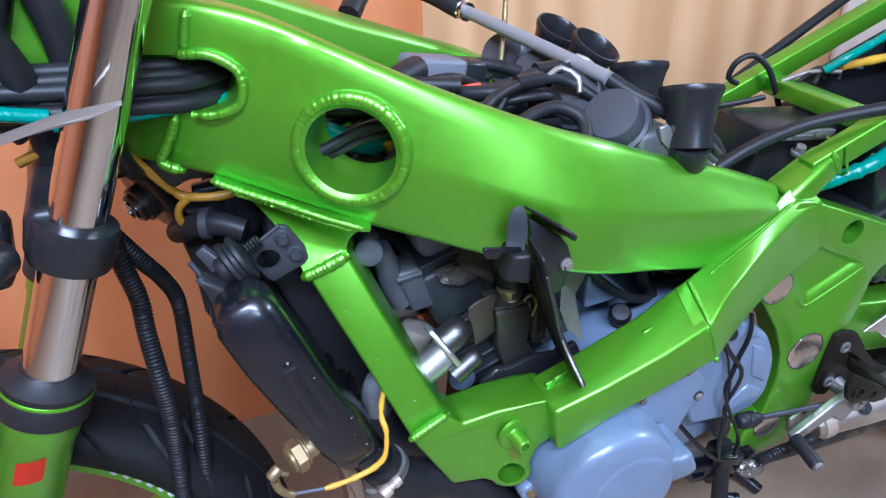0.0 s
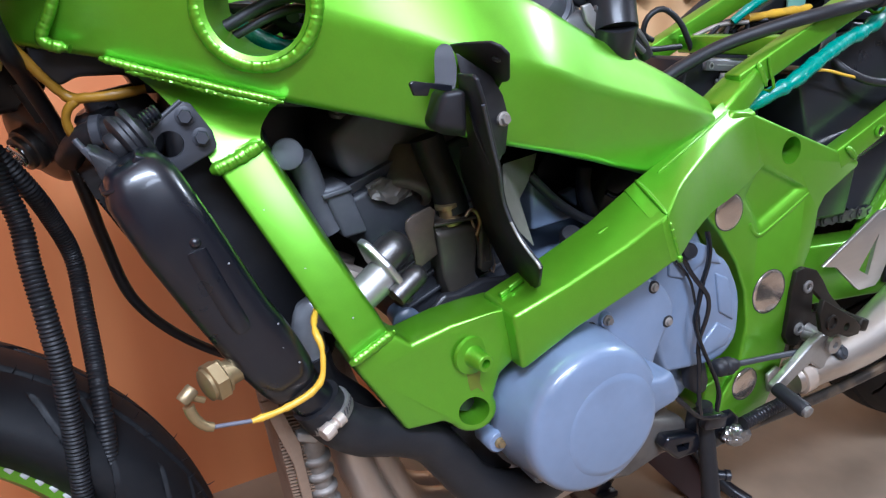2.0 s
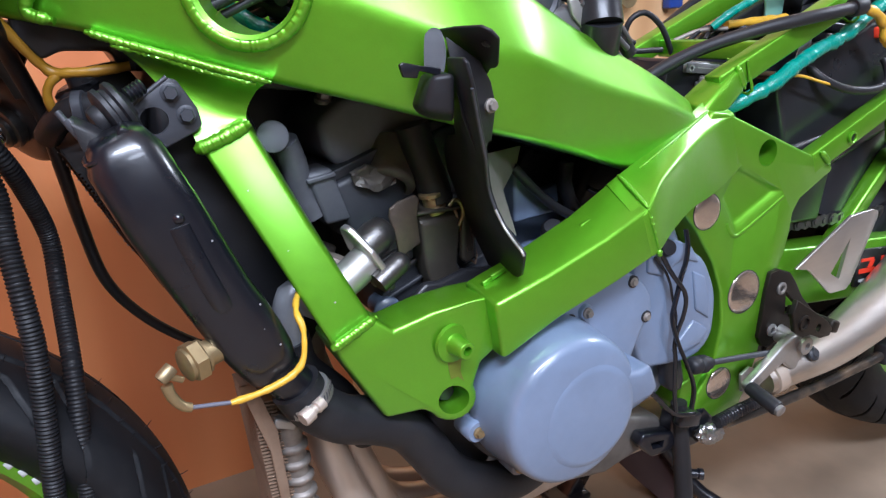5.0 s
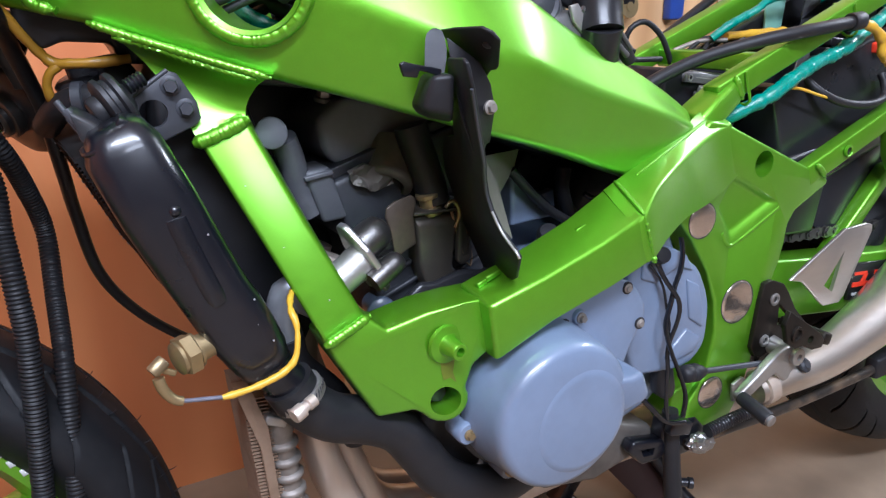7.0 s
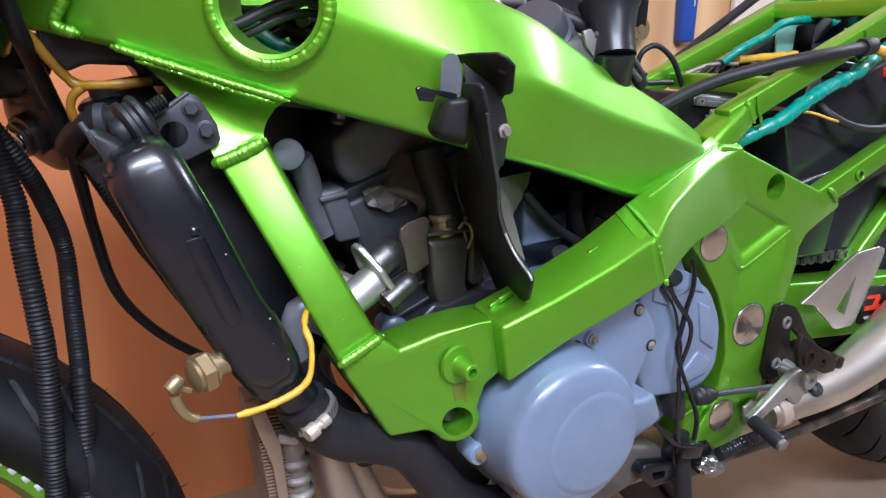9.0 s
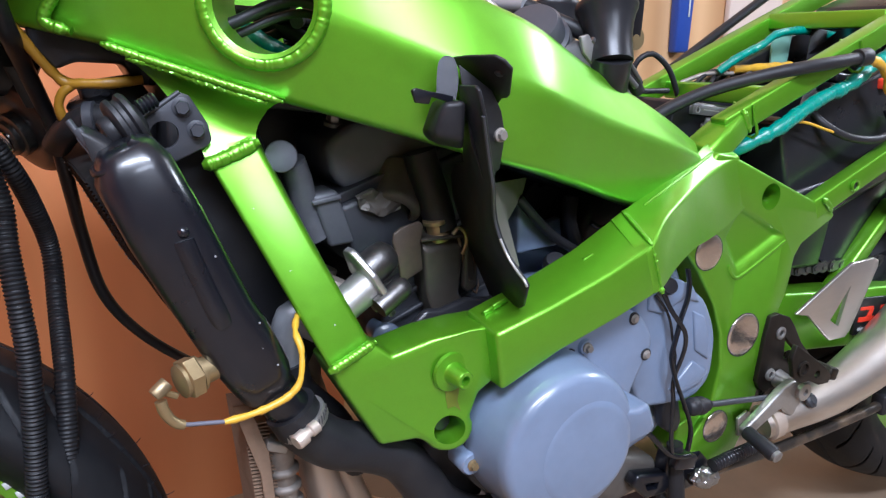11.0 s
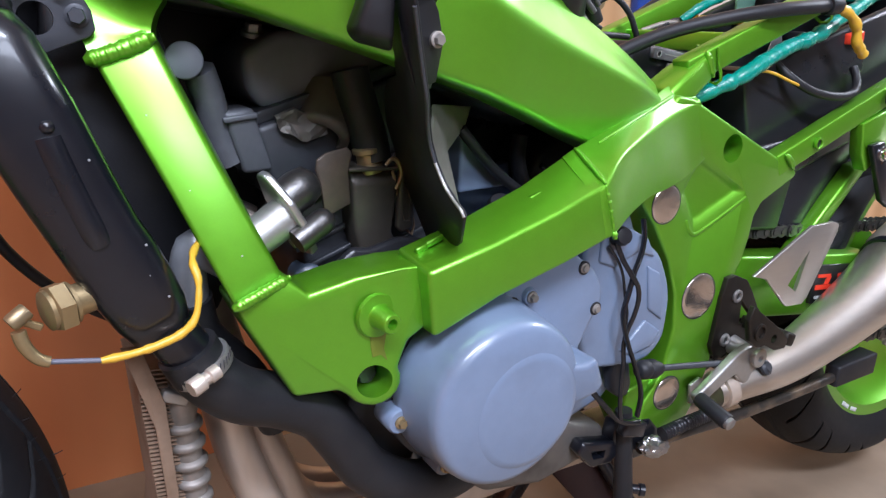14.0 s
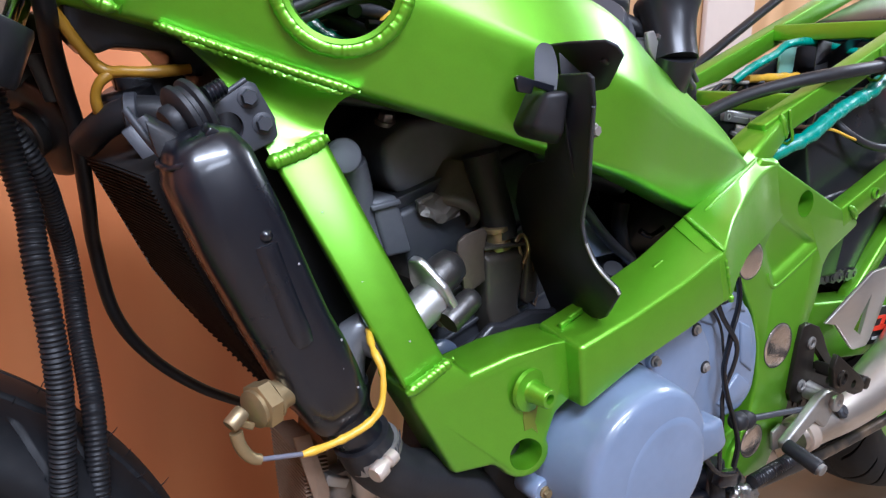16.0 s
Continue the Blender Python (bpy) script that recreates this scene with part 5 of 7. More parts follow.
clamp_arm = part("fork_clamp", loft([
    [(-0.085, -0.16, 0.802), (-0.045, -0.16, 0.802), (-0.055, -0.16, 0.768), (-0.095, -0.16, 0.768)],
    [(-0.085, -0.11, 0.808), (-0.050, -0.11, 0.808), (-0.058, -0.11, 0.772), (-0.095, -0.11, 0.772)],
    [(-0.090, YC, 0.808), (-0.045, YC, 0.808), (-0.052, YC, 0.772), (-0.100, YC, 0.772)],
    [(-0.080, 2 * YC + 0.11, 0.808), (-0.030, 2 * YC + 0.11, 0.808), (-0.040, 2 * YC + 0.11, 0.772), (-0.090, 2 * YC + 0.11, 0.772)],
    [(-0.085, 2 * YC + 0.16, 0.802), (-0.045, 2 * YC + 0.16, 0.802), (-0.055, 2 * YC + 0.16, 0.768), (-0.095, 2 * YC + 0.16, 0.768)]], 0.008, 3), PLASTIC, bike, "black lower fork clamp")
part("clamp_lug", lathe([(0.010, 0), (0.012, 0.002), (0.012, 0.022), (0.010, 0.024), (0, 0.024)], (-0.100, -0.168, 0.780), (-0.3, -0.6, 0.1), 20), PLASTIC, clamp_arm)
part("fork_clamp", loft([
    [(-0.02, -0.165, 0.985), (0.03, -0.165, 0.985), (0.025, -0.165, 0.96), (-0.025, -0.165, 0.96)],
    [(-0.03, 2 * YC + 0.165, 0.985), (0.03, 2 * YC + 0.165, 0.985), (0.025, 2 * YC + 0.165, 0.96), (-0.025, 2 * YC + 0.165, 0.96)]], 0.006), PLASTIC, bike)

# horn under the clamp
HD, HC = V(-0.80, -0.45, -0.36).normalized(), V(-0.0235, 0.016, 0.7210)
horn = part("horn", lathe([(0.010, -0.022), (0.016, -0.014), (0.036, -0.010), (0.038, -0.007), (0.038, -0.003), (0.036, 0.0), (0.031, 0.003), (0.022, 0.004), (0.016, 0.003), (0, 0.003)], HC, HD, 40), PLASTIC, bike, "round black horn with chrome centre rings")
for r, h in ((0.0165, 0.012), (0.0130, 0.017), (0.0095, 0.021)):
    part("horn_ring", lathe([(r, h - 0.010), (r + 0.0012, h - 0.004), (r + 0.0012, h - 0.001), (r, h), (r * 0.7, h), (r * 0.6, h - 0.004), (0, h - 0.004)], HC, HD, 28), CHROME if r < 0.012 else DARKALLOY, horn)
part("horn_bracket", solid([(-0.03, -0.03, 0.770), (-0.018, -0.03, 0.770), (-0.008, -0.02, 0.740), (-0.02, -0.02, 0.740)], (0, 0.003, 0), 0.0006), PLASTIC, horn)

# front wheel
FW, FR = V(-0.223, -0.043, 0.352), 0.2725


def tyre_mesh(centre, radius, half, rim_r, around, grooves, slant, bead_half):
    """A tyre with its tread grooves sunk into it."""
    bm = bmesh.new()
    h = radius - rim_r
    outline = smooth_path([(-bead_half, 0, rim_r - 0.004), (-(half * 0.66 + bead_half * 0.34), 0, rim_r + 0.2 * h), (-half, 0, rim_r + 0.45 * h), (-half * 0.93, 0, rim_r + 0.68 * h), (-half * 0.62, 0, rim_r + 0.89 * h), (0, 0, radius),
        (half * 0.62, 0, rim_r + 0.89 * h), (half * 0.93, 0, rim_r + 0.68 * h), (half, 0, rim_r + 0.45 * h), (half * 0.66 + bead_half * 0.34, 0, rim_r + 0.2 * h), (bead_half, 0, rim_r - 0.004)], 0.0012)
    n = len(outline) - 1
    prof = [(q.x, q.z, i / n * 2 - 1) for i, q in enumerate(outline)]
    rings = []
    for k in range(around):
        u = k / around
        ring_ = []
        for y, r, v in prof:
            w = abs(v)
            dip = 0.0
            if w < 0.7:
                for off, lean, lo, hi in ((0.0, slant, 0.16, 0.62), (0.5, slant * 1.4, 0.30, 0.66)):
                    ph = (u * grooves + off + (0.5 if v > 0 else 0) + lean * w + 0.9 * w * w) % 1.0
                    if lo < w < hi:
                        dip = max(dip, 0.0042 * min(1.0, max(0.0, (0.024 - min(ph, 1 - ph)) / 0.012)))
                dip = max(dip, 0.0040 * min(1.0, max(0.0, (0.022 - abs(w - 0.14 - 0.012 * math.sin(2 * math.pi * u * grooves))) / 0.010)))
            a = 2 * math.pi * u
            ring_.append(bm.verts.new(centre + V(math.cos(a) * (r - dip), y, math.sin(a) * (r - dip))))
        rings.append(ring_)
    for k in range(around):
        a, b = rings[k], rings[(k + 1) % around]
        for i in range(n):
            bm.faces.new((a[i], b[i], b[i + 1], a[i + 1]))
    return bm


def wheel(centre, radius, half, name, label, wall, lip):
    rim_r, tyre_half, half = radius - wall, half, lip / 0.78
    rim = part(name, lathe([(rim_r - 0.012, -half * 0.78), (rim_r + 0.004, -half * 0.82), (rim_r + 0.006, -half * 0.76), (rim_r - 0.004, -half * 0.70), (rim_r - 0.016, -half * 0.45), (rim_r - 0.026, 0), (rim_r - 0.016, half * 0.45), (rim_r - 0.004, half * 0.70), (rim_r + 0.006, half * 0.76), (rim_r + 0.004, half * 0.82), (rim_r - 0.012, half * 0.78), (rim_r - 0.034, 0), (rim_r - 0.012, -half * 0.78)], centre, (0, 1, 0), 96), GREEN, bike, label)
    part("tyre", tyre_mesh(centre, radius, tyre_half, rim_r - 0.002, 1100, 15, 0.55, half * 0.74), TYRE, rim, "black rubber tyre with curved tread grooves", 60)
    for k in range(3):
        a = radians(20 + 120 * k)
        d = V(math.cos(a), 0, math.sin(a))
        t = V(-d.z, 0, d.x)
        ring5 = lambda q, w, h: [centre + d * q + t * w + V(0, -h, 0), centre + d * q - t * w + V(0, -h, 0), centre + d * q - t * w + V(0, h, 0), centre + d * q + t * w + V(0, h, 0)]
        part("spoke", loft([ring5(0.03, 0.028, 0.025), ring5(0.1, 0.02, 0.014), ring5(rim_r - 0.025, 0.026, 0.016)], 0.006), GREEN, rim)
    part("hub", lathe([(0.036, -0.035), (0.04, -0.03), (0.04, 0.03), (0.036, 0.035)], centre, (0, 1, 0), 32), GREEN, rim)
    return rim, rim_r


front, fr = wheel(FW, FR, 0.060, "front_wheel", "lime-green cast wheel with white rim marks", 0.062, 0.034)
for k in range(6):
    a = radians(52 - k * 3.2)
    c = FW + V(math.cos(a) * (fr - 0.004), -0.0352, math.sin(a) * (fr - 0.004))
    part("rim_mark", block((0.0045, 0.0012, 0.006), Matrix.Translation(c) @ pose(0, 0, 0, 0, -math.degrees(a) + 15, 0), 0.0003, 1), WHITE, front)
part("brake_disc", lathe([(0.085, -0.0025), (0.135, -0.0025), (0.135, 0.0025), (0.085, 0.0025), (0.085, -0.0025)], FW + V(0, -0.068, 0), (0, 1, 0), 72), ENGINE, front, "dark drilled brake disc")
for k in range(18):
    a = 2 * math.pi * k / 18
    part("disc_bobbin", lathe([(0.007, -0.004), (0.007, 0.004)], FW + V(math.cos(a) * 0.09, -0.068, math.sin(a) * 0.09), (0, 1, 0), 10), PLASTIC, front)
# rubber hairs left from the mould
for k in range(26):
    a = radians(-14 + k * 2.9)
    v = (-0.35, -0.2, 0.05, -0.45)[k % 4]
    c = FW + V(math.cos(a) * (FR - abs(v) * 0.012), v * 0.05, math.sin(a) * (FR - abs(v) * 0.012))
    d = V(math.cos(a), v * 0.8, math.sin(a) + 0.2 * math.sin(k * 2.3)).normalized()
    part("mould_hair", sweep([c, c + d * 0.004, c + d * 0.0075 + V(0, 0, 0.0012)], (0.0005, 0.0003), 5, 0.003), TYRE, front)

# the wheel is steered a little
steer = Matrix.Translation(FW) @ Matrix.Rotation(radians(-5), 4, "Z") @ Matrix.Translation(-FW)
for ob in (front, *front.children):
    ob.data.transform(steer)

# looms and cables round the steering head
part("cable_conduit", sweep([(-0.060, -0.075, 0.775), (-0.052, -0.08, 0.745), (-0.0470, -0.085, 0.7120), (-0.0420, -0.090, 0.6840), (-0.0420, -0.100, 0.6570), (-0.0400, -0.113, 0.6160), (-0.0400, -0.116, 0.5730), (-0.0480, -0.118, 0.4770), (-0.054, -0.12, 0.42), (-0.062, -0.125, 0.36)], 0.0078, 16, ridge=(0.0030, 0.0011)), CONDUIT, bike, "black corrugated cable conduit")
part("cable_conduit", sweep([(-0.060, -0.075, 0.755), (-0.0350, -0.070, 0.7070), (-0.0250, -0.045, 0.6730), (-0.0180, -0.025, 0.6340), (-0.0190, -0.050, 0.5940), (-0.0210, -0.092, 0.5490), (-0.0280, -0.114, 0.4680), (-0.030, -0.112, 0.42), (-0.036, -0.116, 0.36)], 0.0072, 16, ridge=(0.0030, 0.0008)), CONDUIT, bike, "black corrugated cable conduit")
part("speedo_cable", sweep([(-0.0292, -0.11, 0.828), (-0.0268, -0.107, 0.8105), (-0.0228, -0.096, 0.7923), (-0.0178, -0.062, 0.7738), (-0.0107, -0.036, 0.7489), (-0.0041, -0.02, 0.7242), (-0.0009, -0.008, 0.6962), (0.0026, 0.01, 0.6652), (0.0065, 0.03, 0.6311), (0.017, 0.038, 0.574), (0.043, 0.05, 0.528), (0.083, 0.06, 0.487), (0.13, 0.075, 0.452)], (0.0062, 0.0044), 12), RUBBER, bike, "black rubber speedometer cable")
part("yellow_sleeve", sweep([(-0.090, -0.10, 0.812), (-0.075, -0.102, 0.818), (-0.060, -0.105, 0.8175)], 0.0036, 12, lumpy=0.15), OCHRE, bike, "yellow-taped wiring sleeve")
part("yellow_sleeve", sweep([(-0.040, -0.088, 0.818), (-0.0200, -0.085, 0.7950), (-0.0070, -0.082, 0.7760), (0.0050, -0.080, 0.7610), (0.0150, -0.085, 0.7600), (0.0320, -0.090, 0.7600), (0.0530, -0.090, 0.7620)], 0.0036, 12, 0.003, lumpy=0.3), OCHRE, bike, "yellow-taped wiring sleeve")
part("yellow_sleeve", sweep([(0.0110, -0.082, 0.7600), (0.0030, -0.082, 0.7540), (0.0000, -0.080, 0.7460), (0.0012, -0.078, 0.7370), (0.0035, -0.066, 0.7290)], 0.0030, 12, 0.003, lumpy=0.3), OCHRE, bike, "yellow-taped wiring sleeve")
rng = random.Random(4)
for i in range(7):
    z, y = 0.866 - 0.0046 * i, -0.098 - 0.006 * (i % 3)
    part("harness_cable", sweep([(-0.11, y - 0.012, z + 0.012 + rng.uniform(-0.006, 0.006)), (-0.05, y - 0.014, z + 0.006), (0.0, y - 0.008, z + 0.001), (0.03, y, z - 0.002), (0.065, y + 0.03, z - 0.003)], 0.0058, 10), RUBBER, bike)
part("harness_cable", sweep([(-0.06, -0.125, 0.842), (-0.01, -0.12, 0.841), (0.02, -0.112, 0.8395), (0.05, -0.10, 0.839)], 0.0042, 10, lumpy=0.15), TEAL, bike, "teal-taped wiring loom")
part("harness_cable", sweep([(-0.12, -0.13, 0.862), (-0.09, -0.135, 0.858), (-0.06, -0.13, 0.85)], 0.005, 10, lumpy=0.15), TEAL, bike, "teal-taped wiring loom")
for pts, r in (([(-0.14, -0.13, 0.96), (-0.11, -0.12, 0.91), (-0.08, -0.10, 0.86), (-0.06, -0.08, 0.82)], 0.011), ([(-0.10, -0.16, 0.97), (-0.085, -0.14, 0.92), (-0.07, -0.12, 0.87), (-0.07, -0.09, 0.80)], 0.010), ([(-0.15, -0.1, 0.90), (-0.11, -0.1, 0.87), (-0.08, -0.09, 0.83)], 0.012), ([(-0.06, -0.11, 0.97), (-0.05, -0.10, 0.92), (-0.045, -0.09, 0.87), (-0.05, -0.08, 0.80)], 0.011)):
    part("control_cable", sweep(pts, r, 12), RUBBER, bike)
part("switch_block", block((0.07, 0.05, 0.09), pose(-0.10, -0.09, 0.92, 8, 20, 0), 0.012), PLASTIC, bike, "black plastic wiring block")
part("clutch_perch", loft([[(-0.085, -0.215, 0.862), (-0.06, -0.215, 0.868), (-0.06, -0.195, 0.868), (-0.085, -0.195, 0.862)], [(-0.045, -0.215, 0.872), (-0.028, -0.212, 0.872), (-0.028, -0.195, 0.872), (-0.045, -0.195, 0.872)], [(-0.02, -0.21, 0.8745), (-0.012, -0.207, 0.8755), (-0.012, -0.198, 0.8755), (-0.02, -0.196, 0.8745)]], 0.003), DULL, bike, "weathered alloy lever stub")
part("brake_pipe_block", block((0.05, 0.03, 0.05), pose(-0.125, -0.14, 0.775, 0, 10, 0), 0.008), PLASTIC, bike, "black plastic junction block")
# hose and fittings added as the dark clutter between the loom and the radiator
part("overflow_hose", sweep([(0.046, -0.100, 0.732), (0.030, -0.092, 0.737), (0.016, -0.085, 0.736), (0.004, -0.072, 0.7285), (-0.004, -0.05, 0.716)], 0.0095, 16), RUBBER, bike, "black hose added to fill the dark clutter by the radiator")
part("hose_collar", lathe([(0.0100, 0), (0.0118, 0.001), (0.0118, 0.007), (0.0100, 0.008)], (0.022, -0.088, 0.7368), (-0.9, 0.3, -0.05), 24), PLATE, bike)
part("filler_neck", lathe([(0.012, -0.02), (0.012, 0.008), (0.0165, 0.009), (0.0165, 0.017), (0.014, 0.019), (0, 0.019)], (0.026, -0.062, 0.733), (-0.35, -0.15, 0.92), 28), PLASTIC, bike, "black capped neck added to fill the dark clutter by the radiator")
part("core_bracket", solid([(0.006, -0.112, 0.727), (0.012, -0.112, 0.731), (0.030, -0.125, 0.714), (0.034, -0.13, 0.700), (0.022, -0.125, 0.700)], (0.002, 0.004, 0.001), 0.0008), PLATE, bike, "dark steel radiator bracket")
# stays and clips in the gap ahead of the gusset
part("stay_wire", sweep([(0.002, -0.15, 0.742), (0.010, -0.155, 0.728), (0.018, -0.165, 0.715), (0.024, -0.172, 0.706)], 0.0022, 8), PLATE, bike)
part("fan_shroud", slab([(0.012, 0.76), (0.050, 0.765), (0.070, 0.735), (0.052, 0.70), (0.02, 0.72)], -0.072, -0.055, 0.004), PLASTIC, bike, "black fan shroud behind the radiator")
# black slab added to fill the dark area under the spar
part("wire_cover", slab([(-0.015, 0.812), (0.056, 0.79), (0.078, 0.775), (0.070, 0.757), (0.050, 0.758), (0.043, 0.772), (0.013, 0.774), (0.001, 0.769), (-0.012, 0.784)], -0.085, -0.02, 0.003), PLASTIC, bike, "black slab added to fill the dark area under the spar")
# one black block added for the dark clutter behind the fork
part("headstock_cover", slab([(-0.16, 0.99), (-0.03, 0.99), (-0.035, 0.86), (-0.07, 0.815), (-0.15, 0.83)], -0.075, -0.02, 0.012), PLASTIC, bike, "black block added as the dark clutter behind the fork")
# black slab added to hide the bright wall under the fork clamp
part("clamp_shroud", slab([(-0.075, 0.800), (-0.03, 0.800), (-0.003, 0.792), (-0.004, 0.772), (-0.012, 0.757), (-0.024, 0.748), (-0.08, 0.745)], 0.0, 0.03, 0.006), PLASTIC, bike, "black slab added to darken the gap under the fork clamp")

# ---- rear end ----
swing = part("swingarm", loft([
    [(0.62, -0.13, 0.52), (0.62, -0.13, 0.445), (0.62, -0.095, 0.445), (0.62, -0.095, 0.52)],
    [(0.75, -0.146, 0.508), (0.75, -0.146, 0.435), (0.75, -0.106, 0.435), (0.75, -0.106, 0.508)],
    [(0.95, -0.156, 0.490), (0.95, -0.156, 0.412), (0.95, -0.12, 0.412), (0.95, -0.12, 0.490)],
    [(1.20, -0.16, 0.43), (1.20, -0.16, 0.365), (1.20, -0.13, 0.365), (1.20, -0.13, 0.43)]], 0.004, 3), GREEN, bike, "lime-green boxed swingarm with a sticker")
part("swingarm", loft([
    [(0.62, 2 * YC + 0.13, 0.52), (0.62, 2 * YC + 0.13, 0.445), (0.62, 2 * YC + 0.095, 0.445), (0.62, 2 * YC + 0.095, 0.52)],
    [(0.95, 2 * YC + 0.156, 0.490), (0.95, 2 * YC + 0.156, 0.412), (0.95, 2 * YC + 0.12, 0.412), (0.95, 2 * YC + 0.12, 0.490)],
    [(1.20, 2 * YC + 0.16, 0.43), (1.20, 2 * YC + 0.16, 0.365), (1.20, 2 * YC + 0.13, 0.365), (1.20, 2 * YC + 0.13, 0.43)]], 0.004, 3), GREEN, bike)
part("swingarm_brace", loft([
    [(0.80, -0.14, 0.50), (0.80, -0.12, 0.50), (0.83, -0.12, 0.50), (0.83, -0.14, 0.50)],
    [(0.90, -0.14, 0.60), (0.90, -0.12, 0.60), (0.925, -0.12, 0.60), (0.925, -0.14, 0.60)],
    [(1.00, -0.14, 0.62), (1.00, -0.12, 0.62), (1.02, -0.12, 0.60), (1.02, -0.14, 0.60)]], 0.003), GREEN, bike)
part("sticker", slab([(0.826, 0.490), (0.94, 0.479), (0.94, 0.432), (0.830, 0.442)], -0.1552, -0.150, 0.0004, 1), INK, swing, "black sticker with red and white bars")
for xz, m_ in (([(0.838, 0.479), (0.864, 0.4765), (0.864, 0.4725), (0.838, 0.475)], RED), ([(0.858, 0.4735), (0.866, 0.473), (0.862, 0.464), (0.853, 0.465)], RED), ([(0.836, 0.466), (0.868, 0.463), (0.868, 0.457), (0.836, 0.460)], RED), ([(0.880, 0.475), (0.93, 0.470), (0.93, 0.455), (0.880, 0.460)], RED), ([(0.838, 0.452), (0.862, 0.4495), (0.862, 0.446), (0.838, 0.4485)], WHITE), ([(0.868, 0.449), (0.90, 0.446), (0.90, 0.4425), (0.868, 0.4455)], WHITE)):
    part("sticker_bar", slab([(x - 0.002, z - 0.001) for x, z in xz], -0.1562, -0.1550, 0.0), m_, swing)

# rear wheel, sprocket
RW = V(1.150, YC, 0.412)
rear, rr_ = wheel(RW, 0.294, 0.078, "rear_wheel", "lime-green cast rear wheel with white rim marks", 0.084, 0.061)
for k in range(9):
    a = radians(236 + k * 1.3 + (2.0 if k > 4 else 0))
    c = RW + V(math.cos(a) * (rr_ - 0.004), -0.078 * 0.80 - 0.0015, math.sin(a) * (rr_ - 0.004))
    part("rim_mark", block((0.0034, 0.0012, 0.006), Matrix.Translation(c) @ pose(0, 0, 0, 0, -math.degrees(a) + 90, 0), 0.0003, 1), WHITE, rear)
teeth = []
for k in range(86):
    a = 2 * math.pi * k / 86
    r = 0.098 + (0.005 if k % 2 else -0.003)
    teeth.append((RW.x + math.cos(a) * r, RW.z + math.sin(a) * r))
part("sprocket", slab(teeth, -0.128, -0.123, 0.0), ALLOY, rear, "alloy rear sprocket")
part("hub_carrier", lathe([(0.075, -0.115), (0.07, -0.122), (0.03, -0.126), (0, -0.126)], RW - V(0, YC, 0), (0, 1, 0), 32), GREEN, rear)


# chain: links of two plates and rollers along the upper run
def chain_link(wide):
    bm = bmesh.new()
    outline = [(1.85 * x, 1.75 * z) for x, z in [(-0.0078, 0.0), (-0.0066, 0.0034), (-0.0035, 0.0044), (0.0, 0.0030), (0.0035, 0.0044), (0.0066, 0.0034), (0.0078, 0.0), (0.0066, -0.0034), (0.0035, -0.0044), (0.0, -0.0030), (-0.0035, -0.0044), (-0.0066, -0.0034)]]
    for y in (-wide, wide):
        f = [bm.verts.new((x, y - 0.0009, z)) for x, z in outline]
        b = [bm.verts.new((x, y + 0.0009, z)) for x, z in outline]
        bm.faces.new(f)
        bm.faces.new(b[::-1])
        for i in range(12):
            bm.faces.new((f[i], b[i], b[(i + 1) % 12], f[(i + 1) % 12]))
    for x in (-0.0078, 0.0078):
        lathe([(0.0040, -wide - 0.0024), (0.0040, wide + 0.0024)], (x, 0, 0), (0, 1, 0), 8, bm)
    return bm


CHAIN = mat("oily_chain_steel", (0.085, 0.08, 0.075), 0.35, 0.7, 0.0, 300, 0.3, 0.1)
chain = part("drive_chain", chain_link(0.0075), CHAIN, bike, "worn steel roller chain")
base = chain.data
inner = bpy.data.meshes.new("drive_chain")
b_ = chain_link(0.0055)
b_.to_mesh(inner)
b_.free()
inner.materials.append(CHAIN)
first, last = V(0.690, -0.118, 0.535), V(1.17, -0.126, 0.474 + 0.03)
steps = int((last - first).length / 0.0158)
angle_ = -math.atan2(last.z - first.z, last.x - first.x)
chain.matrix_basis = Matrix.Translation(first) @ Matrix.Rotation(angle_, 4, "Y")
for run in range(2):
    for i in range(1 - run, steps):
        p = first.lerp(last, i / steps)
        if run:
            p = V(p.x, p.y, p.z - 0.155 - 0.10 * (p.x - 0.7) * 0.2)
        link_ = new("chain_link", base if i % 2 == 0 else inner)
        link_.parent = bike
        link_.matrix_parent_inverse = Matrix.Translation(-bike.location)
        link_.matrix_basis = Matrix.Translation(p) @ Matrix.Rotation(angle_ * (1 if not run else 0.6), 4, "Y")

# rearset
hanger_xz = [(0.6475, 0.5052), (0.6603, 0.5068), (0.6802, 0.4989), (0.6913, 0.4859), (0.706, 0.4646), (0.7285, 0.4423), (0.7608, 0.4208), (0.7713, 0.4079), (0.7675, 0.3995), (0.7502, 0.4011), (0.7315, 0.4108), (0.7171, 0.4105), (0.6975, 0.4197), (0.6811, 0.428), (0.6691, 0.4234), (0.658, 0.4149), (0.6447, 0.4195), (0.6378, 0.431), (0.6402, 0.4547), (0.6432, 0.4838)]
hanger = cut(slab(hanger_xz, -0.170, -0.163, 0.001), slab([(0.676, 0.477), (0.701, 0.4546), (0.6992, 0.4463), (0.6778, 0.4499)], -0.19, -0.15, 0), *[lathe([(r, -0.05), (r, 0.05)], (x, -0.166, z), (0, 1, 0), 20) for x, z, r in ((0.715, 0.4295, 0.0056), (0.7443, 0.4156, 0.0048))])
hanger = part("footrest_hanger", hanger, mat("bronze_anodised", (0.028, 0.023, 0.019), 0.42, 0.7, 0, 200, 0.2, 0.05), bike, "dark bronze footrest hanger plate")
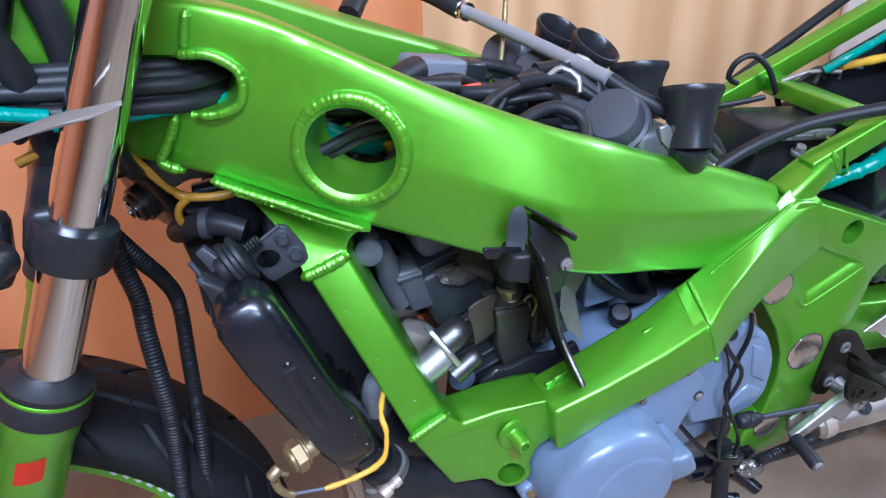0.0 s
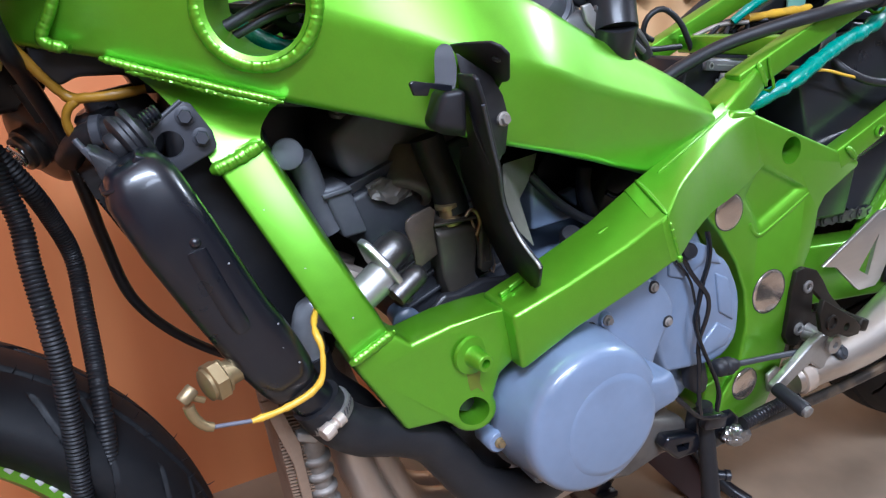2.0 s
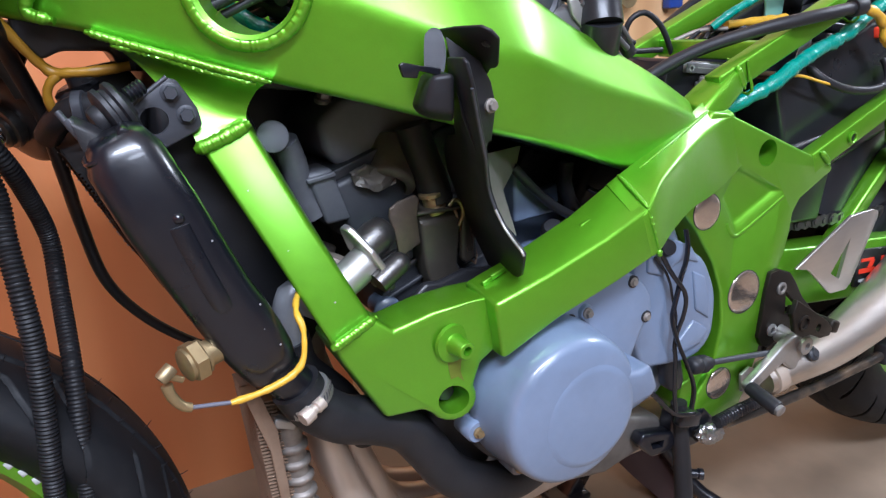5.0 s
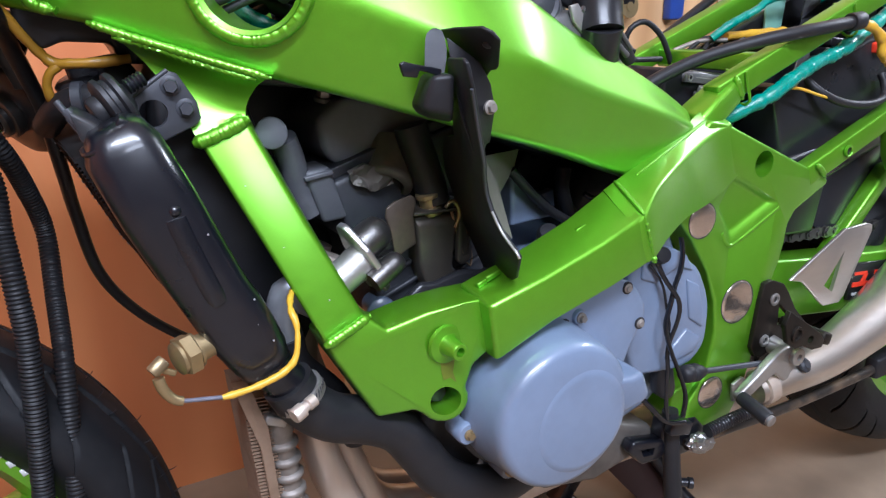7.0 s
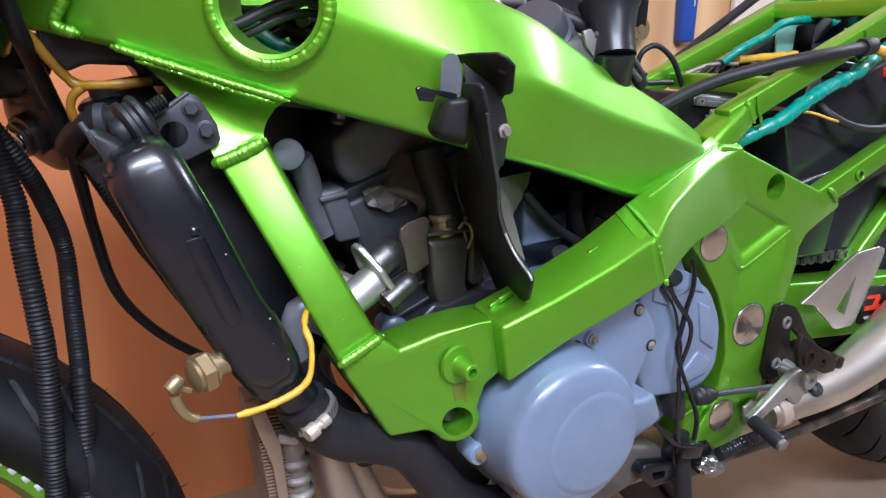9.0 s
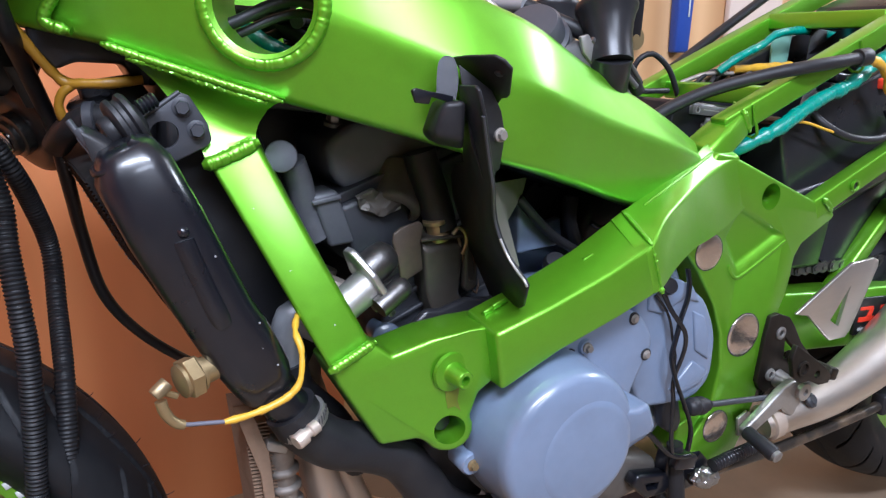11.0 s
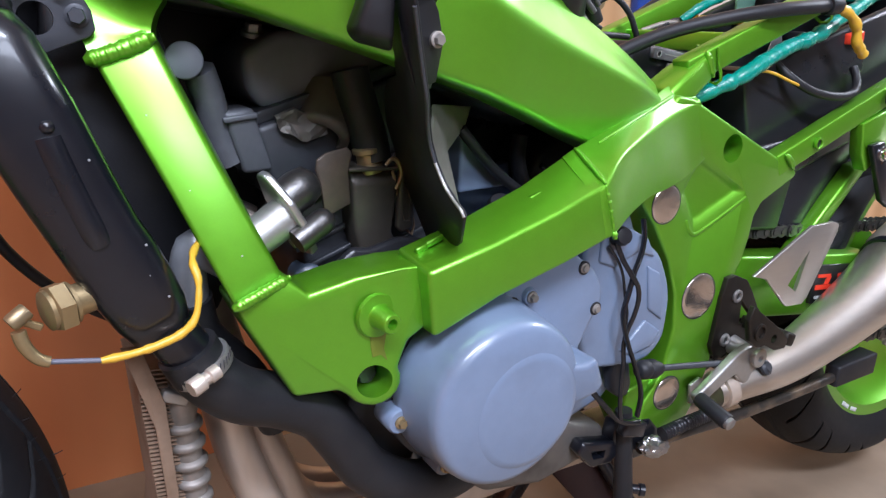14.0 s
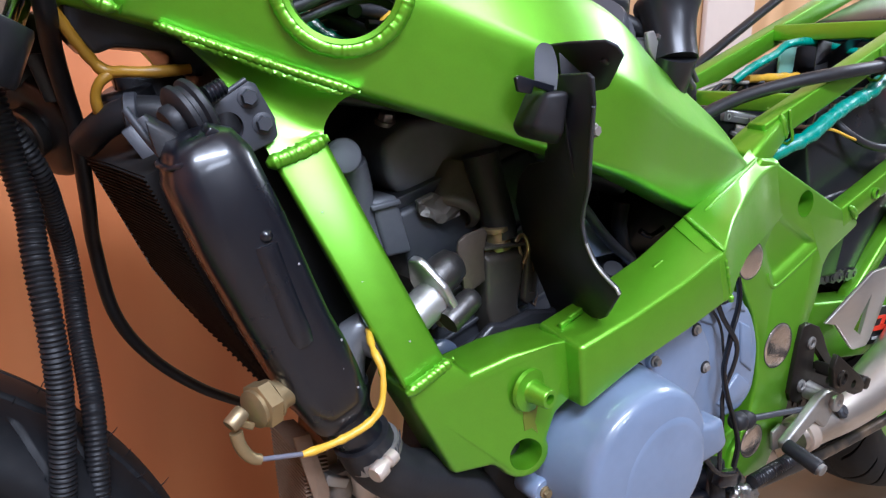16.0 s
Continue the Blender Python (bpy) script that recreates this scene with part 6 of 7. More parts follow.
for x, z in ((0.666, 0.4835), (0.6570, 0.4360)):
    part("hanger_bolt", lathe([(0.0072, 0), (0.0072, 0.0016), (0.0062, 0.0024), (0.0040, 0.0024), (0.0036, 0.0006), (0, 0.0006)], (x, -0.1703, z), (0, -1, 0), 24), ALLOY, hanger, "flush alloy socket bolt")
    # black hexagon paints the shade inside the bolt's recess
    part("socket", lathe([(0.0034, 0), (0.0034, 0.0003), (0, 0.0003)], (x, -0.1709, z), (0, -1, 0), 6), INK, hanger)
bronze = hanger.data.materials[0]
part("lobe", cut(slab([(0.6219, 0.4971), (0.6475, 0.4804), (0.6763, 0.4612), (0.6866, 0.4495), (0.6832, 0.442), (0.667, 0.443), (0.6503, 0.4517), (0.6375, 0.4514), (0.6236, 0.461), (0.617, 0.4827)], -0.2215, -0.2155, 0.001), *[lathe([(r, -0.05), (r, 0.05)], (x, -0.219, z), (0, 1, 0), 20) for x, z, r in ((0.6355, 0.469, 0.0054), (0.6616, 0.4566, 0.0046))]), bronze, hanger, "dark bronze lobe with two holes")
part("bush", lathe([(0.0086, 0), (0.0083, 0.0025), (0.0060, 0.0025), (0.0055, 0.0005), (0.0055, -0.003)], (0.6355, -0.2215, 0.469), (0, -1, 0), 24), bronze, hanger)
part("lobe_stay", block((0.016, 0.056, 0.014), pose(0.693, -0.193, 0.449, 0, 20, 0), 0.003), bronze, hanger)
heel_xz = [(0.683, 0.503), (0.772, 0.5485), (0.812, 0.5495), (0.8225, 0.546), (0.8235, 0.538), (0.788, 0.464), (0.780, 0.457), (0.752, 0.4585), (0.745, 0.463), (0.706, 0.497)]
part("heel_guard", cut(slab(heel_xz, -0.1745, -0.1705, 0.001), slab([(0.746, 0.4845), (0.775, 0.5215), (0.7635, 0.474)], -0.19, -0.15, 0)), mat("brushed_guard", (0.60, 0.57, 0.53), 0.35, 0.9, 0, 300, 0.08, 0.1, (0.1, 1, 1)), bike, "brushed alloy heel guard with a triangular opening")
# shift lever with peg and linkage
lever = part("shift_lever", slab([(0.5865, 0.4004), (0.5900, 0.3925), (0.5965, 0.3900), (0.6260, 0.4045), (0.6442, 0.4118), (0.6520, 0.4040), (0.6600, 0.3975), (0.6660, 0.3985), (0.6703, 0.4067), (0.6805, 0.4160), (0.6830, 0.4250), (0.6795, 0.4335), (0.6700, 0.4390), (0.6560, 0.4395), (0.6415, 0.4345), (0.6127, 0.4158)], -0.2000, -0.1900, 0.0026, 3), ALLOY, bike, "bare alloy gear shift lever")
part("lever_pivot", lathe([(0.0085, -0.03), (0.0085, 0.002), (0.010, 0.003), (0.010, 0.006), (0.0085, 0.0065), (0.004, 0.0065), (0.0035, 0.003), (0, 0.003)], (0.6705, -0.2, 0.4268), (0, -1, 0), 24), ALLOY, lever)
part("lever_spacer", lathe([(0.0066, 0), (0.0066, 0.03)], (0.6712, -0.17, 0.4330), (0.02, -1, -0.2), 18), ALLOY, lever)
peg_a, peg_b = V(0.592, -0.198, 0.3975), V(0.590, -0.240, 0.389)
part("shift_peg", lathe([(0.0068, 0), (0.0075, 0.002), (0.0078, 0.02), (0.0082, 0.036), (0.0075, 0.038)], peg_a, peg_b - peg_a, 20), RUBBER, lever, "black rubber shift peg")
part("peg_end", lathe([(0.0062, 0), (0.0062, 0.006), (0.005, 0.0068), (0, 0.007)], peg_a.lerp(peg_b, 0.83), peg_b - peg_a, 20), ALLOY, lever)
part("shift_rod", sweep([(0.530, -0.188, 0.4385), (0.60, -0.188, 0.4275), (0.672, -0.186, 0.414)], 0.0032, 10), PLATE, bike, "thin grey shift linkage rod")
part("rod_boot", lathe([(0.005, -0.014), (0.0075, -0.012), (0.0092, -0.008), (0.0092, -0.002), (0.0080, 0.000), (0.0095, 0.003), (0.0092, 0.008), (0.0068, 0.010), (0.0068, 0.015), (0.0040, 0.020)], (0.524, -0.188, 0.4395), (1, 0, -0.15), 20), RUBBER, bike, "black rubber rod boot")

# silencer pipe beside the swingarm
pipe = part("exhaust_pipe", sweep([(0.638, -0.180, 0.384), (0.675, -0.184, 0.390), (0.738, -0.187, 0.399), (0.80, -0.189, 0.419), (0.87, -0.191, 0.450), (0.93, -0.193, 0.484)], (0.0165, 0.041), 32, 0.006), mat("brushed_exhaust", (0.72, 0.67, 0.61), 0.33, 0.92, 0, 150, 0.22, 0.2, (0.25, 1, 1), dirt=(0.30, 0.22, 0.15), dirt_amount=0.6), bike, "brushed stainless exhaust link pipe")
part("pipe_ring", lathe([(0.041, 0), (0.0435, 0.001), (0.0435, 0.010), (0.041, 0.011)], (0.925, -0.193, 0.4815), (0.90, -0.03, 0.43), 36), BLACK, pipe, "black clamp ring")
part("silencer", lathe([(0.040, 0), (0.046, 0.01), (0.048, 0.05), (0.048, 0.30), (0.04, 0.31), (0, 0.31)], (0.93, -0.193, 0.484), (0.90, -0.03, 0.43), 36), STEEL, pipe, "tarnished stainless silencer")
part("pipe_collar", lathe([(0.0185, 0), (0.0205, 0.001), (0.0205, 0.014), (0.0185, 0.015)], (0.644, -0.1805, 0.385), (0.98, -0.08, 0.15), 28), STEEL, pipe)
part("pipe_bolt", lathe([(0.0085, -0.002), (0.0085, 0.001), (0.006, 0.002), (0.005, 0.004), (0, 0.004)], (0.690, -0.2015, 0.411), (0.1, -0.8, 0.55), 14), ENGINE, pipe)
part("exhaust_tongue", slab([(0.612, 0.394), (0.626, 0.40), (0.648, 0.386), (0.640, 0.368), (0.615, 0.372)], -0.172, -0.168, 0.001), ALLOY, bike)

# side stand folded back along the exhaust, with its springs
stand = part("side_stand", sweep([(0.548, -0.17, 0.338), (0.60, -0.176, 0.344), (0.69, -0.182, 0.346), (0.80, -0.186, 0.352), (0.875, -0.188, 0.358)], 0.0062, 14), mat("worn_stand_paint", (0.042, 0.036, 0.031), 0.36, 0.4, 0, 160, 0.4, 0.3, dirt=(0.30, 0.21, 0.13), dirt_amount=0.5), bike, "worn black side stand folded back")
part("stand_foot", loft([[(0.85, -0.196, 0.372), (0.85, -0.196, 0.345), (0.85, -0.178, 0.345), (0.85, -0.178, 0.372)], [(0.925, -0.200, 0.378), (0.925, -0.200, 0.350), (0.925, -0.176, 0.350), (0.925, -0.176, 0.378)]], 0.003), RUBBER, stand)
part("stand_spring", sweep([(0.565, -0.183, 0.3565), (0.60, -0.184, 0.3605), (0.645, -0.184, 0.3625)], 0.0075, 12, ridge=(0.0038, 0.0018)), PLASTIC, stand, "black coil spring")
part("stand_bracket", slab([(0.52, 0.372), (0.565, 0.366), (0.585, 0.345), (0.575, 0.322), (0.545, 0.322), (0.515, 0.345)], -0.166, -0.145, 0.004), BLACK, bike, "black greasy side stand bracket")
wrap = bmesh.new()
bmesh.ops.create_icosphere(wrap, subdivisions=4, radius=1.0)
for v in wrap.verts:
    v.co = Vector((v.co.x * 0.018, v.co.y * 0.010, v.co.z * 0.011)) * (1 + 0.22 * noise.noise(v.co * 2.2) + 0.14 * noise.noise(v.co * 6))
wrap.transform(pose(0.562, -0.178, 0.341, 0, 12, 0))
part("foil_wrap", wrap, FOIL, stand, "crumpled foil wrap", 30)
# black prop stand under the engine
part("prop_leg", sweep([(0.525, -0.165, 0.385), (0.53, -0.168, 0.33), (0.536, -0.172, 0.26), (0.54, -0.176, 0.16), (0.54, -0.178, 0.083)], (0.0085, 0.0125), 14), RUBBER, bike, "black steel stand leg")
part("prop_bolt", lathe([(0.005, -0.012), (0.005, 0.006), (0.0065, 0.007), (0.0065, 0.012), (0, 0.012)], (0.545, -0.172, 0.293), (0.8, -0.5, -0.1), 14), BLACK, bike)
part("prop_arm", cut(slab([(0.470, 0.352), (0.476, 0.362), (0.518, 0.352), (0.530, 0.340), (0.516, 0.328), (0.490, 0.330)], -0.166, -0.150, 0.003), slab([(0.486, 0.350), (0.506, 0.346), (0.504, 0.338), (0.490, 0.340)], -0.18, -0.157, 0.0)), BLACK, bike)
part("prop_foot", block((0.05, 0.06, 0.012), pose(0.54, -0.178, 0.087), 0.003), BLACK, bike)

# wires hanging past the sprocket cover
for loop, r, flat in (
        ([(0.4947, -0.186, 0.587), (0.4957, -0.189, 0.571), (0.4918, -0.191, 0.5555), (0.4852, -0.1925, 0.5432), (0.4803, -0.194, 0.5276), (0.4757, -0.195, 0.5147), (0.4736, -0.196, 0.5052), (0.4777, -0.1965, 0.4905), (0.4855, -0.1965, 0.4732), (0.4972, -0.1965, 0.4509), (0.5071, -0.196, 0.4307), (0.5117, -0.195, 0.415), (0.5135, -0.192, 0.395)], 0.0029, 0.6),
        ([(0.4619, -0.19, 0.57), (0.47, -0.192, 0.5543), (0.477, -0.1955, 0.543), (0.4863, -0.197, 0.5303), (0.4905, -0.196, 0.5165), (0.4905, -0.193, 0.5002), (0.4868, -0.191, 0.4861), (0.4857, -0.19, 0.4721), (0.4875, -0.191, 0.454), (0.4869, -0.192, 0.4361), (0.4887, -0.192, 0.4138), (0.4946, -0.19, 0.3932)], 0.0024, 0.75),
        ([(0.4571, -0.186, 0.5669), (0.4694, -0.188, 0.5514), (0.4757, -0.189, 0.5376), (0.4805, -0.189, 0.52), (0.4861, -0.189, 0.5031), (0.4872, -0.188, 0.4829)], 0.0013, 1.0),
        ([(0.440, -0.176, 0.455), (0.4572, -0.186, 0.4316), (0.4714, -0.190, 0.4152), (0.4885, -0.190, 0.3975), (0.5025, -0.19, 0.390), (0.52, -0.19, 0.386)], 0.0027, 1.0)):
    part("cover_wire", sweep(loop, r, 12, flat=flat), GLOSS, bike, "black sleeved wire hanging past the engine covers")
# black plate added to cover the area behind the wires, dark there
part("wire_grommet", slab([(0.4921, 0.4751), (0.5012, 0.4632), (0.5083, 0.4462), (0.5143, 0.423), (0.5115, 0.4115), (0.5016, 0.4102), (0.4923, 0.4176), (0.4878, 0.4361), (0.4901, 0.4548)], -0.180, -0.165, 0.003, 2), PLASTIC, bike, "black plate added over the dark area behind the hanging wires")
part("neutral_plug", lathe([(0.007, -0.004), (0.0085, 0), (0.0085, 0.008), (0.007, 0.012), (0, 0.013)], (0.4680, -0.184, 0.5735), (-0.2, -0.9, 0.3), 14), PLASTIC, bike, "black wire plug")
part("wire_clamp", block((0.03, 0.012, 0.016), pose(0.525, -0.178, 0.372, 0, 15, 0), 0.003), BLACK, bike)

# ---- carburettors and intake trumpets ----
SLATE = mat("slate_cap", (0.055, 0.058, 0.068), 0.42, 0.1, 0, 200, 0.15, 0.08)
CARB = mat("dark_carb_alloy", (0.10, 0.10, 0.10), 0.45, 0.5, 0.0, 200, 0.25, 0.2, dirt=(0.20, 0.19, 0.18), dirt_amount=0.5)
TRUMPET = lathe([(0.0178, -0.046), (0.0178, -0.036), (0.0184, -0.026), (0.0206, -0.014), (0.0232, -0.006), (0.0250, -0.003), (0.0258, 0.0), (0.0252, 0.003), (0.0236, 0.0035), (0.0218, 0.0015), (0.0195, -0.010), (0.0160, -0.03), (0.0145, -0.045), (0, -0.045)], (0, 0, 0), (0, 0, 1), 40)
trumpet = part("intake_trumpet", TRUMPET, PLASTIC, bike, "glossy black intake trumpet")
capd = V(-0.60, -0.42, 0.68).normalized()
for i, tilt in enumerate((V(0.14, 0.37, 0.92), V(0.11, 0.34, 0.93), V(0.335, -0.372, 0.866), V(0.267, -0.367, 0.891))):
    y = -0.159 + 0.072 * i
    t_ = trumpet if i == 0 else new("intake_trumpet", trumpet.data)
    t_.parent, t_.matrix_parent_inverse = bike, Matrix.Translation(-bike.location)
    t_.matrix_basis = Matrix.Translation((0.4015, y, 0.814)) @ V(0, 0, 1).rotation_difference(tilt.normalized()).to_matrix().to_4x4()
    tagged(t_, "glossy black intake trumpet")
    y += 0.014 if i == 0 else 0.0
    carb = part("carburettor", loft([
        [(0.352, y - 0.022, 0.786), (0.378, y - 0.022, 0.790), (0.378, y + 0.022, 0.790), (0.352, y + 0.022, 0.786)],
        [(0.350, y - 0.025, 0.765), (0.402, y - 0.025, 0.772), (0.402, y + 0.025, 0.772), (0.350, y + 0.025, 0.765)],
        [(0.372, y - 0.024, 0.735), (0.432, y - 0.022, 0.745), (0.432, y + 0.022, 0.745), (0.372, y + 0.024, 0.735)],
        [(0.385, y - 0.02, 0.700), (0.440, y - 0.02, 0.705), (0.440, y + 0.02, 0.705), (0.385, y + 0.02, 0.700)]], 0.005), CARB, bike, "weathered alloy carburettor body")
    cc = V(0.346, y + 0.004, 0.788)
    part("vacuum_cap", lathe([(0.024, -0.022), (0.0255, -0.012), (0.0275, -0.002), (0.0275, 0.003), (0.0245, 0.005), (0.0235, 0.016), (0.021, 0.020), (0, 0.0215)], cc, capd, 36), SLATE, carb, "round slate-black vacuum cap")
    part("cap_band", lathe([(0.0278, -0.007), (0.0285, -0.006), (0.0285, -0.002), (0.0278, -0.001)], cc, capd, 36), CARB, carb)
    part("float_bowl", lathe([(0.015, 0), (0.017, 0.006), (0.017, 0.03), (0.013, 0.035), (0, 0.036)], (0.425, y, 0.70), (0.5, 0, -0.85), 20), CARB, carb)
    if i == 0:
        part("carb_rib", sweep([(0.378, y - 0.026, 0.790), (0.40, y - 0.027, 0.775), (0.430, y - 0.024, 0.752)], 0.0026, 10), CARB, carb)
        part("carb_rib", sweep([(0.386, y - 0.027, 0.797), (0.408, y - 0.027, 0.781), (0.436, y - 0.022, 0.757)], 0.0020, 10), CARB, carb)
part("intake_duct", sweep([(0.3955, -0.1745, 0.778), (0.399, -0.168, 0.764), (0.409, -0.156, 0.750), (0.424, -0.140, 0.736)], 0.0178, 24), PLASTIC, bike, "black rubber duct under the intake trumpet")
linkage = part("throttle_linkage", sweep([(0.385, -0.160, 0.780), (0.405, -0.152, 0.768), (0.430, -0.142, 0.752), (0.448, -0.136, 0.738)], 0.0036, 12), ALLOY, bike, "bare alloy throttle linkage")
part("link_arm", slab([(0.366, 0.792), (0.374, 0.794), (0.388, 0.776), (0.382, 0.768), (0.370, 0.780)], -0.172, -0.168, 0.001), ALLOY, linkage)
part("return_spring", sweep([(0.452, -0.132, 0.745), (0.4585, -0.130, 0.738), (0.460, -0.130, 0.727)], 0.0058, 12, ridge=(0.0028, 0.0014)), CHROME, linkage, "bright coil return spring")
bolt("idle_screw", (0.446, -0.138, 0.735), (0.1, -1, 0.2), 0.0055, 0.006, linkage, ALLOY)

# rail across the carburettors and its hose
part("fuel_rail", sweep([(0.3535, -0.115, 0.8165), (0.338, -0.02, 0.823), (0.3165, 0.10, 0.831)], 0.0064, 16), GREYHOSE, bike, "grey pipe across the carburettors")
part("rail_clip", lathe([(0.0098, 0), (0.0098, 0.004), (0.0086, 0.006), (0.0086, 0.009), (0.0098, 0.010), (0.0098, 0.013)], (0.3165, 0.10, 0.831), (-0.15, 0.98, 0.06), 20), CHROME, bike)
part("rail_end", sweep([(0.3535, -0.115, 0.8165), (0.366, -0.132, 0.807), (0.388, -0.148, 0.795), (0.412, -0.152, 0.781), (0.436, -0.152, 0.764), (0.452, -0.148, 0.746)], 0.0066, 12), RUBBER, bike)
part("breather_hose", sweep([(0.3145, 0.115, 0.832), (0.290, 0.145, 0.846), (0.255, 0.15, 0.858), (0.215, 0.13, 0.858), (0.19, 0.10, 0.84)], 0.0115, 16), RUBBER, bike)

# wiring over the engine between the spars
part("ignition_coil", block((0.055, 0.032, 0.036), pose(0.225, -0.035, 0.812, 0, 12, 15), 0.004), mat("coil_grey", (0.15, 0.155, 0.185), 0.45), bike, "grey ignition coil block")
part("coil_end", block((0.028, 0.028, 0.03), pose(0.262, -0.025, 0.806, 0, 12, 15), 0.004), PLASTIC, bike)
part("coil_boot", sweep([(0.15, -0.095, 0.815), (0.168, -0.085, 0.824), (0.19, -0.07, 0.828), (0.204, -0.06, 0.828)], (0.010, 0.0115), 16), RUBBER, bike, "thick black rubber boot")
part("red_wire", sweep([(0.19, -0.115, 0.803), (0.215, -0.09, 0.812), (0.24, -0.07, 0.811), (0.26, -0.06, 0.808)], 0.002, 8), RED, bike, "thin red wire")
rng = random.Random(11)
for i in range(26):
    x0, y0 = rng.uniform(0.09, 0.26), rng.uniform(-0.13, 0.02)
    x1, y1 = x0 + rng.uniform(0.06, 0.17), rng.uniform(-0.12, 0.03)
    z0, z1 = rng.uniform(0.765, 0.81), rng.uniform(0.755, 0.80)
    m1 = ((x0 * 2 + x1) / 3, (y0 * 2 + y1) / 3 + rng.uniform(-0.03, 0.03), z0 + rng.uniform(0.0, 0.022))
    m2 = ((x0 + x1 * 2) / 3, (y0 + y1 * 2) / 3 + rng.uniform(-0.03, 0.03), z1 + rng.uniform(0.0, 0.018))
    part("engine_cable", sweep([(x0, y0, z0), m1, m2, (x1, y1, z1)], rng.uniform(0.0028, 0.0062), 10, 0.008), RUBBER, bike)
for k, (a, b) in enumerate(((0.27, -0.10), (0.30, -0.075))):
    part("choke_cable", sweep([(0.20 + 0.03 * k, -0.155 + 0.02 * k, 0.79), (a - 0.03, b - 0.02, 0.812), (a + 0.01, b, 0.818), (a + 0.05, b + 0.005, 0.815), (a + 0.075, b - 0.01, 0.80)], 0.0048, 12), RUBBER, bike)
    part("cable_ferrule", sweep([(a + 0.005, b, 0.819), (a + 0.03, b + 0.003, 0.8185)], 0.0064, 12), PLASTIC, bike)
    part("cable_hook", sweep([(a + 0.032, b + 0.003, 0.818), (a + 0.05, b + 0.008, 0.824), (a + 0.062, b + 0.0, 0.816), (a + 0.06, b - 0.008, 0.806)], 0.0026, 10), ALLOY, bike)
part("hose_elbow", sweep([(0.235, -0.155, 0.79), (0.262, -0.140, 0.803), (0.292, -0.135, 0.808), (0.310, -0.145, 0.800), (0.306, -0.160, 0.788), (0.288, -0.168, 0.784)], 0.0055, 14), RUBBER, bike)
part("coolant_elbow", sweep([(0.245, -0.166, 0.793), (0.270, -0.170, 0.790), (0.300, -0.172, 0.778)], 0.0075, 14), mat("pale_hose", (0.28, 0.28, 0.30), 0.5), bike)
# black sheet added so the space between the spars reads dark
part("heat_blanket", slab([(0.11, 0.753), (0.36, 0.735), (0.46, 0.69), (0.52, 0.66), (0.52, 0.65), (0.44, 0.66), (0.34, 0.715), (0.11, 0.745)], -0.13, 0.06, 0.003), RUBBER, bike, "black sheet added to keep the space over the engine dark")
part("throttle_body_duct", block((0.12, 0.16, 0.05), pose(0.36, -0.05, 0.70, 0, 20, 0), 0.01), PLASTIC, bike)
part("wire_mesh_hose", sweep([(0.318, 0.02, 0.80), (0.340, 0.06, 0.83), (0.375, 0.13, 0.875), (0.42, 0.22, 0.93)], 0.0030, 10, ridge=(0.003, 0.0009)), BRASS, bike, "braided brass-coloured spark lead")
# things seen through the spar opening
part("bundle_lead", sweep([(0.10, -0.06, 0.83), (0.16, -0.07, 0.825), (0.23, -0.09, 0.82)], 0.0065, 12), RUBBER, bike)
part("bundle_lead", sweep([(0.10, -0.07, 0.81), (0.16, -0.075, 0.805), (0.24, -0.08, 0.80)], 0.0055, 12), RUBBER, bike)
part("bundle_lead", sweep([(0.115, -0.09, 0.80), (0.145, -0.085, 0.782), (0.175, -0.08, 0.775), (0.20, -0.08, 0.79)], 0.0085, 12, lumpy=0.2), TEAL, bike, "teal-taped wiring loom")
part("bundle_lead", sweep([(0.165, -0.09, 0.775), (0.185, -0.085, 0.785), (0.20, -0.08, 0.80)], 0.0055, 12, lumpy=0.2), YELLOW, bike, "yellow-taped wiring loom")
part("connector", block((0.022, 0.014, 0.016), pose(0.155, -0.055, 0.832, 0, 20, 20), 0.002), WHITE, bike, "white wiring connector")
part("connector", block((0.018, 0.014, 0.012), pose(0.19, -0.06, 0.815, 10, -10, 30), 0.002), PLASTIC, bike)

# ---- under the subframe ----
relay = part("relay_box", block((0.085, 0.05, 0.052), pose(0.94, -0.005, 0.688, 0, 7, 0), 0.006, 3), PLASTIC, bike, "black plastic relay box with stepped lid")
for k, (w_, h_) in enumerate(((0.090, 0.0145), (0.082, 0.040), (0.060, 0.054))):
    part("lid_step", block((w_, 0.054 - 0.006 * k, 0.012), pose(0.94 + 0.004 * k, -0.006, 0.688 + h_, 0, 7, 0), 0.003, 2), PLASTIC, relay)
for k in range(3):
    part("box_rib", block((0.004, 0.004, 0.036), pose(0.912 + 0.024 * k, -0.031, 0.684 - 0.003 * k, 0, 7, 0), 0.001), PLASTIC, relay)
part("battery_tray", cut(block((0.38, 0.15, 0.14), pose(0.88, YC, 0.695, 0, -17, 0), 0.006), block((0.365, 0.135, 0.14), pose(0.88, YC, 0.72, 0, -17, 0), 0.004)), PLASTIC, bike, "black plastic battery tray")
part("under_tray", loft([[(0.66, -0.14, 0.625), (0.66, 0.03, 0.625), (0.66, 0.03, 0.545), (0.66, -0.14, 0.545)], [(0.80, -0.13, 0.64), (0.80, 0.02, 0.64), (0.78, 0.02, 0.53), (0.78, -0.13, 0.53)]], 0.006), PLASTIC, bike)
part("mudguard", sweep([(0.82, YC, 0.52), (0.87, YC, 0.60), (0.95, YC, 0.66), (1.06, YC, 0.69), (1.2, YC, 0.70)], 0.07, 16, flat=1.0), PLASTIC, bike, "black rear mudguard") 
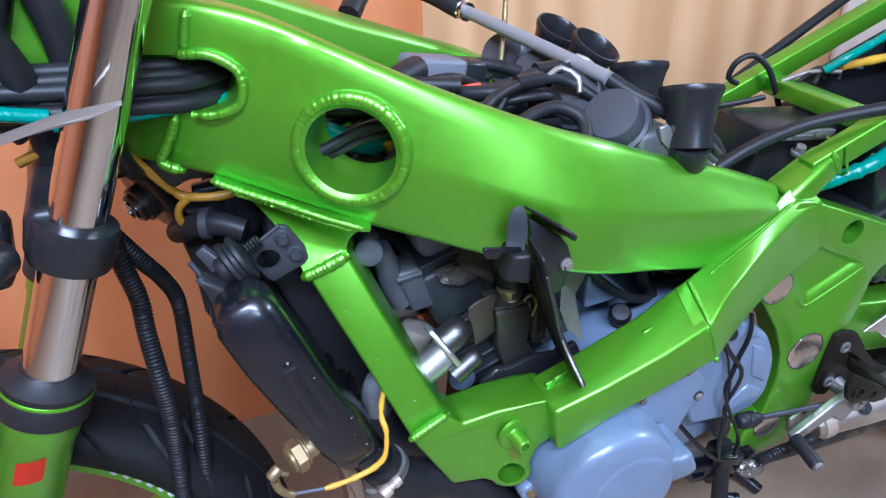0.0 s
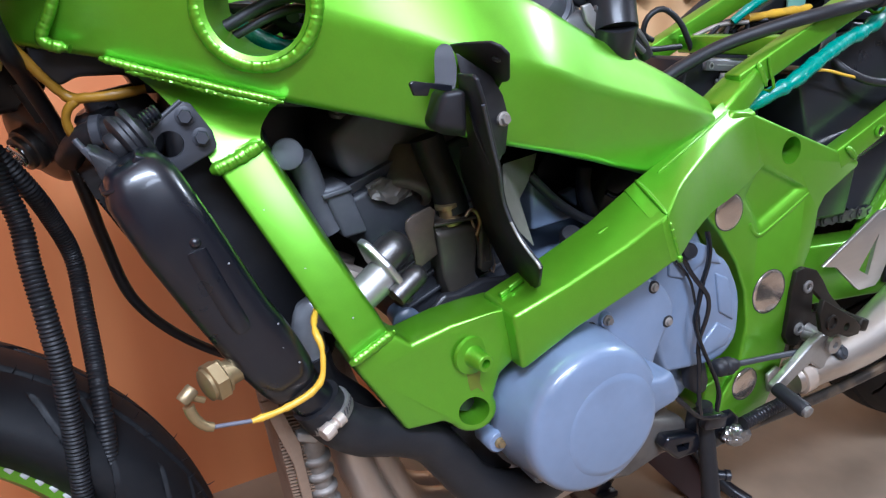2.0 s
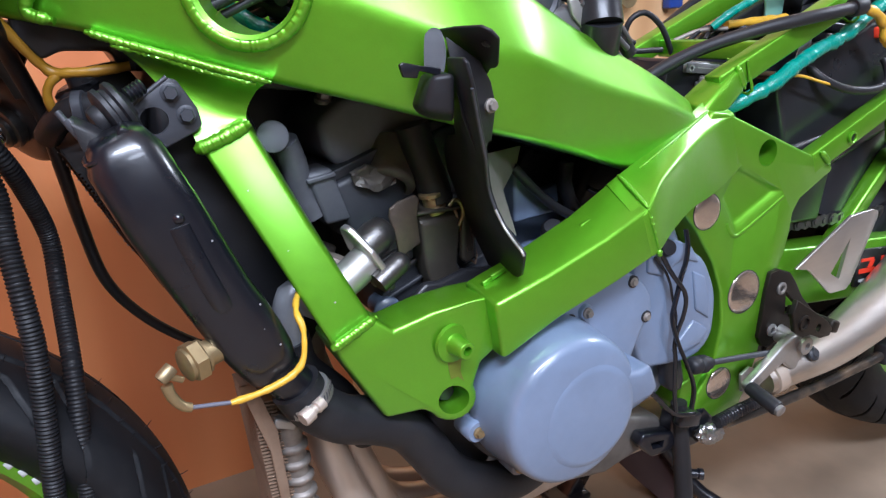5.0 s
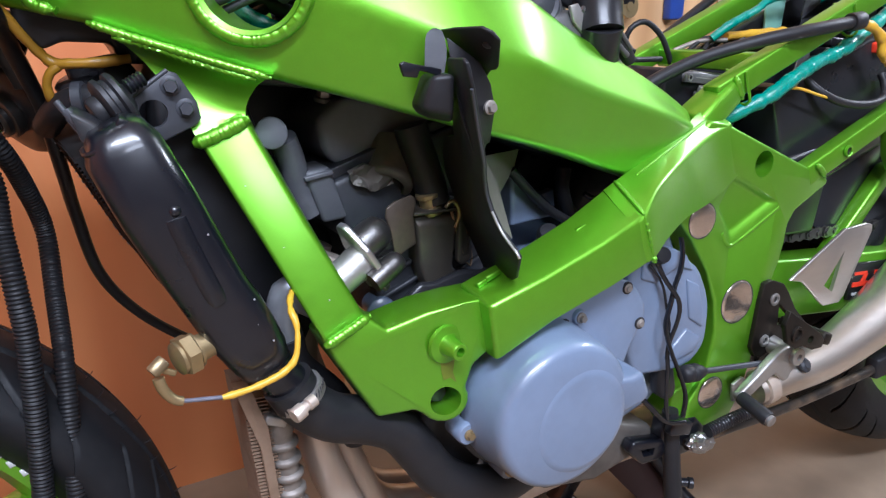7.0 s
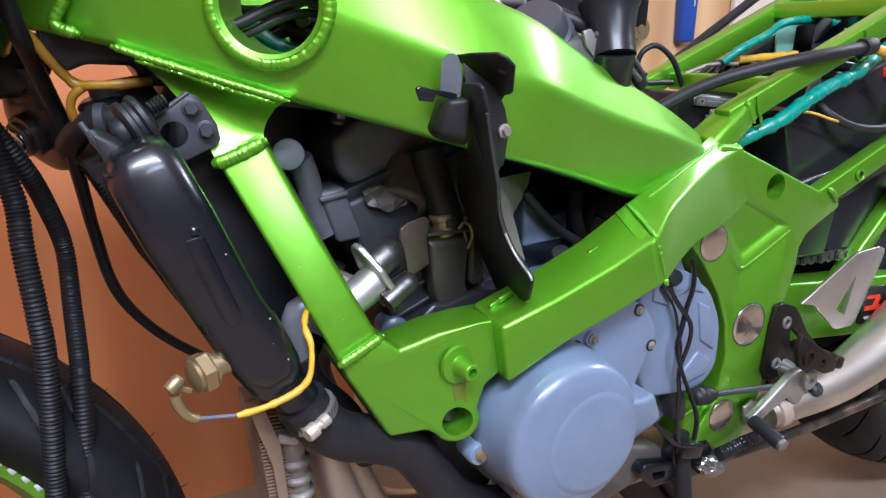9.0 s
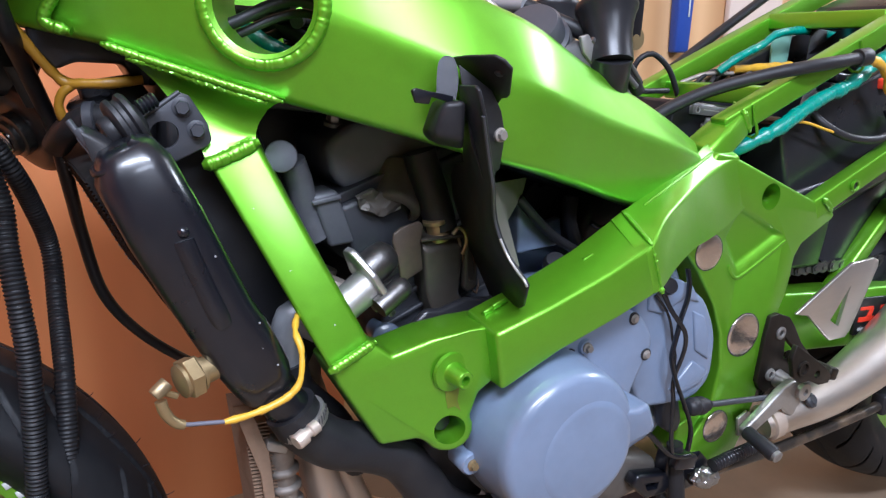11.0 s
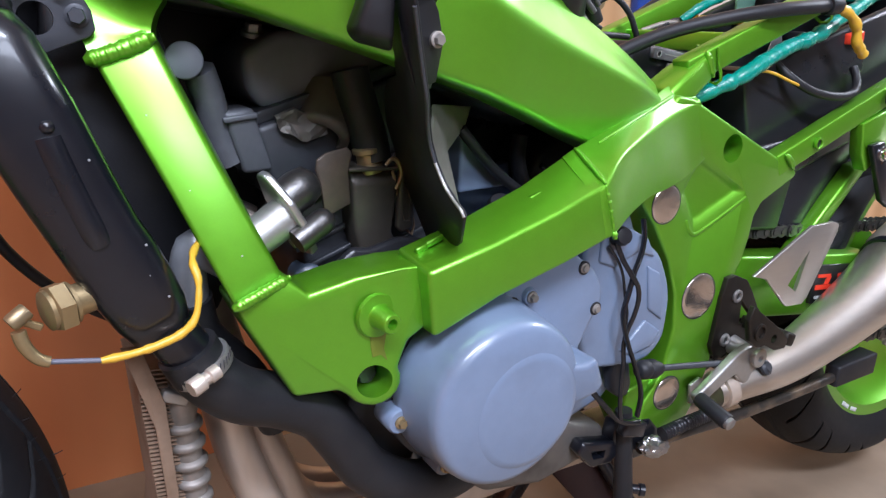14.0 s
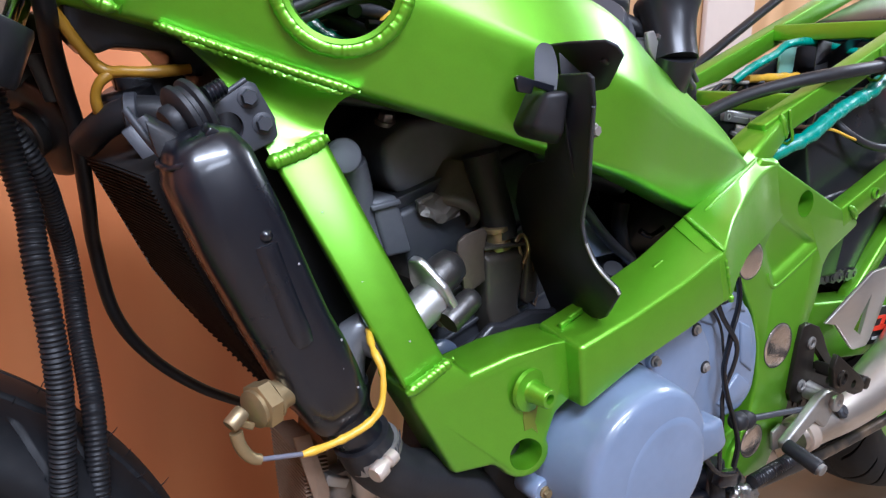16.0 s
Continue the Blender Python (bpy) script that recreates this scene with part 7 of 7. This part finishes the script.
battery = part("battery", block((0.12, 0.07, 0.09), pose(0.615, -0.0525, 0.680, 0, 7, 0), 0.004), PLASTIC, bike, "black battery with white lettering")
part("battery_label", slab([(0.583, 0.7268), (0.653, 0.7185), (0.652, 0.7085), (0.583, 0.7165)], -0.0935, -0.088, 0.0004, 1), GREYHOSE, battery, "grey battery label with pale bars")
part("label_bar", slab([(0.627, 0.7185), (0.647, 0.7160), (0.6465, 0.7115), (0.6265, 0.7140)], -0.0940, -0.0932, 0.0), WHITE, battery)
part("label_bar", slab([(0.598, 0.7210), (0.622, 0.7180), (0.622, 0.7170), (0.598, 0.7200)], -0.0940, -0.0932, 0.0), WHITE, battery)
part("label_mark", lathe([(0.0034, 0), (0.0034, 0.0006), (0.002, 0.0006), (0.002, 0)], (0.590, -0.0935, 0.7205), (0, -1, 0), 16), WHITE, battery)
bolt("battery_terminal", (0.604, -0.097, 0.703), (0, -0.3, 1), 0.006, 0.007, battery, ALLOY)
# starter cable over the rail and its end
part("starter_cable", sweep([(0.49, -0.10, 0.700), (0.525, -0.104, 0.720), (0.560, -0.110, 0.7345), (0.592, -0.120, 0.7455), (0.634, -0.141, 0.7575), (0.665, -0.155, 0.7640), (0.70, -0.161, 0.7685), (0.752, -0.161, 0.7735)], 0.0066, 18), RUBBER, bike, "thick black rubber starter cable")
part("cable_end", lathe([(0.0090, 0), (0.0094, 0.001), (0.0094, 0.017), (0.0088, 0.018), (0.006, 0.018), (0, 0.013)], (0.742, -0.161, 0.7727), (0.99, -0.01, 0.1), 22), RUBBER, bike)
# taped looms along the subframe
part("taped_loom", sweep([(0.585, -0.118, 0.672), (0.607, -0.135, 0.685), (0.640, -0.150, 0.702), (0.675, -0.150, 0.718), (0.715, -0.148, 0.733), (0.755, -0.146, 0.743), (0.790, -0.142, 0.757), (0.83, -0.138, 0.773), (0.88, -0.13, 0.792), (0.95, -0.12, 0.81)], 0.0074, 16, 0.003, lumpy=0.35), TEAL, bike, "teal-taped wiring loom along the subframe")
part("taped_loom", sweep([(0.70, -0.02, 0.755), (0.719, -0.03, 0.771), (0.76, -0.03, 0.786), (0.783, -0.03, 0.798), (0.825, -0.03, 0.803), (0.869, -0.033, 0.799), (0.911, -0.045, 0.793), (0.95, -0.07, 0.792)], 0.0050, 14, 0.003, lumpy=0.35), TEAL, bike, "teal-taped wiring loom across the subframe")
part("yellow_loom", sweep([(0.752, -0.163, 0.7730), (0.772, -0.164, 0.769), (0.788, -0.164, 0.762), (0.800, -0.163, 0.752), (0.806, -0.162, 0.740), (0.826, -0.160, 0.728)], 0.0052, 14, 0.003, lumpy=0.55), YELLOW, bike, "yellow-taped wiring loom")
part("yellow_loom", sweep([(0.722, -0.02, 0.757), (0.745, -0.02, 0.7575), (0.78, -0.02, 0.7590), (0.83, -0.02, 0.760)], 0.0052, 14, 0.005, lumpy=0.3), YELLOW, bike, "yellow-taped wiring loom")
part("yellow_loom", sweep([(0.95, -0.03, 0.835), (1.0, -0.02, 0.842), (1.06, -0.03, 0.838)], 0.007, 14, 0.005, lumpy=0.3), YELLOW, bike, "yellow-taped wiring loom")
for x, z in ((0.607, 0.7225), (0.765, 0.784)):
    part("cable_tie", sweep([(x - 0.004, -0.151, z + 0.007), (x, -0.1515, z - 0.008), (x + 0.006, -0.151, z - 0.022), (x + 0.006, -0.14, z - 0.026), (x, -0.126, z - 0.008), (x - 0.004, -0.128, z + 0.008)], 0.0016, 6, closed=False), GREEN, bike)
# black relay cover and its hose
relay = part("relay_cover", loft([
    [(0.78, -0.125, 0.672), (0.88, -0.125, 0.678), (0.88, -0.06, 0.678), (0.78, -0.06, 0.672)],
    [(0.785, -0.125, 0.695), (0.875, -0.125, 0.70), (0.875, -0.06, 0.70), (0.785, -0.06, 0.695)],
    [(0.80, -0.12, 0.732), (0.86, -0.12, 0.735), (0.86, -0.065, 0.735), (0.80, -0.065, 0.732)]], 0.005, 3), PLASTIC, bike, "ribbed black relay cover")
part("relay_rib", block((0.098, 0.07, 0.004), pose(0.83, -0.0925, 0.70, 0, -3, 0), 0.0012), PLASTIC, relay)
part("relay_nub", lathe([(0.010, 0), (0.010, 0.012), (0.006, 0.014), (0, 0.014)], (0.835, -0.10, 0.735), (0, 0, 1), 18), PLASTIC, relay)
part("red_connector", block((0.025, 0.016, 0.012), pose(0.85, -0.13, 0.745, 0, -10, 0), 0.002), RED, bike)
part("vent_hose", sweep([(0.725, -0.12, 0.722), (0.735, -0.142, 0.702), (0.762, -0.152, 0.689), (0.80, -0.156, 0.684), (0.832, -0.155, 0.688), (0.846, -0.148, 0.70), (0.848, -0.14, 0.714)], 0.0045, 12), RUBBER, bike, "thin black vent hose")
part("yellow_wire", sweep([(0.655, -0.14, 0.708), (0.69, -0.146, 0.708), (0.725, -0.148, 0.699), (0.75, -0.148, 0.693)], 0.0016, 8), YELLOW, bike)
part("white_flap", solid([(0.756, -0.09, 0.705), (0.774, -0.09, 0.751), (0.783, -0.09, 0.751), (0.795, -0.09, 0.690), (0.775, -0.09, 0.683)], (0, 0.002, 0), 0.0004), GREYHOSE, bike, "pale grey plastic flap")
part("pale_pad", solid([(0.806, -0.008, 0.797), (0.842, -0.008, 0.800), (0.838, -0.008, 0.755), (0.808, -0.008, 0.757)], (0, 0.003, 0), 0.0004), mat("pale_green_pad", (0.20, 0.42, 0.34), 0.5), bike, "pale green pad")
part("strap_flap", solid([(0.842, -0.035, 0.806), (0.866, -0.04, 0.803), (0.840, -0.05, 0.735), (0.815, -0.05, 0.740)], (0.002, 0.003, 0), 0.0006), RUBBER, bike, "black rubber strap")
part("loop_cable", sweep([(0.68, 0.01, 0.70), (0.655, 0.0, 0.733), (0.638, 0.0, 0.76), (0.617, 0.005, 0.7755), (0.600, 0.01, 0.768), (0.598, 0.015, 0.75), (0.612, 0.015, 0.742)], 0.0034, 10), RUBBER, bike, "looped black cable")
part("loop_cable", sweep([(0.45, -0.09, 0.755), (0.50, -0.06, 0.752), (0.56, -0.03, 0.738), (0.62, -0.02, 0.735)], 0.0032, 10), RUBBER, bike)
for k in range(7):
    part("loom_tail", sweep([(0.66 + 0.012 * k, 0.0 - 0.012 * (k % 3), 0.742), (0.69 + 0.01 * k, -0.01, 0.752 + 0.003 * (k % 2)), (0.72 + 0.008 * k, -0.025 + 0.006 * (k % 4), 0.753)], 0.0028, 8), DULL if k % 3 == 0 else RUBBER, bike)
part("seat_lock", block((0.16, 0.10, 0.03), pose(0.99, YC + 0.02, 0.842, 0, -18, 0), 0.006), PLASTIC, bike, "black seat lock tray")
part("rear_reservoir", slab([(0.69, 0.70), (0.73, 0.71), (0.735, 0.64), (0.70, 0.635)], -0.06, -0.02, 0.004), PLASTIC, bike)
part("stay_bolt", lathe([(0.011, 0), (0.011, 0.003), (0.0075, 0.004), (0.0075, 0.009), (0.004, 0.009), (0.0035, 0.006), (0, 0.006)], (0.885, -0.168, 0.684), (0, -1, 0), 24), BLACK, bike, "black pan-head bolt")
part("stay_lug", slab([(0.845, 0.655), (0.90, 0.672), (0.905, 0.63), (0.87, 0.60), (0.855, 0.62)], -0.166, -0.150, 0.002), GREEN, bike)
part("silencer_hanger", slab([(0.855, 0.632), (0.878, 0.636), (0.93, 0.575), (0.92, 0.555), (0.90, 0.565)], -0.176, -0.168, 0.002), BLACK, bike, "black silencer hanger")
bolt("hanger_bolt", (0.877, -0.177, 0.622), (0, -1, 0), 0.006, 0.006, bike, CHROME, hexed=False, socket=True)

# ---- along the wall ----
def wall_tool(name, x, z, w, h, material, label, lean):
    root = new(name)
    root.location = (x, WALL - 0.012, z)
    tagged(root, label, "hand tool")
    part("handle", loft([
        [(x - w * 0.45, WALL - 0.024, z), (x + w * 0.45, WALL - 0.024, z), (x + w * 0.45, WALL - 0.0025, z), (x - w * 0.45, WALL - 0.0025, z)],
        [(x - w * 0.5, WALL - 0.026, z + h * 0.2), (x + w * 0.5, WALL - 0.026, z + h * 0.2), (x + w * 0.5, WALL - 0.0025, z + h * 0.2), (x - w * 0.5, WALL - 0.0025, z + h * 0.2)],
        [(x - w * 0.42 + lean, WALL - 0.022, z + h), (x + w * 0.42 + lean, WALL - 0.022, z + h), (x + w * 0.42 + lean, WALL - 0.0025, z + h), (x - w * 0.42 + lean, WALL - 0.0025, z + h)]], 0.004), material, root)
    return root


blue = wall_tool("level", 1.077, 0.770, 0.038, 0.5, BLUETOOL, "blue painted spirit level hanging on the plywood wall", 0.01)
part("level_mark", block((0.004, 0.001, 0.05), pose(1.084, WALL - 0.0262, 0.86), 0.0003, 1), WHITE, blue)
black = wall_tool("wrench", 0.955, 0.795, 0.036, 0.4, BLACK, "black steel tool hanging on the plywood wall", 0.0)
part("tool_tip", lathe([(0.020, -0.01), (0.020, 0.008), (0.008, 0.009), (0.008, -0.011)], (0.958, WALL - 0.014, 0.795), (0, 1, 0), 20), BRASS, black)
board = part("board", slab([(1.215, FLOOR), (1.36, FLOOR), (1.36, 1.3), (1.200, 1.3)], WALL - 0.016, WALL - 0.003, 0.002), mat("pale_board", (0.62, 0.50, 0.42), 0.6, 0, 0, 40, 0.08, 0.1), None)
tagged(board, "pale painted board standing against the wall", "board")
part("seat_release_bar", sweep([(0.66, 0.07, 0.724), (0.736, 0.07, 0.767), (0.805, 0.07, 0.806), (0.879, 0.07, 0.847), (1.0, 0.07, 0.912)], 0.0062, 12), PLASTIC, bike, "black bar along the far subframe rail")
stand_ = new("engine_stand")
stand_.location = (0.63, 0.07, FLOOR)
tagged(stand_, "dark red and black steel stand under the engine on the floor", "stand")
part("stand_leg", loft([
    [(0.622, 0.075, 0.31), (0.650, 0.075, 0.31), (0.650, 0.105, 0.31), (0.622, 0.105, 0.31)],
    [(0.612, 0.075, 0.14), (0.642, 0.075, 0.14), (0.642, 0.105, 0.14), (0.612, 0.105, 0.14)],
    [(0.566, 0.075, FLOOR), (0.596, 0.075, FLOOR), (0.596, 0.105, FLOOR), (0.566, 0.105, FLOOR)]], 0.004), BLACK, stand_, "black steel leg")
part("stand_foot", block((0.062, 0.05, 0.010), pose(0.580, 0.09, FLOOR + 0.005), 0.003), BLACK, stand_)
part("stand_web", solid([(0.630, 0.060, 0.31), (0.720, 0.050, 0.20), (0.755, -0.010, FLOOR), (0.690, -0.010, FLOOR), (0.665, 0.035, 0.115), (0.640, 0.060, 0.150)], (0.004, 0.045, 0.004), 0.003), REDJACK, stand_, "dark red steel web")
part("stand_arm", sweep([(0.700, 0.03, 0.175), (0.730, -0.02, 0.11), (0.752, -0.05, FLOOR + 0.006)], 0.010, 10), BLACK, stand_)
part("stand_saddle", block((0.11, 0.07, 0.016), pose(0.655, 0.08, 0.314), 0.003), BLACK, stand_)

# black panel added to block the bright wall between the subframe rails
part("tray_wall", slab([(0.70, 0.738), (0.76, 0.762), (1.05, 0.872), (1.06, 0.76), (0.95, 0.66), (0.70, 0.60)], 0.0, 0.012, 0.003), PLASTIC, bike, "black panel added to hide the wall through the subframe")
part("tray_flap", solid([(0.80, -0.02, 0.742), (0.85, -0.06, 0.80), (0.93, -0.06, 0.83), (0.90, -0.02, 0.755)], (0.004, 0.004, -0.002), 0.001), PLASTIC, bike)
